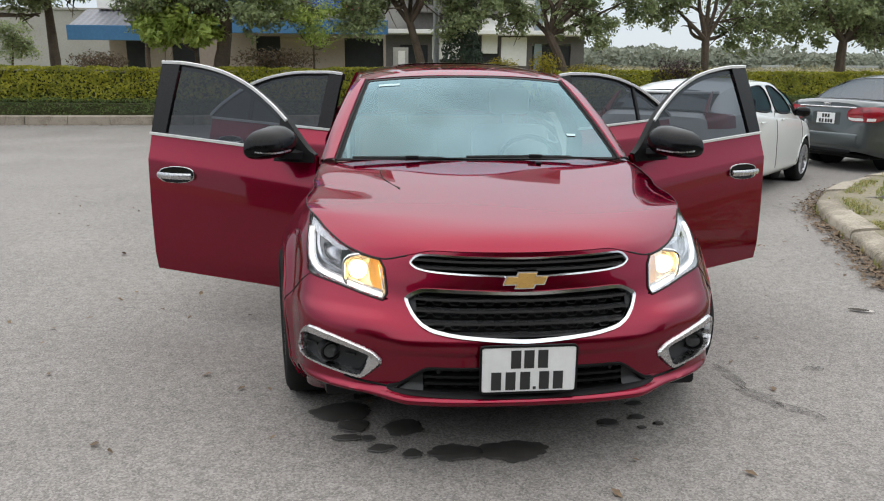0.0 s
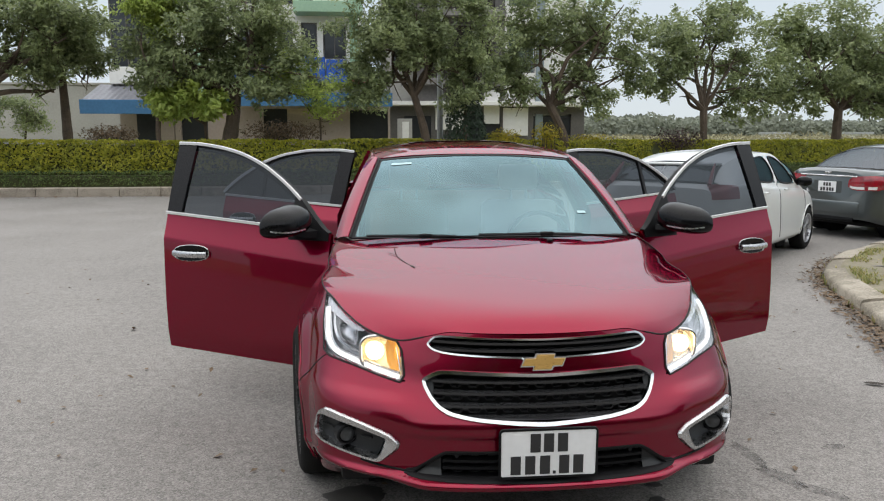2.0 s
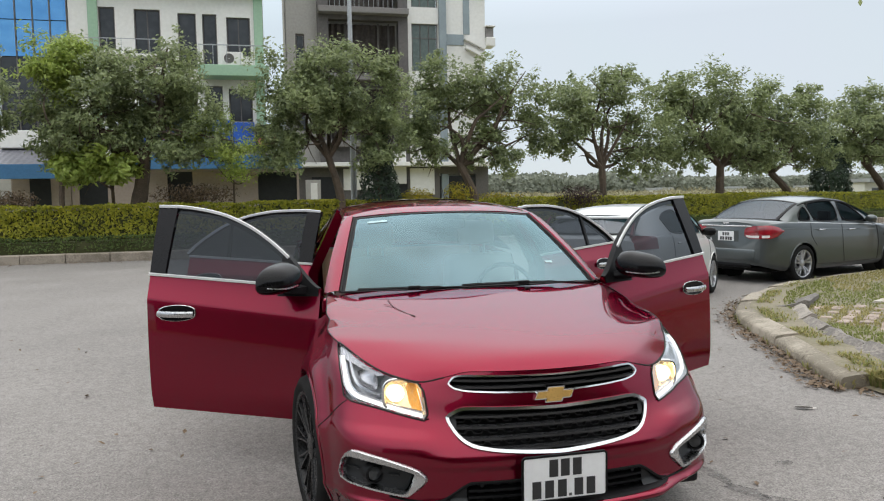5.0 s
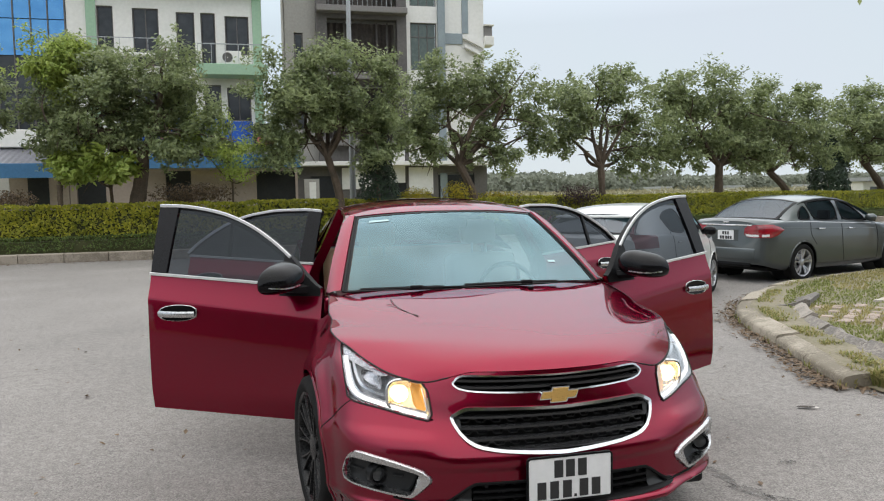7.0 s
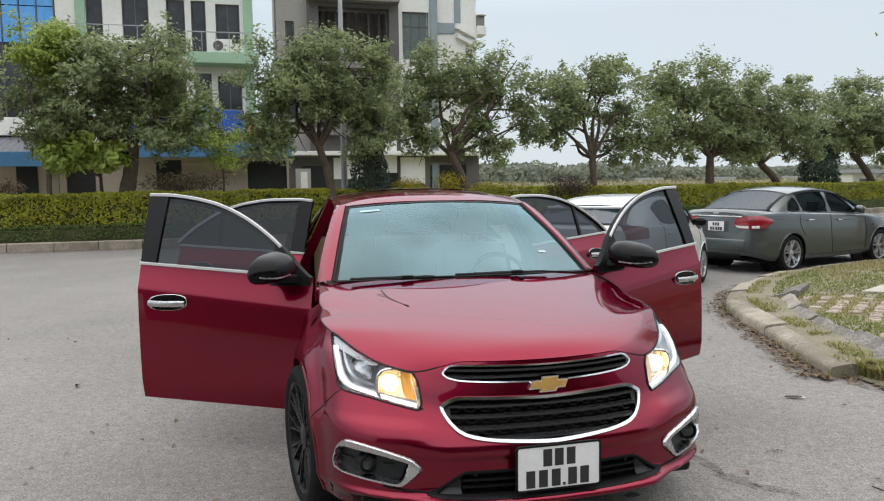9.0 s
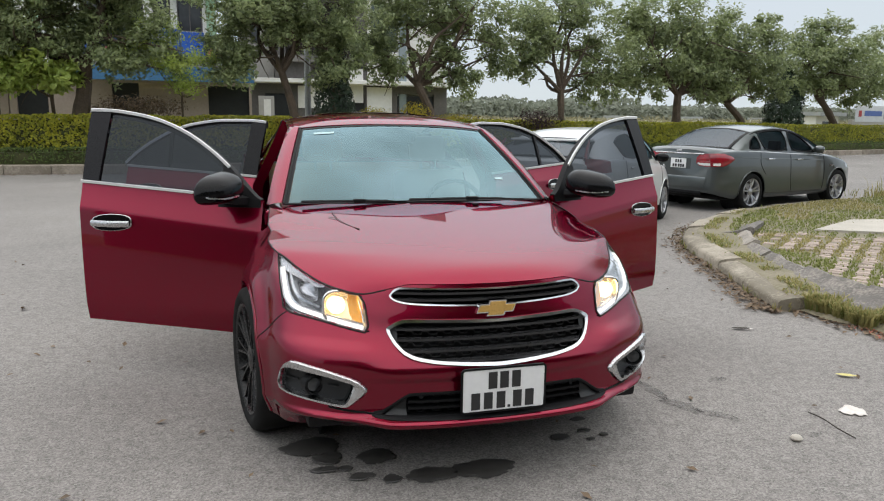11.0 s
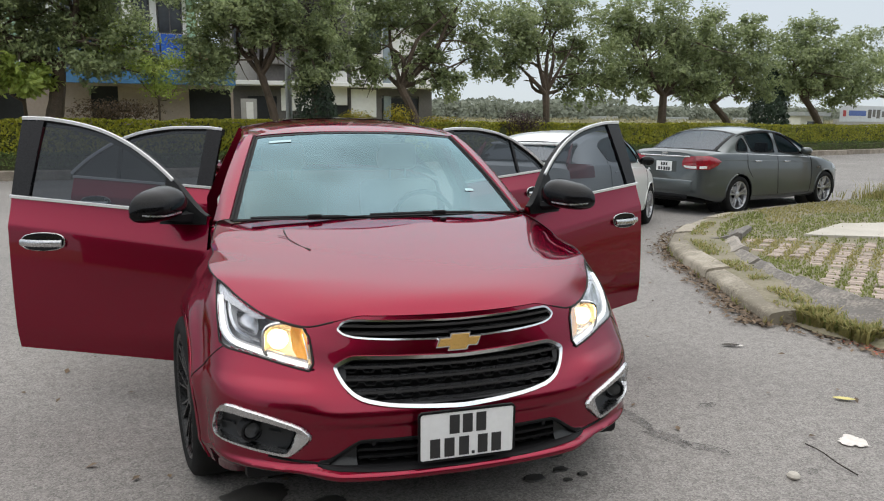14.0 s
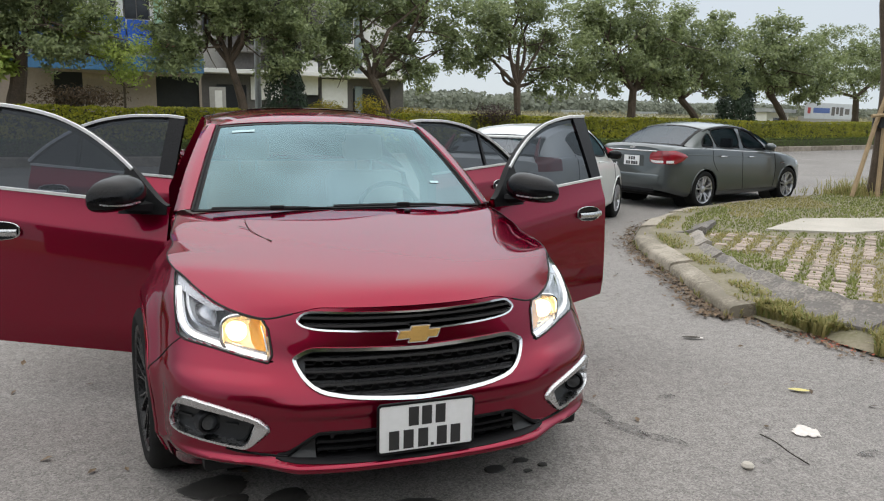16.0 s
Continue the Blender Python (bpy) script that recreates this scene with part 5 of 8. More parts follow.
M_DARKGLASS = glass("dark_rear_glass", (0.7, 0.78, 0.8), 0.0, 0.22, share=0.13, shine=(0.86, 0.93, 1.0))
M_STICKER = material("paper_sticker", (0.45, 0.62, 0.64), (0.38, 0.54, 0.56), 0.6)


def uneven(m, low, high, size):
    """Cloud reflections put into the glass: it mirrors more in some places than others."""
    n, l = m.node_tree.nodes, m.node_tree.links
    add = next(k for k in n if k.type == "MATH")
    tc, ns, mr = n.new("ShaderNodeTexCoord"), n.new("ShaderNodeTexNoise"), n.new("ShaderNodeMapRange")
    ns.inputs["Scale"].default_value, ns.inputs["Detail"].default_value = 1 / size, 2
    mr.inputs["From Min"].default_value, mr.inputs["From Max"].default_value = 0.35, 0.65
    mr.inputs["To Min"].default_value, mr.inputs["To Max"].default_value = low, high
    l.new(tc.outputs["Object"], ns.inputs["Vector"])
    l.new(ns.outputs[0], mr.inputs["Value"])
    l.new(mr.outputs[0], add.inputs[2])


uneven(M_SCREEN, 0.085, 0.18, 0.6)


# ---- shared car parts ----
def wheel(parent, name, at, out, steer=0.0, radius=0.322, width=0.21, rim=0.232, style="multi", alloy=None):
    """A wheel whose outer face looks along out (+1 or -1 in x)."""
    alloy = alloy or M_RIM
    w = new(name)
    w.empty_display_size = 0.1
    w.parent = parent
    w.matrix_local = pose(*at) @ pose(0, 0, 0, 0, 0, steer) @ (pose(0, 0, 0) if out > 0 else pose(0, 0, 0, 0, 0, 180))
    h = width / 2
    tread = [(-h * 0.85, rim - 0.004), (-h, rim + 0.03), (-h * 0.98, radius - 0.035), (-h * 0.85, radius - 0.010), (-h * 0.6, radius - 0.001), (0, radius), (h * 0.6, radius - 0.001), (h * 0.85, radius - 0.010), (h * 0.98, radius - 0.035), (h, rim + 0.03), (h * 0.93, rim + 0.008), (h * 0.85, rim - 0.004)]
    part("tyre", lathe(tread, 48), M_TYRE, w, sharp=50)
    barrel = [(h * 0.86, rim + 0.004), (h * 0.92, rim), (h * 0.86, rim - 0.012), (h * 0.5, rim - 0.028), (-h * 0.85, rim - 0.02)]
    part("rim", lathe(barrel, 48), alloy, w)
    sp = []
    if style == "multi":
        for k in range(10):
            for d in (-0.11, 0.11):
                a = 2 * math.pi * k / 10
                p0, p1 = a + d * 0.35, a + d * 1.15
                path = [(h * 0.62, 0.045 * math.cos(p0), 0.045 * math.sin(p0)), (h * 0.72, 0.14 * math.cos((p0 + p1) / 2), 0.14 * math.sin((p0 + p1) / 2)), (h * 0.80, (rim - 0.006) * math.cos(p1), (rim - 0.006) * math.sin(p1))]
                sp.append(sweep(path, [(-0.007, -0.010), (-0.004, 0.006), (0.004, 0.006), (0.007, -0.010)], (1, 0, 0)))
    else:
        for k in range(5):
            for d in (-0.16, 0.16):
                a = 2 * math.pi * k / 5 + 0.3
                p0, p1 = a + d * 0.7, a + d * 1.3
                path = [(h * 0.5, 0.04 * math.cos(p0), 0.04 * math.sin(p0)), (h * 0.8, 0.13 * math.cos((p0 + p1) / 2), 0.13 * math.sin((p0 + p1) / 2)), (h * 0.82, (rim - 0.006) * math.cos(p1), (rim - 0.006) * math.sin(p1))]
                sp.append(sweep(path, [(-0.016, -0.014), (-0.010, 0.008), (0.010, 0.008), (0.016, -0.014)], (1, 0, 0)))
    part("spokes", join(*sp), alloy, w)
    part("hub_cap", lathe([(h * 0.5, 0.062), (h * 0.72, 0.058), (h * 0.78, 0.036), (h * 0.79, 0.001)], 24), alloy, w)
    part("brake_disc", lathe([(h * 0.05, 0.06), (h * 0.05, 0.145), (-h * 0.1, 0.145), (-h * 0.1, 0.06)], 32), M_STEEL, w)
    return w


def loop_points(poly, n):
    """n points round a closed outline, even by length."""
    p = np.array(poly, float)
    q = np.vstack([p, p[:1]])
    s = np.r_[0, np.cumsum(np.linalg.norm(np.diff(q, axis=0), axis=1))]
    t = np.linspace(0, s[-1], n, endpoint=False)
    return np.stack([np.interp(t, s, q[:, 0]), np.interp(t, s, q[:, 1])], 1)


def rounded(poly, times=2):
    """Corners cut twice: a soft outline."""
    p = np.array(poly, float)
    for _ in range(times):
        a, b = p, np.roll(p, -1, axis=0)
        p = np.stack([0.8 * a + 0.2 * b, 0.2 * a + 0.8 * b], 1).reshape(-1, 2)
    return p


def inset(poly, d):
    """A closed outline drawn in by d."""
    p = np.array(poly, float)
    area = 0.5 * np.sum(p[:, 0] * np.roll(p[:, 1], -1) - np.roll(p[:, 0], -1) * p[:, 1])
    t = np.roll(p, -1, axis=0) - np.roll(p, 1, axis=0)
    t /= np.linalg.norm(t, axis=1, keepdims=True) + 1e-9
    nrm = np.stack([-t[:, 1], t[:, 0]], 1) * (1 if area > 0 else -1)
    return p + nrm * d


def loft(loops, closed=True, cap=False):
    """Skin between loops of 3D points with the same count."""
    n = len(loops[0])
    verts = [tuple(p) for l in loops for p in l]
    faces = []
    for k in range(len(loops) - 1):
        for i in range(n if closed else n - 1):
            j = (i + 1) % n
            faces.append((k * n + i, k * n + j, (k + 1) * n + j, (k + 1) * n + i))
    if cap:
        faces.append(tuple((len(loops) - 1) * n + i for i in range(n)))
    return verts, faces


def char_bars(parent, y, rows, face=-1, mat=None):
    """Dark character-sized bars on a plate: rows of (z, height, [(x0, x1), ...])."""
    for z, h, cells in rows:
        for a, b in cells:
            part("print_bar", rbox((a, y - 0.0015, z), (b, y + 0.0015, z + h), 0), mat or M_INK, parent)

# ---- the red saloon: nose towards -y, plate at y = 0 ----
PLAN_X = [0, 0.20, 0.36, 0.50, 0.60, 0.70, 0.775, 0.822, 0.850, 0.876, 0.892, 0.890, 0.880]
PLAN_Y = [0.0, 0.008, 0.030, 0.075, 0.125, 0.195, 0.280, 0.390, 0.50, 0.65, 0.85, 1.10, 1.36]
PLAN_S = np.r_[0, np.cumsum(np.hypot(np.diff(PLAN_X), np.diff(PLAN_Y)))]
plan_x, plan_y = curve1(PLAN_S, PLAN_X), curve1(PLAN_S, PLAN_Y)
S_END = float(PLAN_S[-1])
TAB_S = np.linspace(0, S_END, 700)
TAB_X = np.array([plan_x(s) for s in TAB_S])
nose = curve1([0.18, 0.215, 0.24, 0.258, 0.272, 0.284, 0.292, 0.30, 0.33, 0.42, 0.45, 0.475, 0.50, 0.56, 0.60, 0.66, 0.70, 0.74, 0.79, 0.95], [0.15, 0.08, 0.03, -0.02, -0.044, -0.046, -0.036, -0.008, 0.014, 0.012, 0.002, 0.005, 0.017, 0.050, 0.068, 0.082, 0.092, 0.100, 0.112, 0.18])
cheek = curve1([0.18, 0.22, 0.25, 0.272, 0.286, 0.30, 0.33, 0.40, 0.48, 0.53, 0.57, 0.62, 0.70, 0.95], [0.17, 0.105, 0.05, 0.0, -0.012, 0.008, 0.012, 0.012, 0.0, 0.012, 0.05, 0.072, 0.085, 0.145])
recede = curve1([0.2, 0.42, 0.50, 0.56, 0.64, 0.70, 0.75, 0.81, 0.95], [0, 0, 0.012, 0.045, 0.10, 0.145, 0.20, 0.31, 0.42])
flank = curve1([0.18, 0.26, 0.36, 0.60, 0.72, 0.78, 0.83, 0.87, 0.95], [0.965, 0.985, 0.998, 1.0, 0.985, 0.960, 0.912, 0.888, 0.868])
TOP_S = [0.0, float(np.interp(0.30, TAB_X, TAB_S)), float(np.interp(0.40, TAB_X, TAB_S)), float(np.interp(0.487, TAB_X, TAB_S)), float(np.interp(0.56, TAB_X, TAB_S)), float(np.interp(0.64, TAB_X, TAB_S)), float(np.interp(0.70, TAB_X, TAB_S)), float(np.interp(0.775, TAB_X, TAB_S)), PLAN_S[7], PLAN_S[8], PLAN_S[9], PLAN_S[10], PLAN_S[11], S_END]
top_z = curve1(TOP_S, [0.768, 0.766, 0.744, 0.724, 0.733, 0.754, 0.784, 0.824, 0.843, 0.854, 0.868, 0.885, 0.909, 0.938])


def skin(s, z):
    """The outer skin of nose and wings: s runs from the middle round to the doors."""
    a = abs(s)
    x, y = plan_x(a), plan_y(a)
    k = step(0.40, 0.56, x)
    front = 1 - 0.75 * step(0.62, 0.88, x)
    yy = y + (nose(z) * (1 - k) + cheek(z) * k) * front
    yy += recede(z) * min((x / 0.78) ** 2, 1.1) * (1 - step(0.30, 1.30, y))
    x *= 1 - (1 - flank(z)) * (step(0.12, 0.45, y) if z < 0.6 else step(0.21, 0.66, y))
    # swollen wheel arch
    r = math.hypot(yy - 0.80, z - 0.322)
    x += 0.026 * math.exp(-(((r - 0.37) / 0.05) ** 2)) * step(0.35, 0.5, y)
    return (math.copysign(x, s) if s else 0.0, yy, z)


def on_nose(x, z, out=0.0):
    """The point of the skin at x, z, moved outwards."""
    s = float(np.interp(abs(x), TAB_X, TAB_S))
    p = np.array(skin(s, z))
    if out:
        d = 0.004
        a, b = np.array(skin(s + d, z)) - np.array(skin(max(s - d, 0), z)), np.array(skin(s, z + d)) - np.array(skin(s, z - d))
        n = np.cross(a, b)
        n /= np.linalg.norm(n)
        p = p + n * (out if n[1] < 0 else -out)
    return (math.copysign(p[0], x) if x else p[0], p[1], p[2])


def both(half):
    """A half outline (x >= 0, from the middle top round to the middle bottom) completed."""
    return half + [(-x, z) for x, z in reversed(half) if x > 1e-6]


UPPER = [(0, 0.755), (0.20, 0.756), (0.345, 0.757), (0.372, 0.748), (0.394, 0.723), (0.374, 0.704), (0.330, 0.694), (0.20, 0.689), (0, 0.684)]
LOWER = [(0, 0.640), (0.20, 0.645), (0.342, 0.647), (0.372, 0.637), (0.413, 0.613), (0.407, 0.585), (0.388, 0.551), (0.362, 0.524), (0.325, 0.505), (0.245, 0.490), (0.12, 0.479), (0, 0.474)]
LAMP = [(0.480, 0.720), (0.555, 0.729), (0.622, 0.747), (0.697, 0.782), (0.735, 0.808), (0.764, 0.822), (0.767, 0.775), (0.768, 0.735), (0.765, 0.69), (0.762, 0.636), (0.652, 0.622), (0.555, 0.605), (0.468, 0.590)]
FOG = [(0.768, 0.465), (0.743, 0.483), (0.637, 0.468), (0.529, 0.438), (0.490, 0.405), (0.493, 0.382), (0.556, 0.325), (0.580, 0.324), (0.667, 0.335), (0.785, 0.350), (0.791, 0.385), (0.782, 0.430)]
FOG_IN = [(0.772, 0.440), (0.752, 0.447), (0.645, 0.440), (0.548, 0.419), (0.538, 0.411), (0.541, 0.399), (0.563, 0.345), (0.580, 0.337), (0.667, 0.346), (0.783, 0.358), (0.7902, 0.385), (0.781, 0.430)]
INTAKE = [(0, 0.383), (0.30, 0.382), (0.340, 0.381), (0.37, 0.364), (0.405, 0.338), (0.437, 0.317), (0.475, 0.311), (0.475, 0.304), (0.42, 0.302), (0.30, 0.300), (0, 0.298)]
ARCH_Y, ARCH_Z, ARCH_R = 0.80, 0.322, 0.352

red = thing("red_saloon_car", pose(0, 0, 0), "deep red saloon car with all four doors open and headlights lit", "car")


def red_skin():
    us = np.linspace(-S_END, S_END, 461)
    vs = np.linspace(0, 1, 96)
    lows = [0.245 - 0.05 * step(0.42, 0.60, plan_x(abs(u))) for u in us]
    pts = np.array([[skin(u, lo + (top_z(abs(u)) - lo) * v) for v in vs] for u, lo in zip(us, lows)])
    holes = [inset(loop_points(both(h), 70), d) for h, d in ((UPPER, 0.006), (LOWER, 0.006), (INTAKE, 0.0))]
    pairs = [inset(loop_points(h, 50), 0.005) for h in (LAMP, FOG)]
    bumper, wing = [], []
    for i in range(len(us) - 1):
        for j in range(len(vs) - 1):
            c = pts[i : i + 2, j : j + 2].reshape(-1, 3).mean(0)
            x, y, z = c
            flat = plan_x(abs(us[i] + us[i + 1]) / 2)
            if y < 0.78 and (any(inside(h, x, z) for h in holes) or any(inside(h, flat, z) for h in pairs)):
                continue
            if abs(x) > 0.7 and math.hypot(y - ARCH_Y, z - ARCH_Z) < ARCH_R:
                continue
            if abs(x) > 0.7 and y > 1.15 and z < 0.23:
                continue
            is_wing = abs(x) > 0.70 and y > 0.385 + max(0.635 - z, 0) * 0.74
            (wing if is_wing else bumper).append((i, j))

    def piece(cells):
        used, verts, faces = {}, [], []
        for i, j in cells:
            f = []
            for a, b in ((i, j), (i + 1, j), (i + 1, j + 1), (i, j + 1)):
                if (a, b) not in used:
                    used[a, b] = len(verts)
                    verts.append(tuple(pts[a, b]))
                f.append(used[a, b])
            faces.append(tuple(f))
        return verts, faces

    part("front_bumper", piece(bumper), M_RED, red, sharp=60)
    half = len(us) // 2
    part("front_wing", piece([c for c in wing if c[0] >= half]), M_RED, red, sharp=60)
    part("front_wing", piece([c for c in wing if c[0] < half]), M_RED, red, sharp=60)


red_skin()


def hood_point(w, v, lift=0.0):
    s0, s1 = TOP_S[3], S_END
    s = s0 + (s1 - s0) * v
    e = np.array(skin(s, top_z(s)))
    a = abs(w)
    yc = hood_y(v)
    zc = hood_z(v)
    q = 0.48 * (a / 0.72) ** 2.0 if a < 0.72 else 0.48 + 0.52 * ((a - 0.72) / 0.28) ** 1.06
    q += (0.78 * a**2 + 0.22 * a**34 - q) * step(0.22, 0.5, v)
    x, y, z = a * e[0], yc + (e[1] - yc) * a**2.1, e[2] + (zc - e[2]) * (1 - q)
    if v < 0.35:
        e0 = np.array(skin(s0, top_z(s0)))
        sx = float(np.interp(a * e0[0], TAB_X, TAB_S))
        f = np.array(skin(sx, top_z(sx)))
        y0, z0 = hood_y(0) + (e0[1] - hood_y(0)) * a**2.1, e0[2] + (hood_z(0) - e0[2]) * (1 - q)
        k = (1 - v / 0.35) ** 3
        y, z = y + (f[1] - y0) * k, z + (f[2] - z0) * k
    return (math.copysign(x, w), y, z + 0.003 + lift)


hood_y = curve1([0, 0.12, 0.3, 0.55, 0.8, 1.0], [0.092, 0.18, 0.40, 0.70, 0.96, 1.135])
HOOD_Z = ([0, 0.05, 0.12, 0.3, 0.55, 0.8, 1.0], [0.786, 0.803, 0.821, 0.857, 0.898, 0.932, 0.957])


hood_z = curve1(*HOOD_Z)


part("hood", thick(grid(hood_point, np.sign(np.linspace(-1, 1, 101)) * np.abs(np.linspace(-1, 1, 101)) ** 0.8, np.linspace(0, 1, 61)), 0.006), M_RED, red, sharp=60)

# panel gaps
for sgn in (1, -1):
    gap = [np.array(skin(s, top_z(s))) * (sgn, 1, 1) + (0, 0, 0.001) for s in np.linspace(TOP_S[2], S_END, 60)]
    part("panel_gap", tube(gap, 0.0032, 6), M_SEAM, red)
    seam = []
    for k in np.linspace(0, 1, 12):
        z, y = 0.635 - 0.15 * k, 0.385 + 0.111 * k
        lo, hi = TOP_S[5], PLAN_S[10]
        for _ in range(30):
            m = (lo + hi) / 2
            if skin(m, z)[1] < y:
                lo = m
            else:
                hi = m
        p = skin(lo, z)
        seam.append((sgn * (p[0] + 0.0005), p[1], p[2]))
    part("panel_gap", tube(seam, 0.0022, 5), M_SEAM, red)
    # arch lip and dark liner
    arc = []
    for a in np.linspace(math.pi * 1.16, -0.20, 50):
        y, z = ARCH_Y - ARCH_R * math.cos(math.pi - a) * -1, ARCH_Z + ARCH_R * math.sin(a)
        y = ARCH_Y + ARCH_R * math.cos(a)
        if z < 0.2:
            continue
        lo, hi = TOP_S[5], S_END
        for _ in range(30):
            m = (lo + hi) / 2
            if skin(m, z)[1] < y:
                lo = m
            else:
                hi = m
        arc.append((sgn * (skin(lo, z)[0] - 0.004), y, z))
    part("arch_lip", sweep(arc, [(-0.008, -0.012), (-0.008, 0.006), (0.0, 0.010), (0.010, 0.004), (0.010, -0.012)], (sgn, 0, 0)), M_RED, red)
    liner = loft([[(sgn * x, ARCH_Y + 0.365 * math.cos(a), ARCH_Z + 0.365 * math.sin(a)) for a in np.linspace(-0.02, math.pi + 0.02, 30)] for x in (0.845, 0.62)], closed=False)
    part("arch_liner", liner, M_BLACK, red)
    part("liner_wall", prism([(0.8 + 0.36 * math.cos(a), 0.322 + 0.36 * math.sin(a)) for a in np.linspace(0, 6.283, 30)[:-1]], 0.60, 0.62), M_BLACK, red).matrix_local = Matrix(((0, 0, sgn, 0), (1, 0, 0, 0), (0, 1, 0, 0), (0, 0, 0, 1)))


def seg_points(poly, per):
    """The same count of points on every side of an outline, so that two outlines pair off corner by corner."""
    p = np.array(poly, float)
    return np.vstack([p[i] + (p[(i + 1) % len(p)] - p[i]) * k / per for i in range(len(p)) for k in range(per)])


def rim_piece(name, poly, width, lift, mat, mirror=0, inner=None, n=240, back=0.02, label="", soft=2):
    """A raised frame round an opening of the nose."""
    if inner is not None:
        p, q = seg_points(rounded(poly, soft), 5), seg_points(rounded(inner, soft), 5)
    else:
        p = loop_points(rounded(poly, soft), n)
        q = inset(p, width)
    mid1, mid2 = p + (q - p) * 0.15, p + (q - p) * 0.80
    sg = mirror or 1
    loops = []
    for pts, o in ((p, -0.006), (p, lift * 0.4), (mid1, lift), (mid2, lift * 0.9), (q, lift * 0.2), (q, -back)):
        loops.append([np.array(on_nose(sg * x, z, o)) for x, z in pts])
    return part(name, loft(loops), mat, red, label, sharp=45)


rim_piece("grille_frame", both(UPPER), 0.009, 0.007, M_CHROME, label="chrome grille frame", soft=1)
rim_piece("grille_frame", both(LOWER), 0.017, 0.010, M_CHROME, label="chrome grille frame", soft=1)
rim_piece("intake_frame", inset(loop_points(both(INTAKE), 160), -0.006), 0.012, 0.004, M_BLACK, soft=1)


def wave(xs, z, depth, rise):
    """A line of flat-topped waves across the nose, set back by depth."""
    out = []
    for x in xs:
        k = (x / 0.058) % 1.0
        h = step(0.10, 0.25, k) - step(0.60, 0.75, k)
        out.append(np.array(on_nose(x, z + rise * (h - 0.5))) + (0, depth, 0))
    return out


def grille():
    for poly, name, zs, waves, deep in ((both(UPPER), "upper_grille", (0.735, 0.711), (), 0.07), (both(LOWER), "lower_grille", (0.608, 0.572, 0.535, 0.500), (0.590, 0.553, 0.517), 0.09), (both(INTAKE), "lower_intake", (0.352, 0.327), (0.366, 0.340, 0.314), 0.07)):
        p = loop_points(rounded(poly, 1), 200)
        c = p.mean(0)
        back = [[np.array(on_nose(x, z)) + (0, deep * f, 0) for x, z in (p + (c - p) * g)] for f, g in ((0.05, 0), (1, 0.02), (1.05, 0.5))]
        back.append([np.array(on_nose(0, c[1])) + (0, deep, 0)] * len(p))
        g = part(name, loft(back), M_BLACK, red, "black grille backing")
        if name != "upper_grille":
            # a plain panel at each end, beside the mesh
            for sgn in (1, -1):
                x0 = 0.352 if name == "lower_intake" else 0.372
                end = [(max(x, x0), z) for x, z in p if x > x0 - 0.03]
                end = loop_points(end, 60)
                m = end.mean(0)
                part("end_panel", loft([[np.array(on_nose(sgn * x, z)) + (0, 0.012, 0) for x, z in end + (m - end) * k] for k in (0, 0.5, 0.96)], cap=True), M_DARKPL, g)
        half = 0.345 if name == "lower_intake" else 0.372
        for z in zs:
            xs = [x for x in np.linspace(-half, half, 151) if inside(p, x, z)]
            if len(xs) < 6:
                continue
            path = [np.array(on_nose(x, z)) + (0, 0.016, 0) for x in xs]
            part("slat", sweep(path, [(-0.016, -0.006), (-0.018, 0.0), (-0.014, 0.006), (0.016, 0.004), (0.016, -0.004)], (0, 0, 1)), M_SLAT if name != "lower_intake" else M_BLACK, g)
        for z in waves:
            xs = [x for x in np.linspace(-half, half, 301) if inside(p, x, z)]
            if len(xs) < 6:
                continue
            part("web", sweep(wave(xs, z, 0.032, 0.010), [(-0.006, -0.0022), (-0.007, 0.0), (-0.005, 0.0022), (0.006, 0.0015), (0.006, -0.0015)], (0, 0, 1)), M_WEB, g)


grille()

# dark groove that carries the intake on below the fog lamps
for sgn in (1, -1):
    path = [np.array(on_nose(sgn * x, z, 0.001)) for x, z in spline([(0.44, 0.309), (0.52, 0.3115), (0.58, 0.315), (0.625, 0.321)], 24)]
    part("bumper_groove", sweep(path, ring(0.0045, 6), (0, -1, 0)), M_BLACK, red)
    # parking sensor in the intake panel and the round cap in the wing
    part("tow_cap", sweep([np.array(on_nose(sgn * 0.30, 0.374, 0.0)), np.array(on_nose(sgn * 0.30, 0.374, 0.006))], ring(0.007, 10), (0, 0, 1)), M_BLACK, red)

# badge: a plain gold cross-bar with a chrome edge
for o, grow, mat, nm in ((0.012, 0.0055, M_CHROME, "badge_edge"), (0.017, 0.0, M_GOLD, "badge")):
    g = grow
    poly = [(-0.075 - g, 0.669 - g), (-0.029 - g, 0.669 - g), (-0.034 - g, 0.655 - g), (0.026 + g, 0.655 - g), (0.031 + g, 0.669 - g), (0.063 + g, 0.669 - g), (0.075 + g, 0.694 + g), (0.033 + g, 0.694 + g), (0.037 + g, 0.708 + g), (-0.023 - g, 0.708 + g), (-0.027 - g, 0.694 + g), (-0.063 - g, 0.694 + g)]
    pl = loop_points(poly, 96)
    base, top = [np.array((x, 0.088, z)) for x, z in pl], [np.array((x * 0.985, 0.088 - o - 0.008, 0.682 + (z - 0.682) * 0.95)) for x, z in pl]
    part(nm, loft([base, top], cap=True), mat, red, "plain gold badge" if mat is M_GOLD else "", sharp=30)


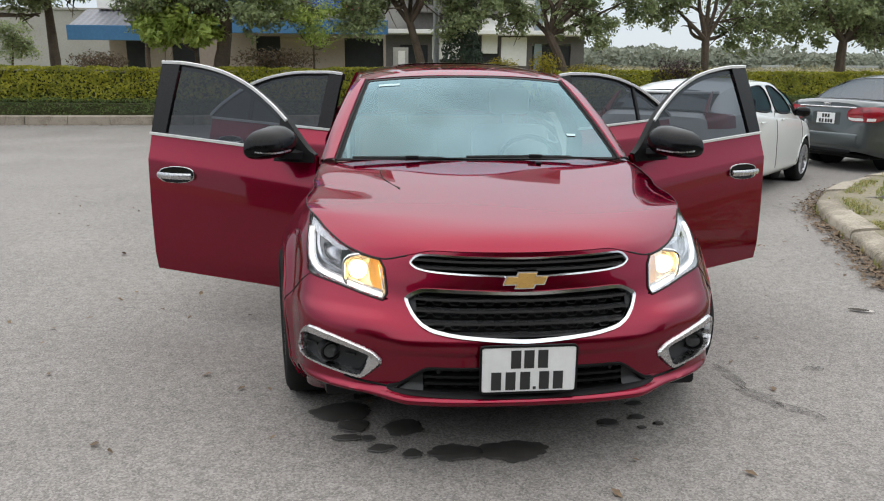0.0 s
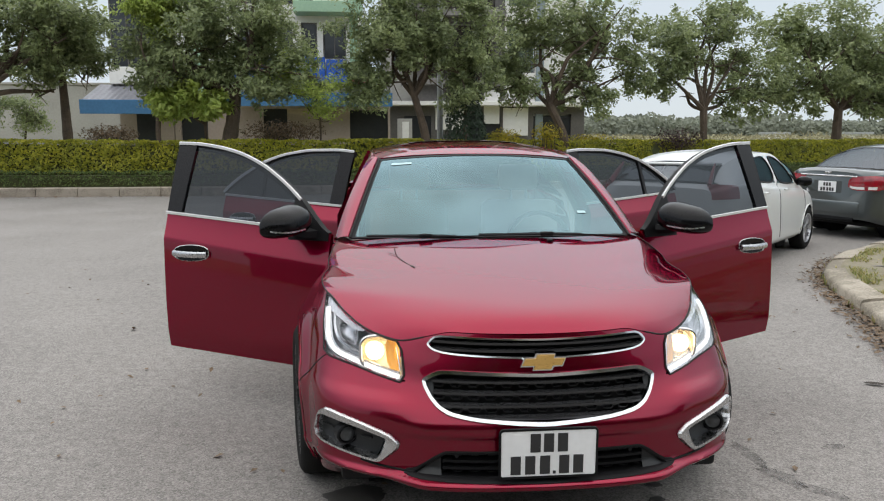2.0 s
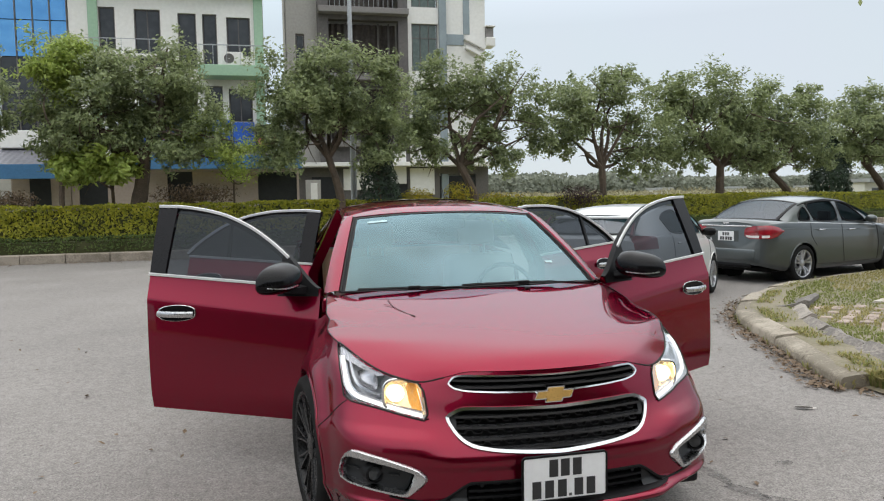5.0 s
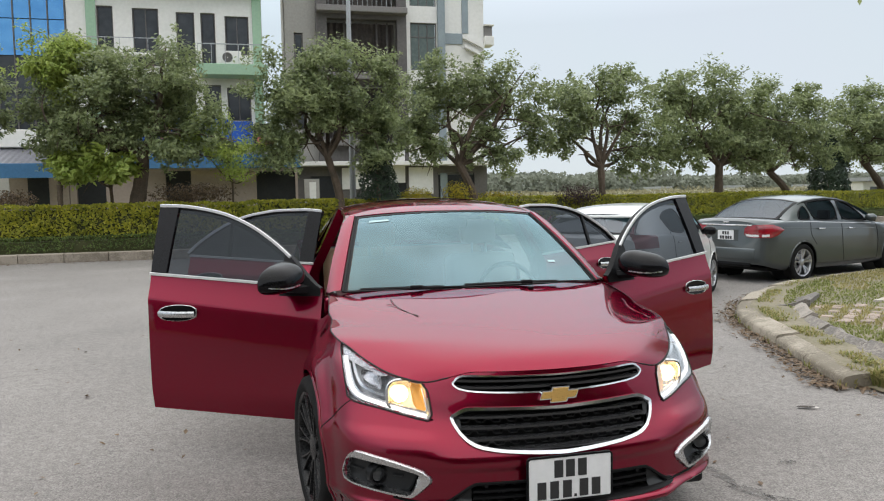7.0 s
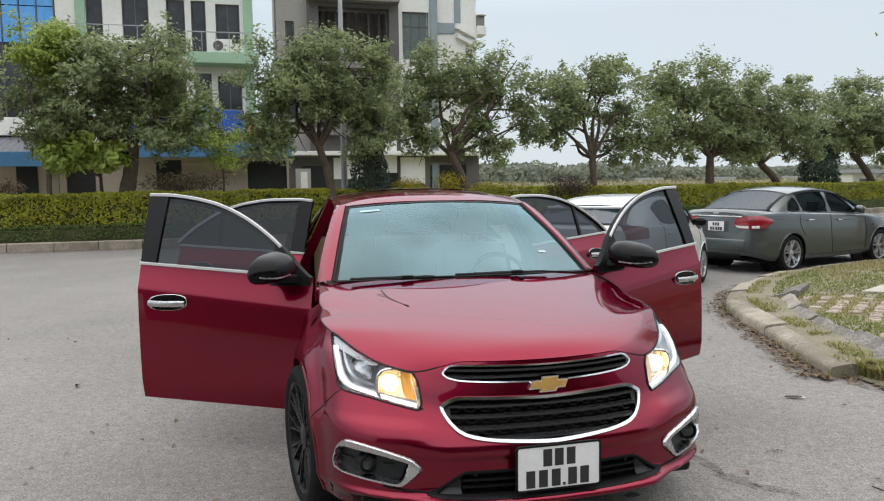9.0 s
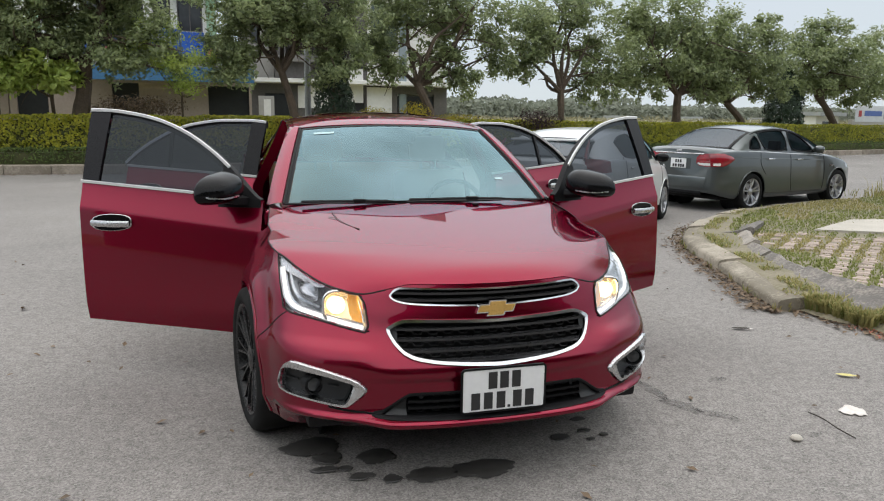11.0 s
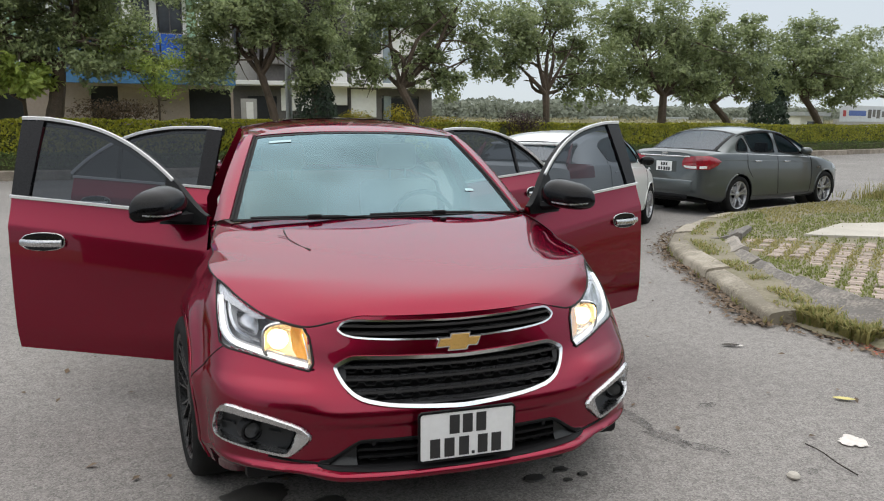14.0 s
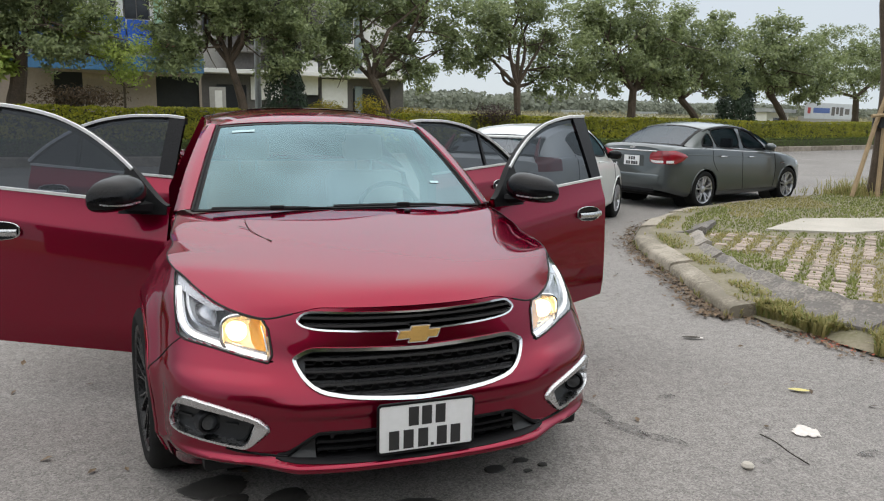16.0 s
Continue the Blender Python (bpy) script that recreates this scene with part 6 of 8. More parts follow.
def lamp(sgn):
    # lens
    outline = loop_points(rounded(LAMP, 1), 140)
    c = outline.mean(0)
    rings = []
    for g in (0.0, 0.12, 0.3, 0.55, 0.8, 0.97):
        rings.append([np.array(on_nose(sgn * x, z, 0.003)) for x, z in outline + (c - outline) * g])
    hl = part("headlight", loft(rings, cap=True), M_LENS, red, "clear headlight lens with a lit warm bulb")
    hl.visible_shadow = False
    edge = [np.array(on_nose(sgn * x, z, 0.002)) for x, z in outline]
    part("seal", sweep(edge, ring(0.0036, 6), (0, -1, 0.2), True), M_SEAM, hl)

    def at(x, z, back):
        return np.array(on_nose(sgn * x, z)) + (0, back, 0)

    def plate(name, poly, depths, mat, label="", soft=1, per=60):
        lp = loop_points(rounded(poly, soft), per)
        m = lp.mean(0)
        return part(name, loft([[at(x, z, d) for x, z in lp + (m - lp) * g] for g, d in depths], cap=True), mat, hl, label)

    # housing: a dark tray behind the lens
    plate("housing", LAMP, ((0.0, 0.004), (0.03, 0.035), (0.10, 0.065), (0.5, 0.075), (0.97, 0.075)), M_HOUSING, per=120)
    # pale shelf under the upper edge: the lens's sky reflection made as a part
    plate("upper_shelf", [(0.60, 0.733), (0.66, 0.757), (0.715, 0.785), (0.756, 0.810), (0.758, 0.775), (0.70, 0.752), (0.64, 0.727)], ((0.0, 0.012), (0.5, 0.022), (0.95, 0.024)), M_BOWL)
    # light strip along the outer and lower edge, on a bright carrier
    strip = spline([(0.752, 0.775), (0.751, 0.725), (0.742, 0.680), (0.715, 0.652), (0.66, 0.638), (0.58, 0.622), (0.488, 0.606)], 60)
    path = [at(x, z, 0.010) for x, z in strip]
    part("light_strip", sweep(path, [(-0.007, -0.004), (-0.007, 0.004), (0.007, 0.004), (0.007, -0.004)], (0, -1, 0)), M_DRL, hl, "lit white light strip")
    part("strip_bezel", sweep([p + (0, 0.012, 0) for p in path], [(-0.015, -0.005), (-0.015, 0.004), (0.015, 0.004), (0.015, -0.005)], (0, -1, 0)), M_BOWL, hl)
    inner = spline([(0.725, 0.765), (0.722, 0.725), (0.705, 0.690), (0.668, 0.672), (0.628, 0.662)], 40)
    part("inner_rib", sweep([at(x, z, 0.022) for x, z in inner], [(-0.005, -0.004), (-0.005, 0.004), (0.005, 0.004), (0.005, -0.004)], (0, -1, 0)), M_BOWL, hl)
    # projector in a squarish bright bezel
    o = at(0.572, 0.672, 0.032)
    m = Matrix.Translation(o) @ look((0, 0, 0), (sgn * 0.30, 1, -0.02)).to_3x3().to_4x4() @ pose(0, 0, 0, 180, 0, 0)
    bowl = [(-0.004, 0.056), (0.004, 0.050), (0.02, 0.040), (0.03, 0.030), (0.034, 0.0)]
    part("reflector_bowl", moved(lathe(bowl, 28, "z"), m), M_BOWL, hl)
    ball = lathe([(-0.002, 0.034), (-0.014, 0.030), (-0.024, 0.019), (-0.028, 0.001)], 24, "z")
    part("bulb", moved(ball, m), M_BULB, hl, "lit warm low-beam lens")
    ringp = []
    for a in np.linspace(0, 2 * math.pi, 49)[:-1]:
        k = 0.055 / (abs(math.cos(a)) ** 3.4 + abs(math.sin(a)) ** 3.4) ** (1 / 3.4)
        ringp.append(tuple(m @ Vector((k * math.cos(a), k * math.sin(a), -0.004))))
    part("bezel", sweep(ringp, ring(0.006, 6), (0, 1, 0), True), M_CHROME, hl)
    # amber panel between projector and grille, its lit lens, and a bright rib at the inner edge
    plate("amber_panel", [(0.488, 0.712), (0.536, 0.716), (0.528, 0.628), (0.480, 0.616)], ((0.0, 0.026), (0.4, 0.034), (0.95, 0.036)), M_AMBER, "amber-lit reflector panel")
    part("inner_rib", sweep([at(x, z, 0.014) for x, z in ((0.496, 0.700), (0.490, 0.665), (0.484, 0.625))], ring(0.003, 6), (0, -1, 0)), M_BOWL, hl)
    # outer chamber with a small reflector
    plate("outer_reflector", [(0.632, 0.732), (0.668, 0.742), (0.704, 0.742), (0.700, 0.700), (0.668, 0.682), (0.636, 0.680)], ((0.0, 0.016), (0.25, 0.050), (0.95, 0.056)), M_BOWL)


def fog(sgn):
    rim_piece("fog_surround", FOG, 0.02, 0.012, M_FOGRING, sgn, FOG_IN, 160, 0.03, "satin chrome fog lamp surround", 1)
    lp = loop_points(rounded(FOG_IN, 1), 100)
    c = lp.mean(0)
    tray = [[np.array(on_nose(sgn * x, z)) + (0, d, 0) for x, z in lp + (c - lp) * g] for d, g in ((0.02, 0.0), (0.035, 0.03), (0.037, 0.5), (0.037, 0.96))]
    part("fog_panel", loft(tray, cap=True), M_DARKPL, red, "dark grey plastic fog lamp panel")
    o = np.array(on_nose(sgn * 0.674, 0.396)) + (0, 0.012, 0)
    m = Matrix.Translation(o) @ look((0, 0, 0), (sgn * 0.35, 1, 0)).to_3x3().to_4x4() @ pose(0, 0, 0, 180, 0, 0)
    fl = part("fog_lamp", moved(lathe([(0.03, 0.040), (-0.004, 0.038), (-0.008, 0.032), (0.004, 0.027), (0.015, 0.0)], 28, "z"), m), M_BLACK, red, "round fog lamp")
    part("lens", moved(lathe([(-0.002, 0.026), (-0.006, 0.016), (-0.007, 0.0)], 24, "z"), m), M_FOGLENS, fl)
    for z, x0, x1 in ((0.400, 0.725, 0.765), (0.394, 0.585, 0.622)):
        part("rib", sweep([np.array(on_nose(sgn * x, z)) + (0, 0.032, 0) for x in np.linspace(x0, x1, 5)], ring(0.004, 6), (0, -1, 0)), M_DARKPL, red)


for side in (1, -1):
    lamp(side)
    fog(side)

# number plate, standing a little proud of the bumper
PY = -0.030
plate = part("number_plate", rbox((-0.162, PY - 0.003, 0.318), (0.162, PY + 0.003, 0.480), 0.0025, 1), M_PLATE, red, "white number plate with dark bars")
part("plate_frame", sweep([np.array((x, PY, z)) for x, z in loop_points([(-0.164, 0.324), (-0.156, 0.316), (0.156, 0.316), (0.164, 0.324), (0.164, 0.474), (0.156, 0.482), (-0.156, 0.482), (-0.164, 0.474)], 160)], [(-0.0035, -0.005), (-0.0035, 0.005), (0.0035, 0.005), (0.0035, -0.005)], (0, -1, 0), True), M_BLACK, plate)
char_bars(plate, PY - 0.0035, [(0.404, 0.064, [(-0.062, -0.028), (-0.017, 0.017), (0.030, 0.064)]), (0.327, 0.064, [(-0.128, -0.094), (-0.079, -0.045), (-0.029, 0.005), (0.036, 0.070), (0.084, 0.118)]), (0.327, 0.010, [(0.015, 0.025)])])
part("plate_bracket", rbox((-0.12, PY + 0.003, 0.34), (0.12, 0.06, 0.46), 0.004, 1), M_BLACK, red)


# windscreen, pillars, roof
def screen(u, v, out=0.0):
    hw = 0.700 + (0.548 - 0.700) * v
    yb, yt = 1.205 + 0.080 * u * u, 1.875 + 0.075 * u * u
    zb, zt = 0.958 - 0.010 * u * u, 1.346 - 0.030 * u * u
    b = math.sin(math.pi * v) * 0.014
    return (u * hw, yb + (yt - yb) * v - b * 0.5 - out * 0.5, zb + (zt - zb) * v + b + out * 0.86)


part("windscreen", grid(lambda u, v: screen(u * 0.972, 0.012 + v * 0.965), np.linspace(-1, 1, 41), np.linspace(0, 1, 25)), M_SCREEN, red, "blue-tinted windscreen reflecting the sky").visible_shadow = False
fr = loop_points([(-1, 0), (1, 0), (1, 1), (-1, 1)], 200)
fi = np.stack([fr[:, 0] * 0.975, 0.016 + fr[:, 1] * 0.958], 1)
part("screen_border", loft([[np.array(screen(u, v, -0.004)) for u, v in fr], [np.array(screen(u, v, 0.002)) for u, v in fr + (fi - fr) * 0.1], [np.array(screen(u, v, 0.002)) for u, v in fi], [np.array(screen(u, v, -0.006)) for u, v in fi]]), M_BLACK, red)
part("sticker", grid(lambda u, v: screen(u, v, 0.003), np.linspace(-0.86, -0.66, 8), np.linspace(0.875, 0.905, 3)), M_STICKER, red, "pale inspection sticker")
part("sticker", grid(lambda u, v: screen(u, v, 0.003), np.linspace(0.70, 0.77, 4), np.linspace(0.235, 0.26, 3)), M_STICKER, red)
part("cowl", grid(lambda u, v: tuple(np.array(hood_point(u * 0.93, 0.985)) * (1 - v) + np.array(screen(u, 0.02)) * v + np.array((0, 0, -0.016 - 0.02 * math.sin(math.pi * v)))), np.linspace(-1, 1, 41), np.linspace(0, 1, 7)), M_BLACK, red)

RAIL = spline([(0.785, 1.36, 0.935), (0.725, 1.60, 1.105), (0.648, 1.88, 1.268), (0.614, 2.06, 1.325), (0.610, 2.35, 1.356), (0.606, 2.75, 1.362), (0.595, 3.10, 1.338), (0.592, 3.40, 1.280), (0.635, 3.75, 1.14), (0.69, 4.02, 1.03)], 91)
roof_mid = curve1([1.80, 1.875, 1.95, 2.05, 2.2, 2.6, 3.0, 3.35, 3.7, 4.0], [1.322, 1.348, 1.369, 1.388, 1.403, 1.419, 1.410, 1.358, 1.22, 1.06])


def rail_at(y):
    return np.array([np.interp(y, RAIL[:, 1], RAIL[:, 0]), y, np.interp(y, RAIL[:, 1], RAIL[:, 2])])


def roof_point(u, v):
    e = rail_at(1.99 + (3.40 - 1.99) * v)
    y0 = 1.878 + (3.36 - 1.878) * v
    a = abs(u)
    inner = e - np.array([0.035, 0, -0.006])
    return (math.copysign(a * inner[0], u), y0 + (e[1] - y0) * a**2, roof_mid(y0) + (inner[2] - roof_mid(y0)) * a**2.6)


part("roof", thick(grid(roof_point, np.linspace(-1, 1, 49), np.linspace(0, 1, 41)), 0.008), M_RED, red, sharp=60)
part("sunroof", thick(grid(lambda u, v: tuple(np.array(roof_point(u * 0.62, 0.40 + 0.30 * v)) + (0, 0, 0.004 + 0.004 * v)), np.linspace(-1, 1, 17), np.linspace(0, 1, 9)), 0.006), M_BLACKGLOSS, red, "dark glass sunroof panel")
for sgn in (1, -1):
    # front pillar from wing to roof, with a dark gutter next to the glass
    rows = []
    for k in np.linspace(0, 1, 30):
        g = np.array(screen(1.0, k, 0.0))
        e = rail_at(1.36 + (1.99 - 1.36) * k)
        rows.append([g + (0.004, 0, -0.002), g + (e - g) * 0.16 + (0.002, -0.010, 0.014), g + (e - g) * 0.36 + (0.014, -0.004, 0.012), g + (e - g) * 0.7 + (0.012, 0, 0.004), e, e + (-0.012, 0.05, -0.02)])
    vf = loft([[tuple(p) for p in r] for r in rows], closed=False)
    part("front_pillar", mirrored(vf, sgn), M_RED, red)
    part("gutter", mirrored(sweep([np.array(screen(1.0, k, 0.004)) + (0.004, 0, 0) for k in np.linspace(0, 1, 30)], ring(0.007, 6), (0, 0, 1)), sgn), M_SEAM, red)
    rail = [rail_at(y) for y in np.linspace(1.98, 4.0, 60)]
    part("roof_rail", mirrored(sweep([p + (-0.02, 0, -0.006) for p in rail], [(-0.03, -0.03), (-0.03, 0.004), (-0.01, 0.012), (0.012, 0.010), (0.024, -0.004), (0.024, -0.03)], (0, 0, 1)), sgn), M_RED, red)
    # centre pillar and sill
    part("centre_pillar", mirrored(sweep([(0.79, 2.42, 0.30), (0.79, 2.42, 0.95), (0.595, 2.44, 1.345)], [(-0.09, -0.03), (-0.08, 0.03), (0.08, 0.03), (0.09, -0.03)], (1, 0, 0)), sgn), M_RED, red)
    part("sill", mirrored(rbox((0.70, 1.14, 0.20), (0.845, 3.20, 0.36), 0.03), sgn), M_RED, red)
    part("hinge_post", mirrored(rbox((0.72, 1.30, 0.30), (0.80, 1.42, 0.92), 0.02), sgn), M_RED, red)

    # rear quarter: from the rear door shut to the tail
    def quarter(y, v):
        zt = 0.965 + 0.065 * step(3.1, 4.1, y) + (0.03 if y > 4.2 else 0)
        z = 0.22 + (zt - 0.22) * v
        x = 0.895 - 0.05 * (1 - v) ** 3 - 0.055 * step(0.75, 1.0, v) - 0.16 * step(4.1, 4.62, y) ** 2
        return (x, y + (0.08 * v if y > 4.5 else 0), z)

    ys = np.linspace(3.12, 4.56, 73)
    vf = grid(quarter, ys, np.linspace(0, 1, 36), lambda u, v, p: math.hypot(u - 3.50, 0.22 + 0.76 * v - 0.322) > 0.352)
    part("rear_wing", mirrored(vf, -sgn), M_RED, red, sharp=60)
    c_pil = grid(lambda u, v: tuple(rail_at(3.35 + 0.68 * u) * (1 - v) + np.array([0.83, 3.12 + 1.05 * u, 1.0]) * v), np.linspace(0, 1, 12), np.linspace(0, 1, 8))
    part("rear_pillar", mirrored(c_pil, -sgn), M_RED, red)
    part("tail_lamp", mirrored(rbox((0.50, 4.40, 0.80), (0.80, 4.585, 0.96), 0.03), sgn), M_REDLAMP, red)
    wheel(red, "rear_wheel", (sgn * 0.80, 3.50, 0.322), sgn)
    wheel(red, "front_wheel", (sgn * 0.792 - 0.034, 0.80, 0.322), sgn, 9.0, rim=0.246)

part("rear_screen", grid(lambda u, v: (u * (0.55 + 0.08 * v), 3.36 + 0.68 * v + 0.02 * (1 - u * u), 1.352 - 0.30 * v - 0.03 * u * u), np.linspace(-1, 1, 21), np.linspace(0, 1, 9)), M_DARKGLASS, red).visible_shadow = False
part("boot_lid", thick(grid(lambda u, v: (u * 0.74, 4.05 + 0.50 * v - 0.05 * u * u * v, 1.045 + 0.02 * math.sin(v * 3) - 0.03 * abs(u) ** 3), np.linspace(-1, 1, 21), np.linspace(0, 1, 9)), 0.02), M_RED, red)
part("rear_panel", grid(lambda u, v: (u * 0.74, 4.55 - 0.04 * u * u + 0.03 * math.sin(v * 3.1), 0.25 + 0.79 * v), np.linspace(-1, 1, 21), np.linspace(0, 1, 13)), M_RED, red)
part("floor_pan", rbox((-0.78, 0.45, 0.18), (0.78, 4.5, 0.24), 0.02), M_BLACK, red)
part("bulkhead", rbox((-0.74, 1.10, 0.24), (0.74, 1.16, 0.88), 0.02), M_BLACK, red)
part("front_beam", rbox((-0.70, 0.20, 0.215), (0.70, 0.50, 0.30), 0.02), M_BLACK, red)

# wipers
for pts in ([(-0.10, 1.16, 0.968), (-0.34, 1.165, 0.972), (-0.62, 1.215, 0.968)], [(0.55, 1.185, 0.966), (0.25, 1.16, 0.976), (-0.08, 1.165, 0.974)]):
    wp = part("wiper", tube(spline(pts, 14), 0.0042, 6), M_BLACK, red)
    part("wiper_blade", sweep([np.array(p) + (0, 0.016, 0.001) for p in spline(pts, 14)[3:]], [(-0.004, -0.006), (-0.004, 0.002), (0.0, 0.005), (0.004, 0.002), (0.004, -0.006)], (0, 0, 1)), M_BLACK, wp)
    part("pivot", rbox((pts[1][0] - 0.03, pts[1][1] - 0.012, pts[1][2] - 0.008), (pts[1][0] + 0.035, pts[1][1] + 0.010, pts[1][2] + 0.012), 0.006), M_BLACK, wp)
for sgn in (1,):
    part("washer_jet", moved(rbox((-0.014, -0.012, 0), (0.014, 0.012, 0.010), 0.004), pose(*hood_point(sgn * 0.33, 0.93))), M_BLACK, red)


# the nose stands a hair to one side of the cabin's middle line
for ob in red.children:
    if ob.type == "MESH" and ob.matrix_local == Matrix.Identity(4):
        for some in [ob] + [k for k in ob.children if k.type == "MESH"]:
            for v in some.data.vertices:
                v.co.x -= 0.013 * (1 - step(0.7, 1.36, v.co.y))


# ---- doors ----
def door(sgn, front=True):
    """An open door: built closed along +y, then swung out about its hinge."""
    if front:
        hx, hy, turn, length = 0.800, 1.360, 65.1, 0.995
    else:
        hx, hy, turn, length = 0.790, 2.46, 62.0, 0.93
    bottom = 0.315
    belt = (lambda a: 0.962 + 0.075 * (a / length) ** 0.9) if front else (lambda a: 1.000 + 0.050 * a / length)
    crease = (lambda a: 0.800 + 0.105 * a / length) if front else (lambda a: 0.905 + 0.03 * a / length)
    if front:
        top = curve1([0.0, 0.04, 0.10, 0.20, 0.34, 0.48, 0.64, 0.80, 0.92, 1.05], [0.965, 0.985, 1.035, 1.128, 1.228, 1.305, 1.364, 1.396, 1.409, 1.412])
    else:
        top = curve1([0.0, 0.12, 0.30, 0.50, 0.66, 0.80, 0.90, 0.96], [1.352, 1.362, 1.360, 1.335, 1.285, 1.205, 1.125, 1.06])

    def out(a, z):
        b, c = belt(a), crease(a)
        if z >= b:
            return -0.45 * (z - b) - 0.10 * (z - b) ** 2
        if z >= c:
            return 0.050 * ((b - z) / (b - c)) ** 1.15
        t = (c - z) / (c - bottom)
        return 0.050 + 0.034 * math.sin(min(t * 1.6, 1.6)) - 0.010 * max(t - 0.85, 0) / 0.15

    def tip(z):
        b = 1.035
        return length + (0.10 * (z - b) if z > b else -0.035 * (b - z) / 0.7)

    dz = new("front_door" if front else "rear_door")
    dz.empty_display_size = 0.1
    dz.parent = red
    dz.matrix_local = pose(sgn * hx, hy, 0, 0, 0, -turn * sgn)
    dz["label"] = "open red front door" if front else "open red rear door"

    def P(a, z, o=0.0):
        return (sgn * (out(a, z) + o), a, z)

    def put(name, vf, mat, label="", sharp=40):
        return part(name, vf, mat, dz, label, sharp=sharp)

    def skin_pt(u, v):
        # v: bottom to crease to belt, with the crease on a row
        a0 = u * tip(0.6)
        lo, c, b = bottom - 0.04 * (1 - u), crease(a0), belt(a0)
        z = lo + (c - lo) * (v / 0.7) if v <= 0.7 else c + (b - c) * ((v - 0.7) / 0.3)
        a = u * tip(z)
        if not front and z < 0.72:
            # cut for the rear arch
            a = min(a, 3.50 - hy - math.sqrt(max(0.37**2 - (z - 0.322) ** 2, 0.0)) if z < 0.69 else a)
        return P(a, z)

    sheet = grid(skin_pt, np.linspace(0, 1, 37), list(np.linspace(0, 0.7, 22)) + list(np.linspace(0.7, 1, 10))[1:], flip=sgn < 0)
    put("outer_skin", thick(sheet, 0.028), M_RED, sharp=50)
    put("inner_trim", thick(grid(lambda u, v: P(0.04 + u * (tip(0.6) - 0.09), 0.36 + (belt(u * length) - 0.38) * v, -0.075 - 0.02 * math.sin(3.1 * v)), np.linspace(0, 1, 17), np.linspace(0, 1, 13), flip=sgn < 0), 0.03), M_DASH, "dark door trim")
    # window frame
    last = 1.03 if front else 0.95
    arc = [(a, top(a)) for a in np.linspace(0.02 if front else 0.0, last, 40)]
    up = [P(a, z) for a, z in arc]
    put("window_frame", sweep([np.array(p) + (sgn * -0.012, 0, -0.022) for p in up], [(-0.014, -0.022), (-0.014, 0.016), (0.014, 0.016), (0.014, -0.022)], (0, 0, 1)), M_BLACK)
    # bright trim over the window and along the belt
    start = 0.20 if front else 0.0
    tr = [(a, top(a)) for a in np.linspace(start, last, 40)]
    put("window_trim", sweep([np.array(P(a, z - 0.002, 0.008)) for a, z in tr], [(-0.0055, -0.010), (-0.0055, 0.004), (0.0, 0.007), (0.0055, 0.004), (0.0055, -0.010)], (0, 0, 1)), M_SATIN, "bright metal window trim")
    put("belt_trim", sweep([np.array(P(a, belt(a) + 0.004, 0.011)) for a in np.linspace(0.16 if front else 0.0, length, 30)], [(-0.005, -0.009), (-0.005, 0.004), (0.0, 0.006), (0.005, 0.004), (0.005, -0.009)], (0, 0, 1)), M_SATIN)
    # black pillar cover on the shut edge, next to the centre pillar
    if front:
        cov = grid(lambda u, v: P(0.905 + 0.012 * v + (tip(belt(0.95) + v * (top(0.98) - belt(0.95))) - 0.905 - 0.012 * v) * u, belt(0.95) + 0.005 + v * (top(0.97) - belt(0.95) - 0.012), 0.003), np.linspace(0, 1, 6), np.linspace(0, 1, 13), flip=sgn < 0)
        g0, g1 = 0.215, 0.91
    else:
        cov = grid(lambda u, v: P(0.0 + 0.10 * u, belt(0.05) + 0.005 + v * (top(0.05) - belt(0.05) - 0.012), 0.003), np.linspace(0, 1, 6), np.linspace(0, 1, 13), flip=sgn < 0)
        g0, g1 = 0.10, 0.93
    put("pillar_cover", thick(cov, 0.022), M_BLACKGLOSS)
    # glass, slightly lower than the frame
    pane = grid(lambda u, v: P(g0 + (g1 - g0) * u, belt(g0 + (g1 - g0) * u) + v * max(top(g0 + (g1 - g0) * u) - belt(g0 + (g1 - g0) * u) - 0.004, 0.01), -0.010), np.linspace(0, 1, 31), np.linspace(0, 1, 13), flip=sgn < 0)
    gl = put("window_glass", pane, M_TINT, "dark tinted door glass")
    gl.visible_shadow = False
    if not front:
        put("window_bar", sweep([P(0.63, belt(0.6), -0.006), P(0.645, 1.16, -0.006), P(0.66, top(0.66) - 0.02, -0.006)], [(-0.012, -0.012), (-0.012, 0.006), (0.012, 0.006), (0.012, -0.012)], (sgn, 0, 0)), M_BLACK)
    if front:
        # black sail between pillar and glass
        sail = grid(lambda u, v: P(0.012 + u * 0.225, belt(0.1) - 0.045 + v * max(top(0.012 + u * 0.225) - belt(0.1) + 0.040, 0.005), 0.004), np.linspace(0, 1, 15), np.linspace(0, 1, 9), flip=sgn < 0)
        put("sail_panel", thick(sail, 0.03), M_BLACK)
    # handle: a chrome cup and bar
    hz = 0.832 if front else 0.895
    ha, hb = (length - 0.30, length - 0.075) if front else (length - 0.28, length - 0.07)
    mid, hw = (ha + hb) / 2, (hb - ha) / 2
    cup_o = [(mid + hw * math.cos(t) , hz - 0.004 * math.cos(t) + 0.044 * math.copysign(abs(math.sin(t)) ** 0.62, math.sin(t))) for t in np.linspace(0, 6.283, 41)[:-1]]
    loops = [[np.array(P(mid + (a - mid) * g, hz + (z - hz) * g, o)) for a, z in cup_o] for g, o in ((1.0, -0.002), (1.0, 0.004), (0.95, 0.006), (0.92, 0.0))]
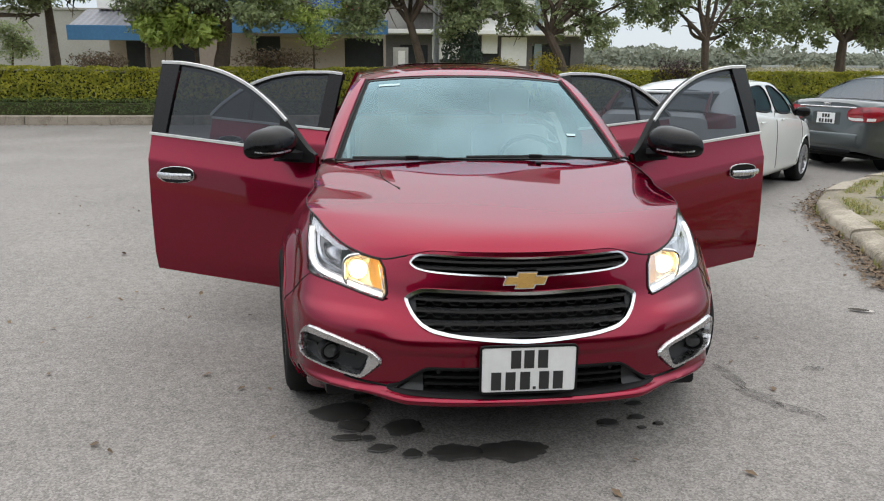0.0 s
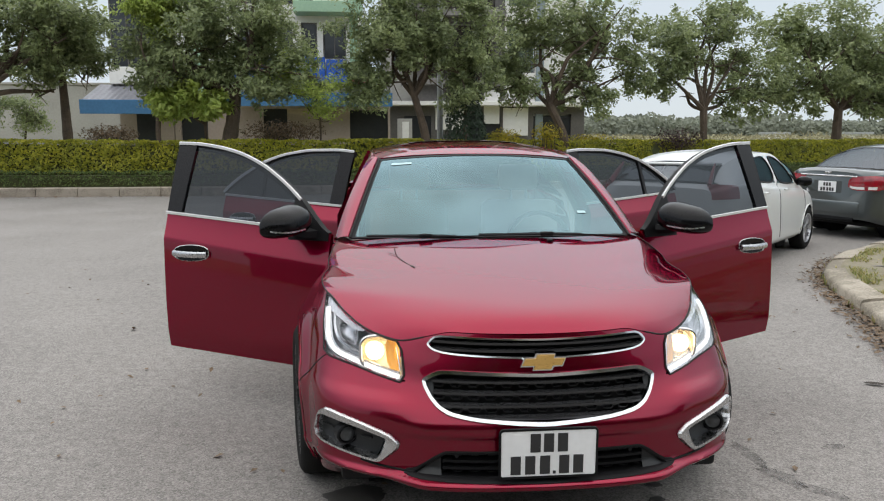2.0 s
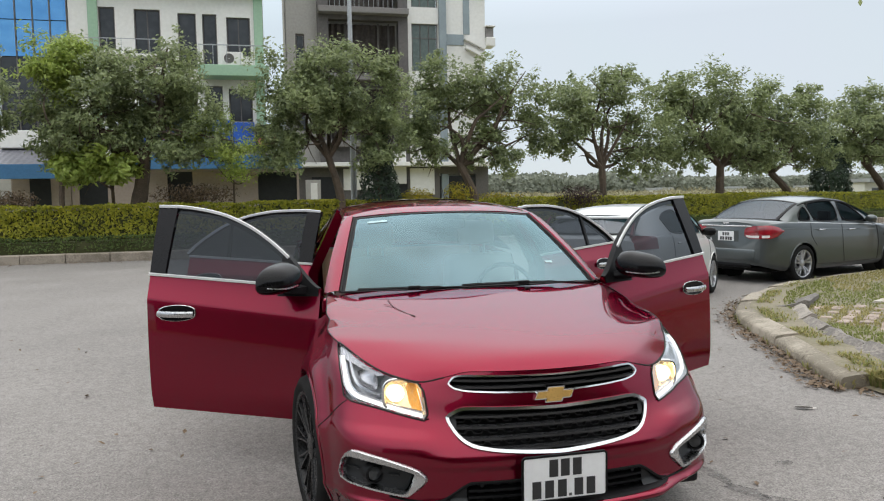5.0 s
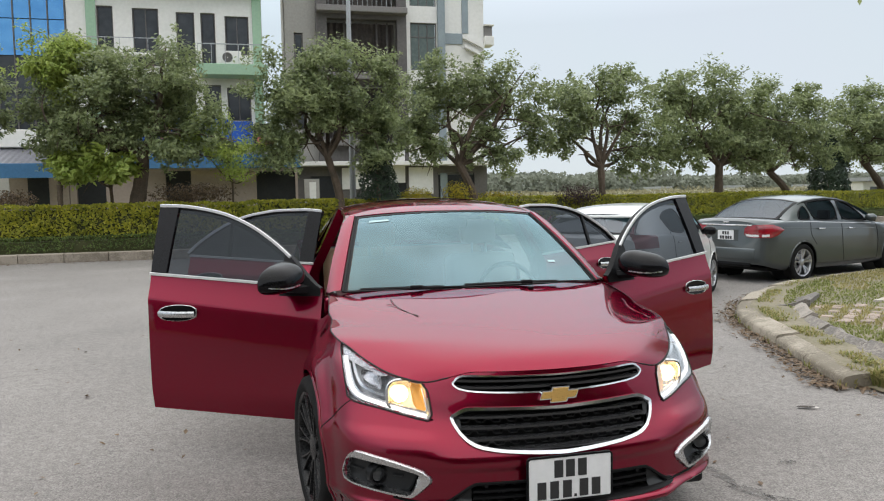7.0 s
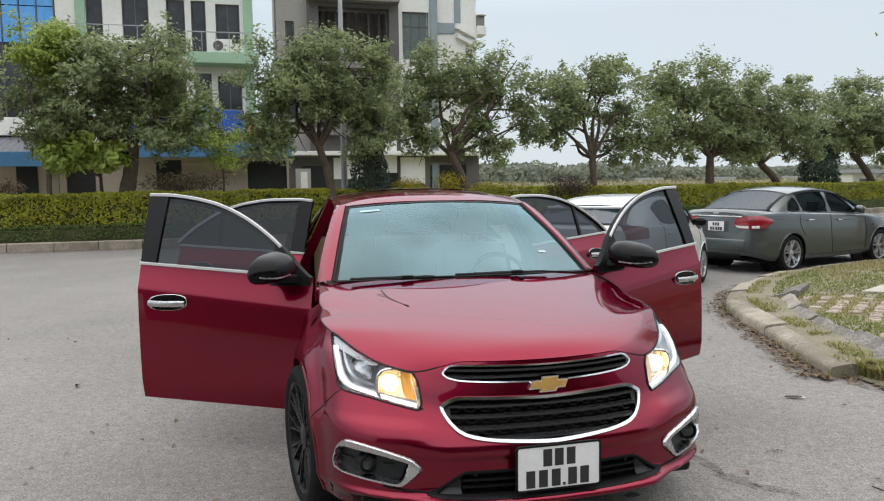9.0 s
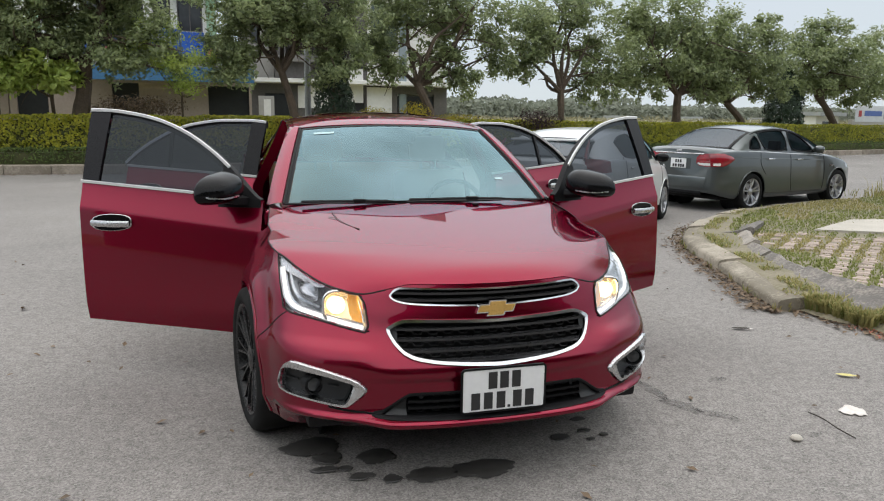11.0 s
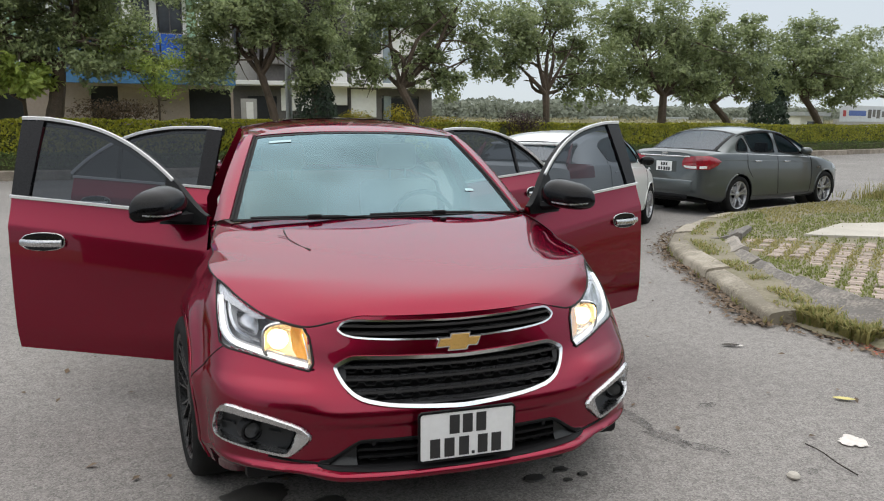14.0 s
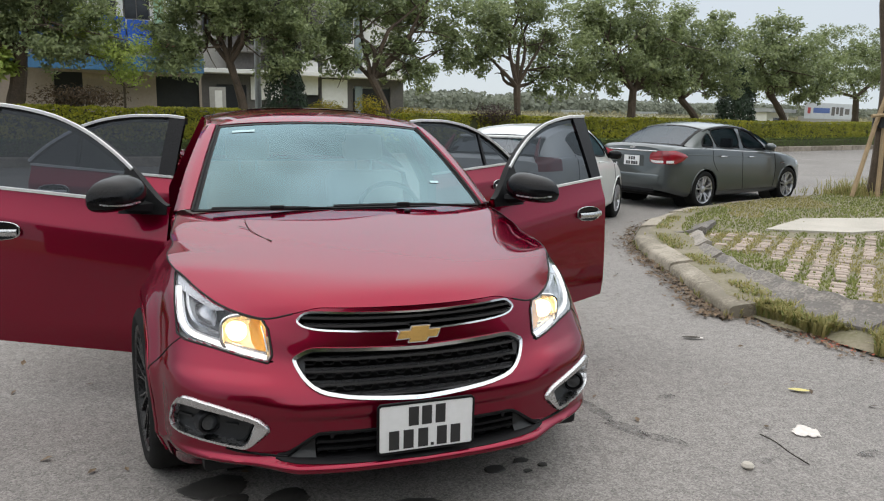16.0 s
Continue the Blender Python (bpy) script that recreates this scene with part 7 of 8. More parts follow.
    put("handle_cup", loft(loops), M_FOGRING, "satin chrome handle surround")
    loops = [[np.array(P(mid + (a - mid) * g, hz + (z - hz) * g, o)) for a, z in cup_o] for g, o in ((0.93, 0.003), (0.4, 0.002), (0.05, 0.002))]
    put("cup_bowl", loft(loops, cap=True), M_BLACKGLOSS)
    bar = [P(a, hz - 0.004, 0.016 + 0.016 * math.sin(math.pi * k)) for k, a in zip(np.linspace(0, 1, 13), np.linspace(ha + 0.008, hb - 0.008, 13))]
    put("handle", sweep(bar, [(-0.016, -0.006), (-0.016, 0.003), (-0.007, 0.009), (0.007, 0.009), (0.016, 0.003), (0.016, -0.006)], (sgn, 0, 0)), M_FOGRING, "satin chrome pull handle")
    return dz


def door_mirror(sgn):
    m = pose(sgn * 0.800, 1.360, 0, 0, 0, -65.1 * sgn)
    ob = new("door_mirror")
    ob.empty_display_size = 0.1
    ob.parent = red
    ob.matrix_local = m
    ob["label"] = "gloss black door mirror with a slim indicator"

    def pod(u, v):
        # u round, v from inner end to tip; the shell is full in front and cut flat behind
        t = -1 + 2 * v
        e = (1 - abs(t) ** 3.0) ** 0.5
        c, s = math.cos(u), math.sin(u)
        back = 0.030 if c > 0 else 0.125
        zz = 0.092 if s > 0 else 0.072
        o = 0.148 + 0.140 * t
        return (sgn * o, (0.166 if sgn > 0 else 0.196) + back * c * e + 0.025 * t, 1.022 + zz * e * (0.80 + 0.22 * (1 - v)) * (abs(s) ** 0.8) * (1 if s > 0 else -1) - 0.015 * t)

    part("shell", grid(pod, np.linspace(0, 2 * math.pi, 41), np.linspace(0, 1, 27), flip=sgn < 0), M_BLACKGLOSS, ob, sharp=70)
    part("stalk", sweep([(sgn * -0.03, 0.15, 0.962), (sgn * 0.05, 0.165, 0.966), (sgn * 0.13, 0.195, 0.978)], [(-0.07, -0.02), (-0.07, 0.012), (-0.03, 0.022), (0.05, 0.022), (0.06, 0.0), (0.05, -0.02)], (0, 0, 1), scale=[1.2, 0.95, 0.7]), M_BLACK, ob)
    low = [pod(a, v) for a, v in zip(np.linspace(math.pi * 1.10, math.pi * 1.10, 16), np.linspace(0.42, 0.97, 16))]
    part("indicator", sweep([np.array(p) + (0, -0.001, 0) for p in low], [(-0.0035, -0.003), (-0.0035, 0.003), (0.0035, 0.003), (0.0035, -0.003)], (0, -1, 0)), M_FOGRING, ob, "slim clear indicator strip")
    part("mirror_glass", prism([(0.105 * math.cos(a) , 0.06 * math.sin(a)) for a in np.linspace(0, 6.283, 33)[:-1]], 0, 0.004), M_CHROME, ob).matrix_local = pose(sgn * 0.15, 0.190 if sgn > 0 else 0.220, 1.022, 90, 0, 0)


for side in (1, -1):
    door(side, True)
    door(side, False)
    door_mirror(side)


# ---- inside ----
def seat(x, y, width=0.50, mat=None, back_mat=None, name="front_seat"):
    s = new(name)
    s.empty_display_size = 0.1
    s.parent = red
    s.matrix_local = pose(x, y, 0.24)
    w = width / 2
    part("cushion", rbox((-w, -0.28, 0.08), (w, 0.24, 0.28), 0.06, 3), mat, s)
    bk = rbox((-w, -0.07, 0.0), (w, 0.07, 0.58), 0.06, 3)
    part("backrest", moved(bk, pose(0, 0.24, 0.24, -16, 0, 0)), back_mat or mat, s)
    hd = rbox((-0.13, -0.045, 0), (0.13, 0.045, 0.17), 0.04, 3)
    part("headrest", moved(hd, pose(0, 0.42, 0.86, -10, 0, 0)), back_mat or mat, s)
    for k in (-0.05, 0.05):
        part("headrest_post", tube([(k, 0.40, 0.80), (k, 0.42, 0.90)], 0.007, 6), M_STEEL, s)
    part("seat_rail", rbox((-w + 0.04, -0.25, 0.0), (w - 0.04, 0.2, 0.08), 0.01, 1), M_BLACK, s)


seat(-0.36, 2.05, mat=M_SEAT)
seat(0.36, 2.05, mat=M_SEATPALE)
part("rear_seat", join(rbox((-0.66, 2.75, 0.30), (0.66, 3.25, 0.52), 0.06, 3), moved(rbox((-0.66, -0.08, 0), (0.66, 0.08, 0.62), 0.06, 3), pose(0, 3.28, 0.44, -20, 0, 0))), M_SEAT, red)
part("parcel_shelf", rbox((-0.64, 3.42, 0.98), (0.64, 4.0, 1.01), 0.01, 1), M_DASH, red)
part("dashboard", grid(lambda u, v: (u * 0.70, 1.24 + 0.50 * v + 0.02 * u * u, 0.885 + 0.035 * math.sin(3.1 * v) + 0.03 * math.exp(-(((u - 0.5) / 0.25) ** 2)) * math.sin(3.1 * v) - (0.20 * step(0.8, 1.0, v))), np.linspace(-1, 1, 41), np.linspace(0, 1, 21)), M_DASH, red)
wh = [(0.36 + 0.18 * math.cos(a), 1.80 + 0.06 * math.sin(a), 0.84 + 0.17 * math.sin(a)) for a in np.linspace(0, 6.283, 37)[:-1]]
sw = part("steering_wheel", sweep(wh, ring(0.015, 8), (0, -1, 0.35), True), M_BLACK, red)
part("hub", rbox((0.28, 1.76, 0.78), (0.44, 1.82, 0.88), 0.02), M_BLACK, sw)
part("rear_view_mirror", rbox((-0.12, 1.86, 1.235), (0.12, 1.89, 1.30), 0.02), M_BLACK, red)
part("headlining", grid(lambda u, v: tuple(np.array(roof_point(u * 0.97, v)) - (0, 0, 0.03)), np.linspace(-1, 1, 17), np.linspace(0.02, 0.98, 17)), M_SEATPALE, red)

# ---- parked cars ----
class Shell:
    """A car body from curves along its length: nose at y = 0, tail at y = L."""

    def __init__(self, L, hw, zs, zc, low, arches, rail, roof_mid, paint):
        self.L, self.hw, self.zs, self.zc, self.low, self.arches, self.rail, self.roof_mid, self.paint = L, curve1(*hw), curve1(*zs), curve1(*zc), curve1(*low), arches, np.array(rail, float), curve1(*roof_mid), paint
        self.kept = {}

    def section(self, y):
        key = round(y, 4)
        if key not in self.kept:
            self.kept[key] = self.cut(y)
        return self.kept[key]

    def cut(self, y):
        w, s, c, b = self.hw(y), self.zs(y), self.zc(y), self.low(y)
        k = [(w * 0.90, b), (w * 0.975, b + 0.06), (w * 0.998, b + 0.25 * (s - b)), (w, b + 0.5 * (s - b)), (w * 0.992, b + 0.75 * (s - b)), (w * 0.965, s - 0.035), (w * 0.925, s), (w * 0.80, s + (c - s) * 0.62), (w * 0.42, s + (c - s) * 0.95), (0.0, c)]
        return spline(k, 41)

    def side(self, y, z, out=0.0):
        p = self.section(y)[:28]
        i = np.argsort(p[:, 1])
        x = float(np.interp(z, p[i, 1], p[i, 0]))
        return np.array((x + out, y, z))

    def rail_at(self, y):
        r = self.rail
        return np.array([np.interp(y, r[:, 1], r[:, 0]), y, np.interp(y, r[:, 1], r[:, 2])])

    def body(self, parent):
        ys = np.r_[np.linspace(0, 0.4, 21)[:-1], np.linspace(0.4, self.L - 0.4, 171)[:-1], np.linspace(self.L - 0.4, self.L, 27)]
        rows = []
        for y in ys:
            s = self.section(y)
            rows.append([(x, y, z) for x, z in s] + [(-x, y, z) for x, z in s[::-1][1:]])
        n = len(rows[0])
        verts = [p for r in rows for p in r]
        faces = []
        for i in range(len(ys) - 1):
            for j in range(n - 1):
                c = [(rows[i][j][k] + rows[i + 1][j + 1][k]) / 2 for k in range(3)]
                if abs(c[0]) > 0.45 and any(math.hypot(c[1] - ay, c[2] - az) < ar for ay, az, ar in self.arches):
                    continue
                faces.append((i * n + j, i * n + j + 1, (i + 1) * n + j + 1, (i + 1) * n + j))
        faces += [tuple(range(n))[::-1], tuple((len(ys) - 1) * n + k for k in range(n))]
        part("body", (verts, faces), self.paint, parent, sharp=50)
        part("underside", rbox((-0.62, 0.3, self.low(self.L / 2) - 0.02), (0.62, self.L - 0.3, self.low(self.L / 2) + 0.06), 0.02), M_BLACK, parent)
        for sgn in (1, -1):
            for ay, az, ar in self.arches:
                arc = [self.side(ay + ar * math.cos(a), max(az + ar * math.sin(a), self.low(ay) + 0.01), 0.002) * (sgn, 1, 1) for a in np.linspace(-0.15, math.pi + 0.15, 40)]
                part("arch_lip", sweep(arc, ring(0.010, 6), (1, 0, 0)), self.paint, parent)
                part("arch_liner", loft([[(sgn * x, ay + (ar + 0.01) * math.cos(a), az + (ar + 0.01) * math.sin(a)) for a in np.linspace(-0.3, math.pi + 0.3, 24)] for x in (self.hw(ay) - 0.02, 0.5)], closed=False), M_BLACK, parent)
                part("liner_wall", prism([(ay + ar * math.cos(a), az + ar * math.sin(a)) for a in np.linspace(0, 6.283, 25)[:-1]], 0.49, 0.50), M_BLACK, parent).matrix_local = Matrix(((0, 0, sgn, 0), (1, 0, 0, 0), (0, 1, 0, 0), (0, 0, 0, 1)))

    def cabin(self, parent, y0, y1, windows, front, rear, tint):
        """Sides from shoulder to rail with window holes (y, z outlines); front and rear: (y bottom, y top) of the screens."""
        def wall(y, v):
            s = self.section(y)
            a = np.array((s[24][0] * 0.985, y, s[24][1] - 0.01))
            b = self.rail_at(y)
            return a + (b - a) * v + np.array((0.022 * math.sin(math.pi * v), 0, 0))

        ys, vs = np.linspace(y0, y1, 181), np.linspace(0, 1, 36)
        for sgn in (1, -1):
            def keep(u, v, p):
                q = wall(u, v)
                return not any(inside(w, q[1], q[2]) for w in windows)

            part("cabin_side", mirrored(grid(lambda u, v: tuple(wall(u, v)), ys, vs, keep, flip=True), sgn), self.paint, parent, sharp=60)
            for w in windows:
                lp = loop_points(rounded(w, 2), 100)

                def q(y, z, o):
                    a, b = wall(y, 0.0)[2], wall(y, 1.0)[2]
                    return wall(y, min(max((z - a) / (b - a), 0.0), 1.0)) + (o, 0, 0)

                c = lp.mean(0)
                pane = loft([[q(y, z, -0.004) for y, z in lp + (c - lp) * g] for g in (0.0, 0.5, 0.97)], cap=True)
                win = part("side_window", mirrored(pane, sgn), tint, parent)
                part("window_frame", mirrored(sweep([q(y, z, 0.002) for y, z in lp], ring(0.010, 6), (1, 0, 0), True), sgn), M_BLACK, win)
            part("belt_trim", mirrored(sweep([np.array(wall(y, 0.015)) + (0.006, 0, 0.004) for y in np.linspace(y0 + 0.12, y1 - 0.25, 50)], ring(0.009, 6), (0, 0, 1)), sgn), M_SATIN, parent)

        def roof(u, v):
            y = front[1] + (rear[1] - front[1]) * v
            e = self.rail_at(y)
            a = abs(u)
            return (math.copysign(a * e[0], u), y - 0.05 * (1 - a * a) * (1 - v) + 0.04 * (1 - a * a) * v, self.roof_mid(y) + (e[2] - self.roof_mid(y)) * a**2.4)

        part("roof", thick(grid(roof, np.linspace(-1, 1, 41), np.linspace(0, 1, 31)), 0.01), self.paint, parent, sharp=60)
        for nm, (yb, yt), sg in (("windscreen", front, -1), ("rear_screen", rear, 1)):
            def scr(u, v, o=0.0):
                e = self.rail_at(yb + (yt - yb) * v)
                w = e[0] * 0.985
                t = np.array(roof(u, 0.0 if sg < 0 else 1.0))
                b = np.array((u * self.rail_at(yb)[0] * 0.97, yb + sg * 0.07 * (1 - u * u), self.zc(yb) + 0.01 - 0.012 * u * u))
                p = b + (t - b) * v
                return (u * (w * v + b[0] / (u if abs(u) > 1e-6 else 1) * (1 - v)) if abs(u) > 1e-6 else 0.0, p[1] + sg * 0.012 * math.sin(3.1 * v), p[2] + 0.02 * math.sin(3.1 * v) + o)

            part(nm, grid(scr, np.linspace(-0.96, 0.96, 31), np.linspace(0, 1, 15)), tint if sg > 0 else M_SCREEN, parent)
            fr = loop_points([(-1, -0.02), (1, -0.02), (1, 1), (-1, 1)], 140)
            fi = np.stack([fr[:, 0] * 0.93, 0.05 + fr[:, 1] * 0.89], 1)
            part("screen_border", loft([[np.array(scr(u, v, o)) for u, v in p] for p, o in ((fr, -0.004), (fr, 0.003), (fi, 0.003))]), M_BLACK, parent)
        part("interior", rbox((-0.56, front[0] + 0.35, 0.45), (0.56, rear[0] - 0.45, self.zs(self.L / 2) + 0.02), 0.08), M_DASH, parent)
        for x in (-0.34, 0.34):
            for y in (front[0] + 0.85, front[0] + 1.75):
                part("headrest", rbox((x - 0.12, y, self.zs(2) - 0.1), (x + 0.12, y + 0.1, self.zs(2) + 0.22), 0.04), M_DASH, parent)


def side_line(sh, pts, n=24):
    return [sh.side(y, z, 0.0015) for y, z in spline(pts, n)]


def small_mirror(parent, sh, y, z, mat):
    for sgn in (1, -1):
        o = sh.side(y, z) * (sgn, 1, 1)
        v, f = lathe([(-0.10, 0.0), (-0.085, 0.045), (-0.03, 0.068), (0.04, 0.066), (0.09, 0.040), (0.105, 0.0)], 20)
        part("door_mirror", moved((v, f), pose(o[0] + sgn * 0.10, o[1], o[2] + 0.05)), mat, parent, sharp=70)
        part("mirror_arm", tube([o + (-sgn * 0.05, 0, 0), o + (sgn * 0.05, 0, 0.03)], 0.022, 8), M_BLACK, parent)


def grey_saloon():
    top = thing("grey_saloon_car", pose(9.95, 9.10, 0, 0, 0, 106.7) @ Matrix.Scale(0.93, 4), "dark grey saloon car parked beside the kerb", "car")
    L = 4.36
    rail = spline([(0.80, 1.36, 0.96), (0.745, 1.65, 1.14), (0.66, 2.05, 1.345), (0.655, 2.5, 1.405), (0.65, 2.9, 1.40), (0.625, 3.26, 1.345), (0.63, 3.58, 1.22), (0.68, 3.88, 1.07)], 60)
    sh = Shell(L, ([0, 0.06, 0.15, 0.3, 0.55, 0.9, 1.4, 2.5, 3.4, 3.78, 4.02, 4.20, 4.31, 4.36], [0.50, 0.60, 0.70, 0.79, 0.86, 0.89, 0.892, 0.895, 0.895, 0.885, 0.86, 0.82, 0.75, 0.66]),
               ([0, 0.2, 0.6, 1.3, 2.5, 3.4, 3.88, 4.2, 4.36], [0.62, 0.70, 0.82, 0.93, 0.98, 1.02, 1.03, 1.02, 0.96]),
               ([0, 0.1, 0.3, 0.8, 1.2, 1.6, 3.6, 3.88, 4.1, 4.28, 4.36], [0.66, 0.75, 0.84, 0.92, 0.96, 0.98, 1.03, 1.065, 1.085, 1.085, 1.04]),
               ([0, 0.3, 0.6, 3.85, 4.1, 4.36], [0.22, 0.19, 0.20, 0.21, 0.25, 0.32]), [(0.84, 0.322, 0.36), (3.50, 0.322, 0.36)], rail,
               ([1.8, 2.0, 2.4, 2.8, 3.2, 3.5], [1.36, 1.40, 1.462, 1.465, 1.425, 1.35]), M_GREYPAINT)
    sh.body(top)
    wins = [[(1.62, 0.985), (2.36, 1.01), (2.36, 1.365), (2.10, 1.335), (1.85, 1.20)], [(2.47, 1.012), (3.16, 1.03), (3.20, 1.325), (2.90, 1.365), (2.47, 1.372)], [(3.23, 1.035), (3.56, 1.05), (3.46, 1.17), (3.25, 1.30)]]
    sh.cabin(top, 1.36, 3.88, wins, (1.22, 2.02), (3.90, 3.30), M_DARKGLASS)
    for sgn in (1, -1):
        for pts in ([(2.42, 0.98), (2.41, 0.6), (2.36, 0.30)], [(1.36, 0.93), (1.33, 0.6), (1.36, 0.30)], [(3.30, 1.0), (3.30, 0.80), (3.16, 0.62)], [(1.36, 0.29), (2.4, 0.285), (3.10, 0.30)]):
            part("panel_gap", mirrored(tube(side_line(sh, pts), 0.004, 5), sgn), M_SEAM, top)
        part("shoulder_line", mirrored(tube(side_line(sh, [(1.4, 0.84), (2.5, 0.875), (3.6, 0.91), (4.0, 0.93)], 40), 0.005, 5), sgn), M_GREYPAINT, top)
        for y in (2.25, 3.12):
            h = [sh.side(a, 0.865 + 0.02 * (y > 3), 0.02 + 0.014 * math.sin(math.pi * k)) for k, a in zip(np.linspace(0, 1, 9), np.linspace(y - 0.18, y, 9))]
            part("door_handle", mirrored(sweep(h, ring(0.012, 8), (1, 0, 0)), sgn), M_CHROME, top)
        # rain guards over the windows
        part("rain_guard", mirrored(sweep([np.array((np.interp(y, rail[:, 1], rail[:, 0]) + 0.012, y, np.interp(y, rail[:, 1], rail[:, 2]) - 0.035)) for y in np.linspace(1.75, 3.35, 40)], [(-0.004, -0.025), (-0.004, 0.02), (0.01, 0.02), (0.012, -0.025)], (0, 0, 1)), sgn), M_BLACK, top)
        # tail lamp: wraps the corner in two blocks
        tall = curve1([0, 0.15, 0.45, 0.75, 0.9, 1.0], [0.012, 0.058, 0.104, 0.100, 0.088, 0.050])

        def lampf(u, v, lift=0.010):
            z = 0.862 + 1.06 * tall(u) * (2 * v - 1) + 0.03 * (1 - u)
            bulge = lift + 0.014 * math.sin(math.pi * v)
            if u < 0.6:
                return tuple(sh.side(4.01 + 0.346 * u / 0.6, z, bulge))
            x = sh.side(4.356, z)[0]
            return (x + (0.38 - x) * (u - 0.6) / 0.4, L + bulge * 0.8, z)

        part("tail_lamp", mirrored(thick(grid(lampf, np.linspace(0, 1, 41), np.linspace(0, 1, 11)), 0.02), sgn), M_REDLAMP, top, "rounded red wrap-round tail lamp")
        part("reversing_lamp", mirrored(thick(grid(lambda u, v: lampf(0.46 + 0.5 * u, 0.07 + 0.19 * v, 0.013), np.linspace(0, 1, 21), np.linspace(0, 1, 4)), 0.006), sgn), M_PLATE, top, "clear reversing lens")
        wheel(top, "front_wheel", (sgn * 0.785, 0.84, 0.322), sgn, 0, style="five", alloy=M_ALLOY)
        wheel(top, "rear_wheel", (sgn * 0.785, 3.50, 0.322), sgn, 0, style="five", alloy=M_ALLOY)
        part("headlight", mirrored(thick(grid(lambda u, v: tuple(sh.side(0.12 + 0.45 * u, 0.60 + 0.10 * u + 0.11 * v, 0.006)), np.linspace(0, 1, 9), np.linspace(0, 1, 5)), 0.02), sgn), M_BOWL, top)
        part("wing_badge", mirrored(thick(grid(lambda u, v: tuple(sh.side(1.02 + 0.14 * u, 0.72 + 0.03 * v, 0.004)), np.linspace(0, 1, 4), np.linspace(0, 1, 3)), 0.004), sgn), M_CHROME, top)
    small_mirror(top, sh, 1.62, 0.985, M_GREYPAINT)
    part("boot_trim", rbox((-0.52, L - 0.02, 0.958), (0.52, L + 0.016, 0.980), 0.006, 1), M_CHROME, top, "chrome strip across the boot lid")
    part("bumper_step", rbox((-0.60, L - 0.09, 0.36), (0.60, L + 0.012, 0.60), 0.05, 4), M_GREYPAINT, top)
    part("bumper_insert", rbox((-0.50, L - 0.02, 0.27), (0.50, L + 0.014, 0.345), 0.02), M_BLACK, top)
    part("plate_recess", rbox((-0.26, L - 0.02, 0.70), (0.26, L + 0.004, 0.90), 0.01, 1), M_GREYPAINT, top)
    pl = part("number_plate", rbox((-0.165, L + 0.005, 0.715), (0.165, L + 0.014, 0.880), 0.003, 1), M_PLATE, top, "white number plate with dark bars")
    char_bars(pl, L + 0.0155, [(0.805, 0.055, [(-0.07, -0.035), (-0.02, 0.015), (0.03, 0.065)]), (0.728, 0.055, [(-0.128, -0.092), (-0.080, -0.044), (-0.032, 0.004), (0.030, 0.066), (0.080, 0.116)])])
    part("gap_boot", tube([(x, L - 0.004, 0.685) for x in (-0.6, 0, 0.6)], 0.004, 5), M_SEAM, top)
    part("badge", rbox((-0.06, L + 0.004, 1.0), (0.06, L + 0.012, 1.03), 0.004, 1), M_FOGRING, top)


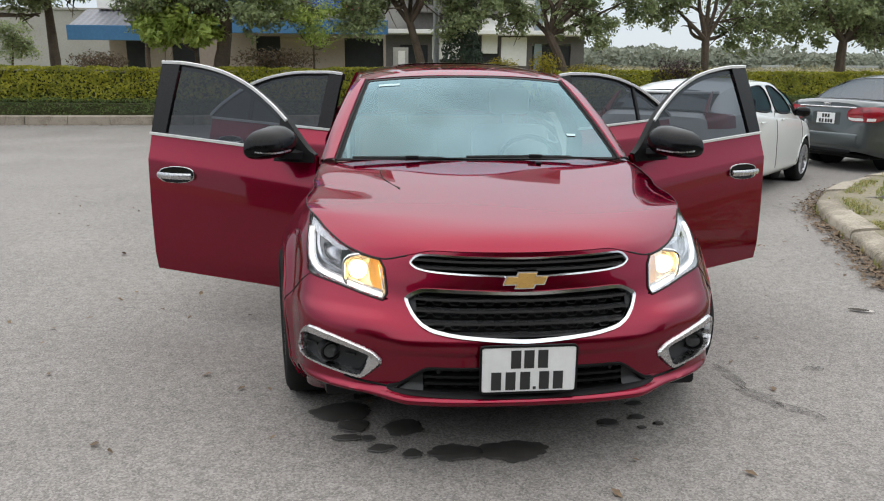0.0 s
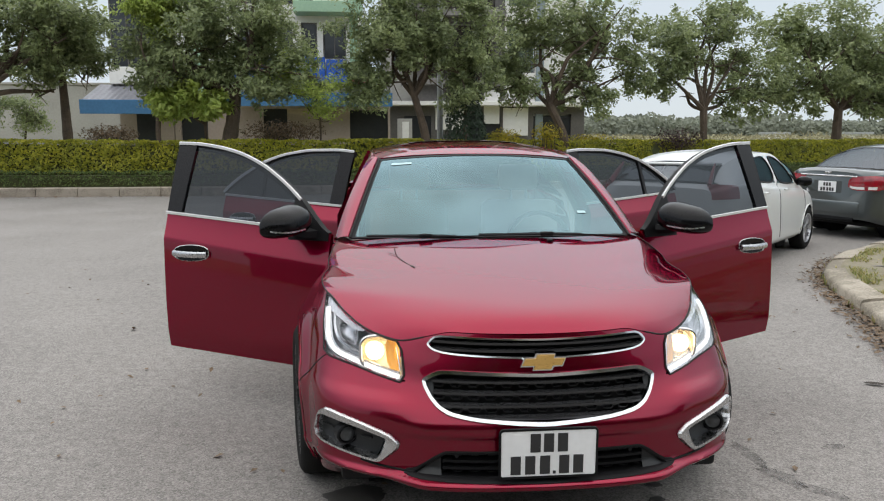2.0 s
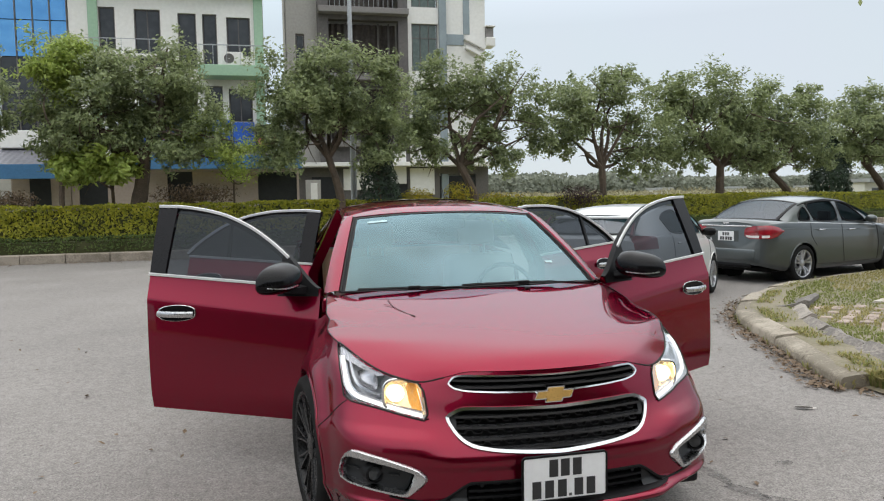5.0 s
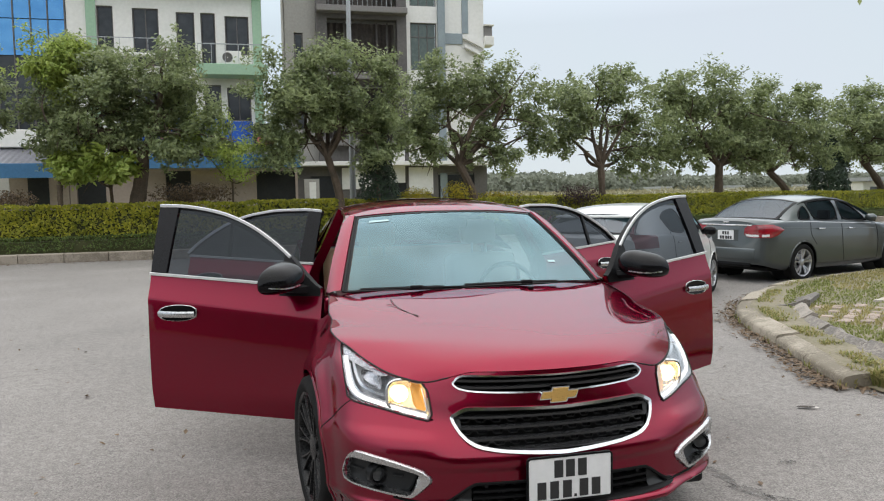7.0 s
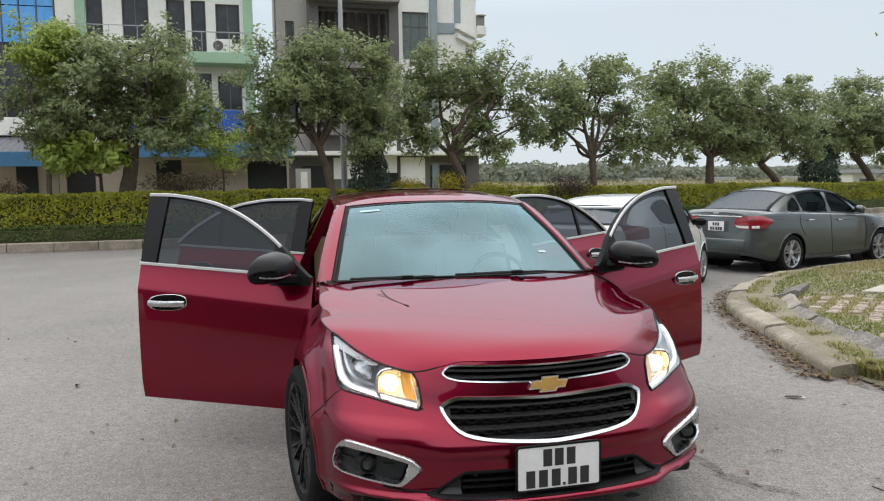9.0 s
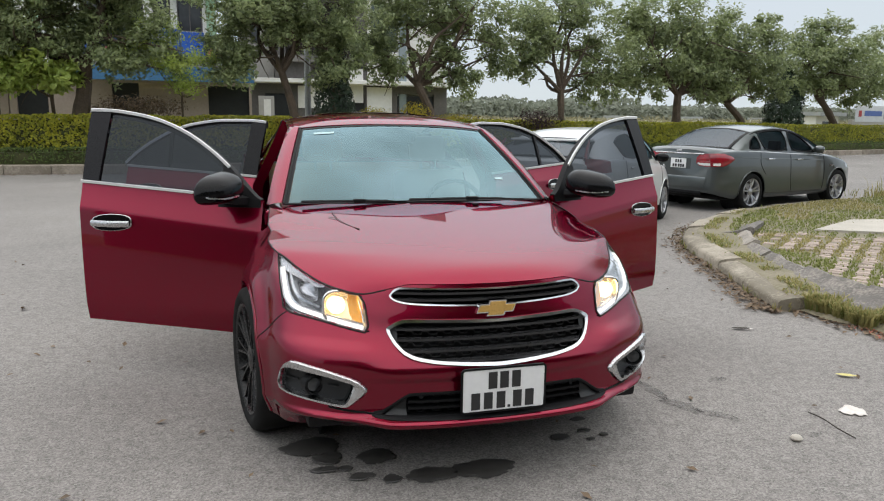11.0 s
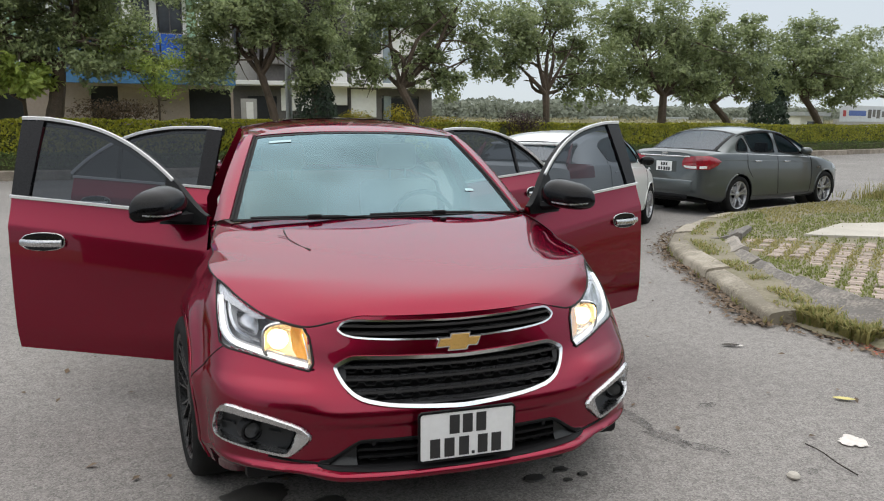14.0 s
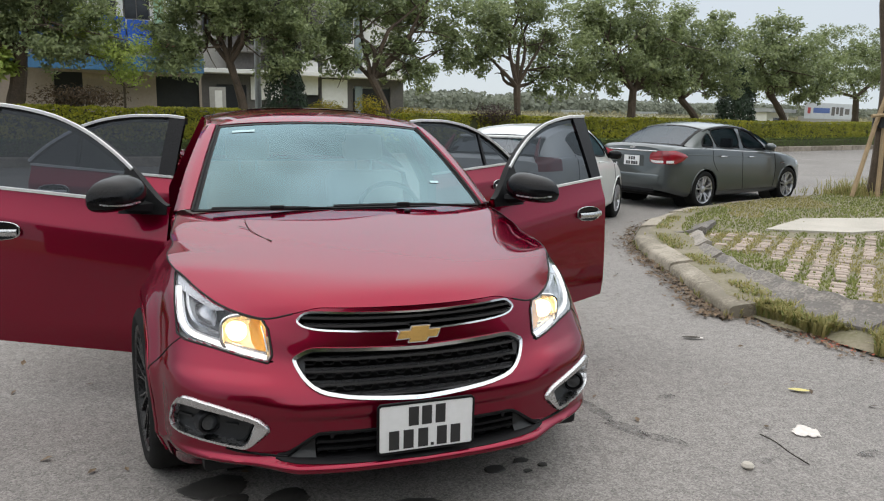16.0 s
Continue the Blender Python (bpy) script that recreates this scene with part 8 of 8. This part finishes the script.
def white_hatchback():
    top = thing("white_hatchback_car", pose(5.05, 7.83, 0, 0, 0, 134) @ Matrix.Scale(0.93, 4), "white hatchback car parked behind the red saloon", "car")
    L = 3.95
    rail = spline([(0.76, 1.05, 0.90), (0.70, 1.35, 1.10), (0.60, 1.72, 1.32), (0.585, 2.2, 1.362), (0.57, 2.8, 1.338), (0.55, 3.3, 1.262), (0.56, 3.6, 1.16), (0.62, 3.85, 1.02)], 60)
    sh = Shell(L, ([0, 0.06, 0.15, 0.3, 0.5, 0.8, 1.2, 2.2, 3.0, 3.5, 3.75, 3.88, 3.95], [0.48, 0.58, 0.68, 0.76, 0.82, 0.85, 0.855, 0.86, 0.86, 0.85, 0.80, 0.73, 0.64]),
               ([0, 0.2, 0.5, 1.0, 2.2, 3.2, 3.7, 3.95], [0.54, 0.63, 0.74, 0.86, 0.94, 1.02, 1.03, 0.98]),
               ([0, 0.1, 0.3, 0.6, 0.95, 1.4, 3.2, 3.7, 3.88, 3.95], [0.58, 0.67, 0.77, 0.85, 0.91, 0.95, 1.04, 1.06, 1.05, 1.0]),
               ([0, 0.3, 0.6, 3.5, 3.8, 3.95], [0.22, 0.19, 0.20, 0.21, 0.25, 0.32]), [(0.80, 0.30, 0.335), (3.29, 0.30, 0.335)], rail,
               ([1.5, 1.75, 2.2, 2.8, 3.3, 3.6], [1.32, 1.365, 1.405, 1.385, 1.302, 1.23]), M_WHITEPAINT)
    sh.body(top)
    wins = [[(1.40, 0.955), (2.10, 0.985), (2.10, 1.325), (1.80, 1.30), (1.55, 1.17)], [(2.20, 0.99), (2.95, 1.04), (3.0, 1.22), (2.70, 1.30), (2.20, 1.33)], [(1.14, 0.925), (1.34, 0.95), (1.40, 1.07), (1.34, 1.05)]]
    sh.cabin(top, 1.05, 3.78, wins, (0.98, 1.70), (3.83, 3.40), M_DARKGLASS)
    part("roof_spoiler", rbox((-0.53, 3.36, 1.235), (0.53, 3.58, 1.268), 0.014, 2), M_WHITEPAINT, top)
    for sgn in (1, -1):
        for pts in ([(2.16, 1.02), (2.15, 0.6), (2.10, 0.30)], [(1.06, 0.95), (1.03, 0.6), (1.16, 0.30)], [(2.98, 1.04), (2.96, 0.8), (2.92, 0.6)]):
            part("panel_gap", mirrored(tube(side_line(sh, pts), 0.004, 5), sgn), M_SEAM, top)
        for y in (2.0, 2.84):
            h = [sh.side(a, 0.90, 0.02 + 0.012 * math.sin(math.pi * k)) for k, a in zip(np.linspace(0, 1, 9), np.linspace(y - 0.17, y, 9))]
            part("door_handle", mirrored(sweep(h, ring(0.012, 8), (1, 0, 0)), sgn), M_WHITEPAINT, top)
        lampf = grid(lambda u, v: tuple(sh.side(3.60 + 0.34 * u, 0.88 + 0.15 * v + 0.02 * u * v, 0.008)), np.linspace(0, 1, 13), np.linspace(0, 1, 9))
        part("tail_lamp", mirrored(thick(lampf, 0.02), sgn), M_REDLAMP, top, "tall red tail lamp on the corner")
        part("tail_lamp", mirrored(sweep([np.array((0.60, 3.90, 1.02)), np.array((0.575, 3.78, 1.15)), np.array((0.56, 3.66, 1.26))], ring(0.05, 8, 0.02), (1, 0, 0), scale=[1.3, 1.0, 0.4]), sgn), M_REDLAMP, top)
        part("headlight", mirrored(thick(grid(lambda u, v: tuple(sh.side(0.14 + 0.50 * u, 0.62 + 0.13 * u + 0.10 * v, 0.006)), np.linspace(0, 1, 9), np.linspace(0, 1, 5)), 0.02), sgn), M_BOWL, top)
        wheel(top, "front_wheel", (sgn * 0.755, 0.80, 0.30), sgn, 0, radius=0.30, width=0.195, rim=0.205, style="multi", alloy=M_ALLOY)
        wheel(top, "rear_wheel", (sgn * 0.755, 3.29, 0.30), sgn, 0, radius=0.30, width=0.195, rim=0.205, style="multi", alloy=M_ALLOY)
    small_mirror(top, sh, 1.28, 0.925, M_BLACKGLOSS)
    part("bumper_insert", rbox((-0.50, L - 0.02, 0.30), (0.50, L + 0.014, 0.40), 0.02), M_BLACK, top)
    pl = part("number_plate", rbox((-0.165, L + 0.005, 0.66), (0.165, L + 0.014, 0.825), 0.003, 1), M_PLATE, top)
    char_bars(pl, L + 0.0155, [(0.75, 0.055, [(-0.07, -0.035), (-0.02, 0.015), (0.03, 0.065)]), (0.673, 0.055, [(-0.128, -0.092), (-0.080, -0.044), (-0.032, 0.004), (0.030, 0.066), (0.080, 0.116)])])


grey_saloon()
white_hatchback()

# ---- stains and litter on the road ----
def seep(m, strong):
    """Lets the road show through a stain in ragged patches."""
    n, l = m.node_tree.nodes, m.node_tree.links
    p, out = n["Principled BSDF"], n["Material Output"]
    tc, ns, mr = n.new("ShaderNodeTexCoord"), n.new("ShaderNodeTexNoise"), n.new("ShaderNodeMapRange")
    ns.inputs["Scale"].default_value, ns.inputs["Detail"].default_value, ns.inputs["Roughness"].default_value = 22, 6, 0.7
    mr.inputs["From Min"].default_value, mr.inputs["From Max"].default_value = 0.36, 0.62
    mr.inputs["To Min"].default_value, mr.inputs["To Max"].default_value = 0.0, strong
    tr, mx = n.new("ShaderNodeBsdfTransparent"), n.new("ShaderNodeMixShader")
    l.new(tc.outputs["Object"], ns.inputs["Vector"])
    l.new(ns.outputs[0], mr.inputs["Value"])
    l.new(mr.outputs[0], mx.inputs[0])
    l.new(tr.outputs[0], mx.inputs[1])
    l.new(p.outputs[0], mx.inputs[2])
    l.new(mx.outputs[0], out.inputs[0])


M_DAMP = material("old_damp_mark", (0.045, 0.043, 0.041), (0.07, 0.066, 0.062), 0.6, size=0.1, fine=0.01)
seep(M_DAMP, 0.42)


def blot(name, at, rx, ry, seed, mat, label, z=0.009, turn=0.0, n=56, rough=0.35):
    """A thin uneven blot on the asphalt."""
    pts = []
    c, s = math.cos(turn), math.sin(turn)
    for k in range(n):
        a = 2 * math.pi * k / n
        r = 1 + rough * noise.noise(Vector((math.cos(a) * 1.4, math.sin(a) * 1.4, seed))) + 0.5 * rough * noise.noise(Vector((math.cos(a) * 5, math.sin(a) * 5, seed)))
        x, y = rx * r * math.cos(a), ry * r * math.sin(a)
        pts.append((at[0] + c * x - s * y, at[1] + s * x + c * y))
    rows = [[(x, y, z - 0.004) for x, y in pts], [(at[0] + (x - at[0]) * 0.9, at[1] + (y - at[1]) * 0.9, z) for x, y in pts]]
    return tagged(part(name, loft(rows, cap=True), mat), label, "stain", "damp stains on the asphalt")


D_LABEL = "dark damp stain on the asphalt under the car"
for k, (x, y, rx, ry) in enumerate([(-0.66, 0.50, 0.13, 0.075), (-0.62, 0.38, 0.07, 0.05), (-0.42, 0.35, 0.085, 0.06), (-0.24, 0.135, 0.10, 0.062), (-0.02, 0.13, 0.125, 0.085), (-0.51, 0.19, 0.05, 0.03), (-0.40, 0.14, 0.04, 0.03), (-0.56, 0.27, 0.03, 0.02), (-0.64, 0.28, 0.06, 0.022),
                                   (0.40, 0.32, 0.045, 0.032), (0.53, 0.36, 0.035, 0.02), (0.60, 0.30, 0.02, 0.016), (0.52, 0.27, 0.018, 0.012), (0.56, 0.48, 0.04, 0.018)]):
    blot("damp_stain", (x, y), rx, ry, k * 3.1, M_STAIN, D_LABEL)
for k, (x, y, rx, ry, t) in enumerate([(1.52, 0.05, 0.04, 0.016, 0.3), (2.0, -0.02, 0.05, 0.024, 0.1), (1.11, 0.72, 0.13, 0.03, -1.5), (1.13, 0.50, 0.12, 0.05, -1.2), (1.24, 0.36, 0.10, 0.035, -0.8), (1.55, 0.775, 0.06, 0.025, 0.2)]):
    blot("oil_mark", (x, y), rx, ry, 40 + k * 2.7, M_DAMP, "faint dark oil mark on the asphalt", 0.0075, t, rough=0.6)

blot("paper_scrap", (1.91, 0.222), 0.05, 0.062, 71, M_PALE, "pale scrap of paper lying on the asphalt", 0.012, -0.3, rough=0.5)
tagged(bpy.data.objects["paper_scrap"], "", "litter", "litter on the road")


def fallen_leaf(at, turn, mat, label, size=0.09):
    pts = [(-0.5, 0), (-0.2, 0.16), (0.15, 0.19), (0.5, 0.02), (0.15, -0.14), (-0.2, -0.13)]
    lp = rounded(pts, 2)
    z = lambda x, y: 0.02 + 0.12 * abs(y) + 0.08 * x * x
    rows = [[(x * size * g, y * size * g, z(x * g, y * g) * size + 0.008) for x, y in lp] for g in (1.0, 0.5, 0.05)]
    ob = part("fallen_leaf", thick(loft(rows, cap=True), 0.0015), mat)
    ob.matrix_world = pose(at[0], at[1], 0.0, 0, 0, turn)
    return tagged(ob, label, "leaf", "litter on the road")


fallen_leaf((2.33, 1.58), -25, M_TWIG, "dark curled leaf lying on the asphalt", 0.13)
fallen_leaf((2.37, 1.56), -25, M_PALE, "pale curled leaf lying on the asphalt", 0.08)
fallen_leaf((2.28, 0.64), -35, M_YLEAF, "pale yellow leaf lying on the asphalt", 0.12)
fallen_leaf((-2.9, 1.9), 12, M_PALE, "pale dry leaf lying on the asphalt", 0.10)
fallen_leaf((-3.2, 2.5), 60, M_PALE, "pale dry leaf lying on the asphalt", 0.06)
stone = part("pebble", lathe([(0.0, 0.0), (0.002, 0.022), (0.010, 0.027), (0.020, 0.019), (0.025, 0.0)], 14, "z"), M_SLAB)
stone.matrix_world = pose(1.40, 0.03, 0.004)
tagged(stone, "pale round pebble on the asphalt", "pebble", "litter on the road")
tw = part("twig", tube(spline([(1.675, 0.26, 0.012), (1.672, 0.17, 0.018), (1.655, 0.06, 0.016), (1.66, -0.035, 0.010)], 14), 0.003, 6), M_TWIG)
tagged(tw, "thin dark twig lying on the asphalt", "twig", "litter on the road")

forked = join(tube(spline([(-0.493, 1.064, 0.937), (-0.484, 0.933, 0.917), (-0.459, 0.852, 0.905), (-0.423, 0.768, 0.894)], 12), 0.0016, 5), tube([(-0.522, 0.985, 0.921), (-0.500, 0.960, 0.920), (-0.484, 0.933, 0.917)], 0.0012, 5), tube([(-0.430, 0.785, 0.896), (-0.416, 0.752, 0.894)], 0.0035, 6))
tagged(part("twig", forked, M_TWIG), "small forked dry twig lying on the red hood", "twig", "litter on the road")


def scatter_litter():
    rng = np.random.default_rng(12)
    line = spline(ISLAND, 200)
    c = []
    for _ in range(1500):
        p = line[int(rng.random() ** 1.2 * 110)]
        d = -abs(rng.normal(0, 0.09)) - 0.01
        c.append((p[0] + d, p[1] + d * -0.3 + rng.normal(0, 0.05), 0.012 + 0.01 * rng.random()))
    for _ in range(300):
        y = rng.uniform(0.3, 2.0)
        c.append((3.25 - 0.1 * (y - 0.9) - abs(rng.normal(0, 0.10)), y, 0.012))
    for _ in range(160):
        c.append((rng.uniform(-4, 3), rng.uniform(-1, 6), 0.010))
    for _ in range(1300):
        x = rng.uniform(-14, 0)
        c.append((x, hedge_y(x) - abs(rng.normal(0, 0.25)) - 0.02, 0.014))
    ob = part("leaf_litter", leaf_cloud(c, np.tile([0, 0, 1.0], (len(c), 1)), rng, 0.042, 0.55, 0.25), M_LITTER, smooth=False)
    tagged(ob, "small dry leaves gathered along the kerb", "leaf litter", kind="stuff")
    c = [(3.20 + rng.normal(0, 0.06), 1.28 + rng.normal(0, 0.12), 0.012) for _ in range(160)]
    ob = part("brick_crumbs", leaf_cloud(c, np.tile([0, 0, 1.0], (len(c), 1)), rng, 0.02, 0.8, 0.4), M_BRICKRED, smooth=False)
    tagged(ob, "red brick crumbs at the edge of the grass", "rubble", kind="stuff")


scatter_litter()
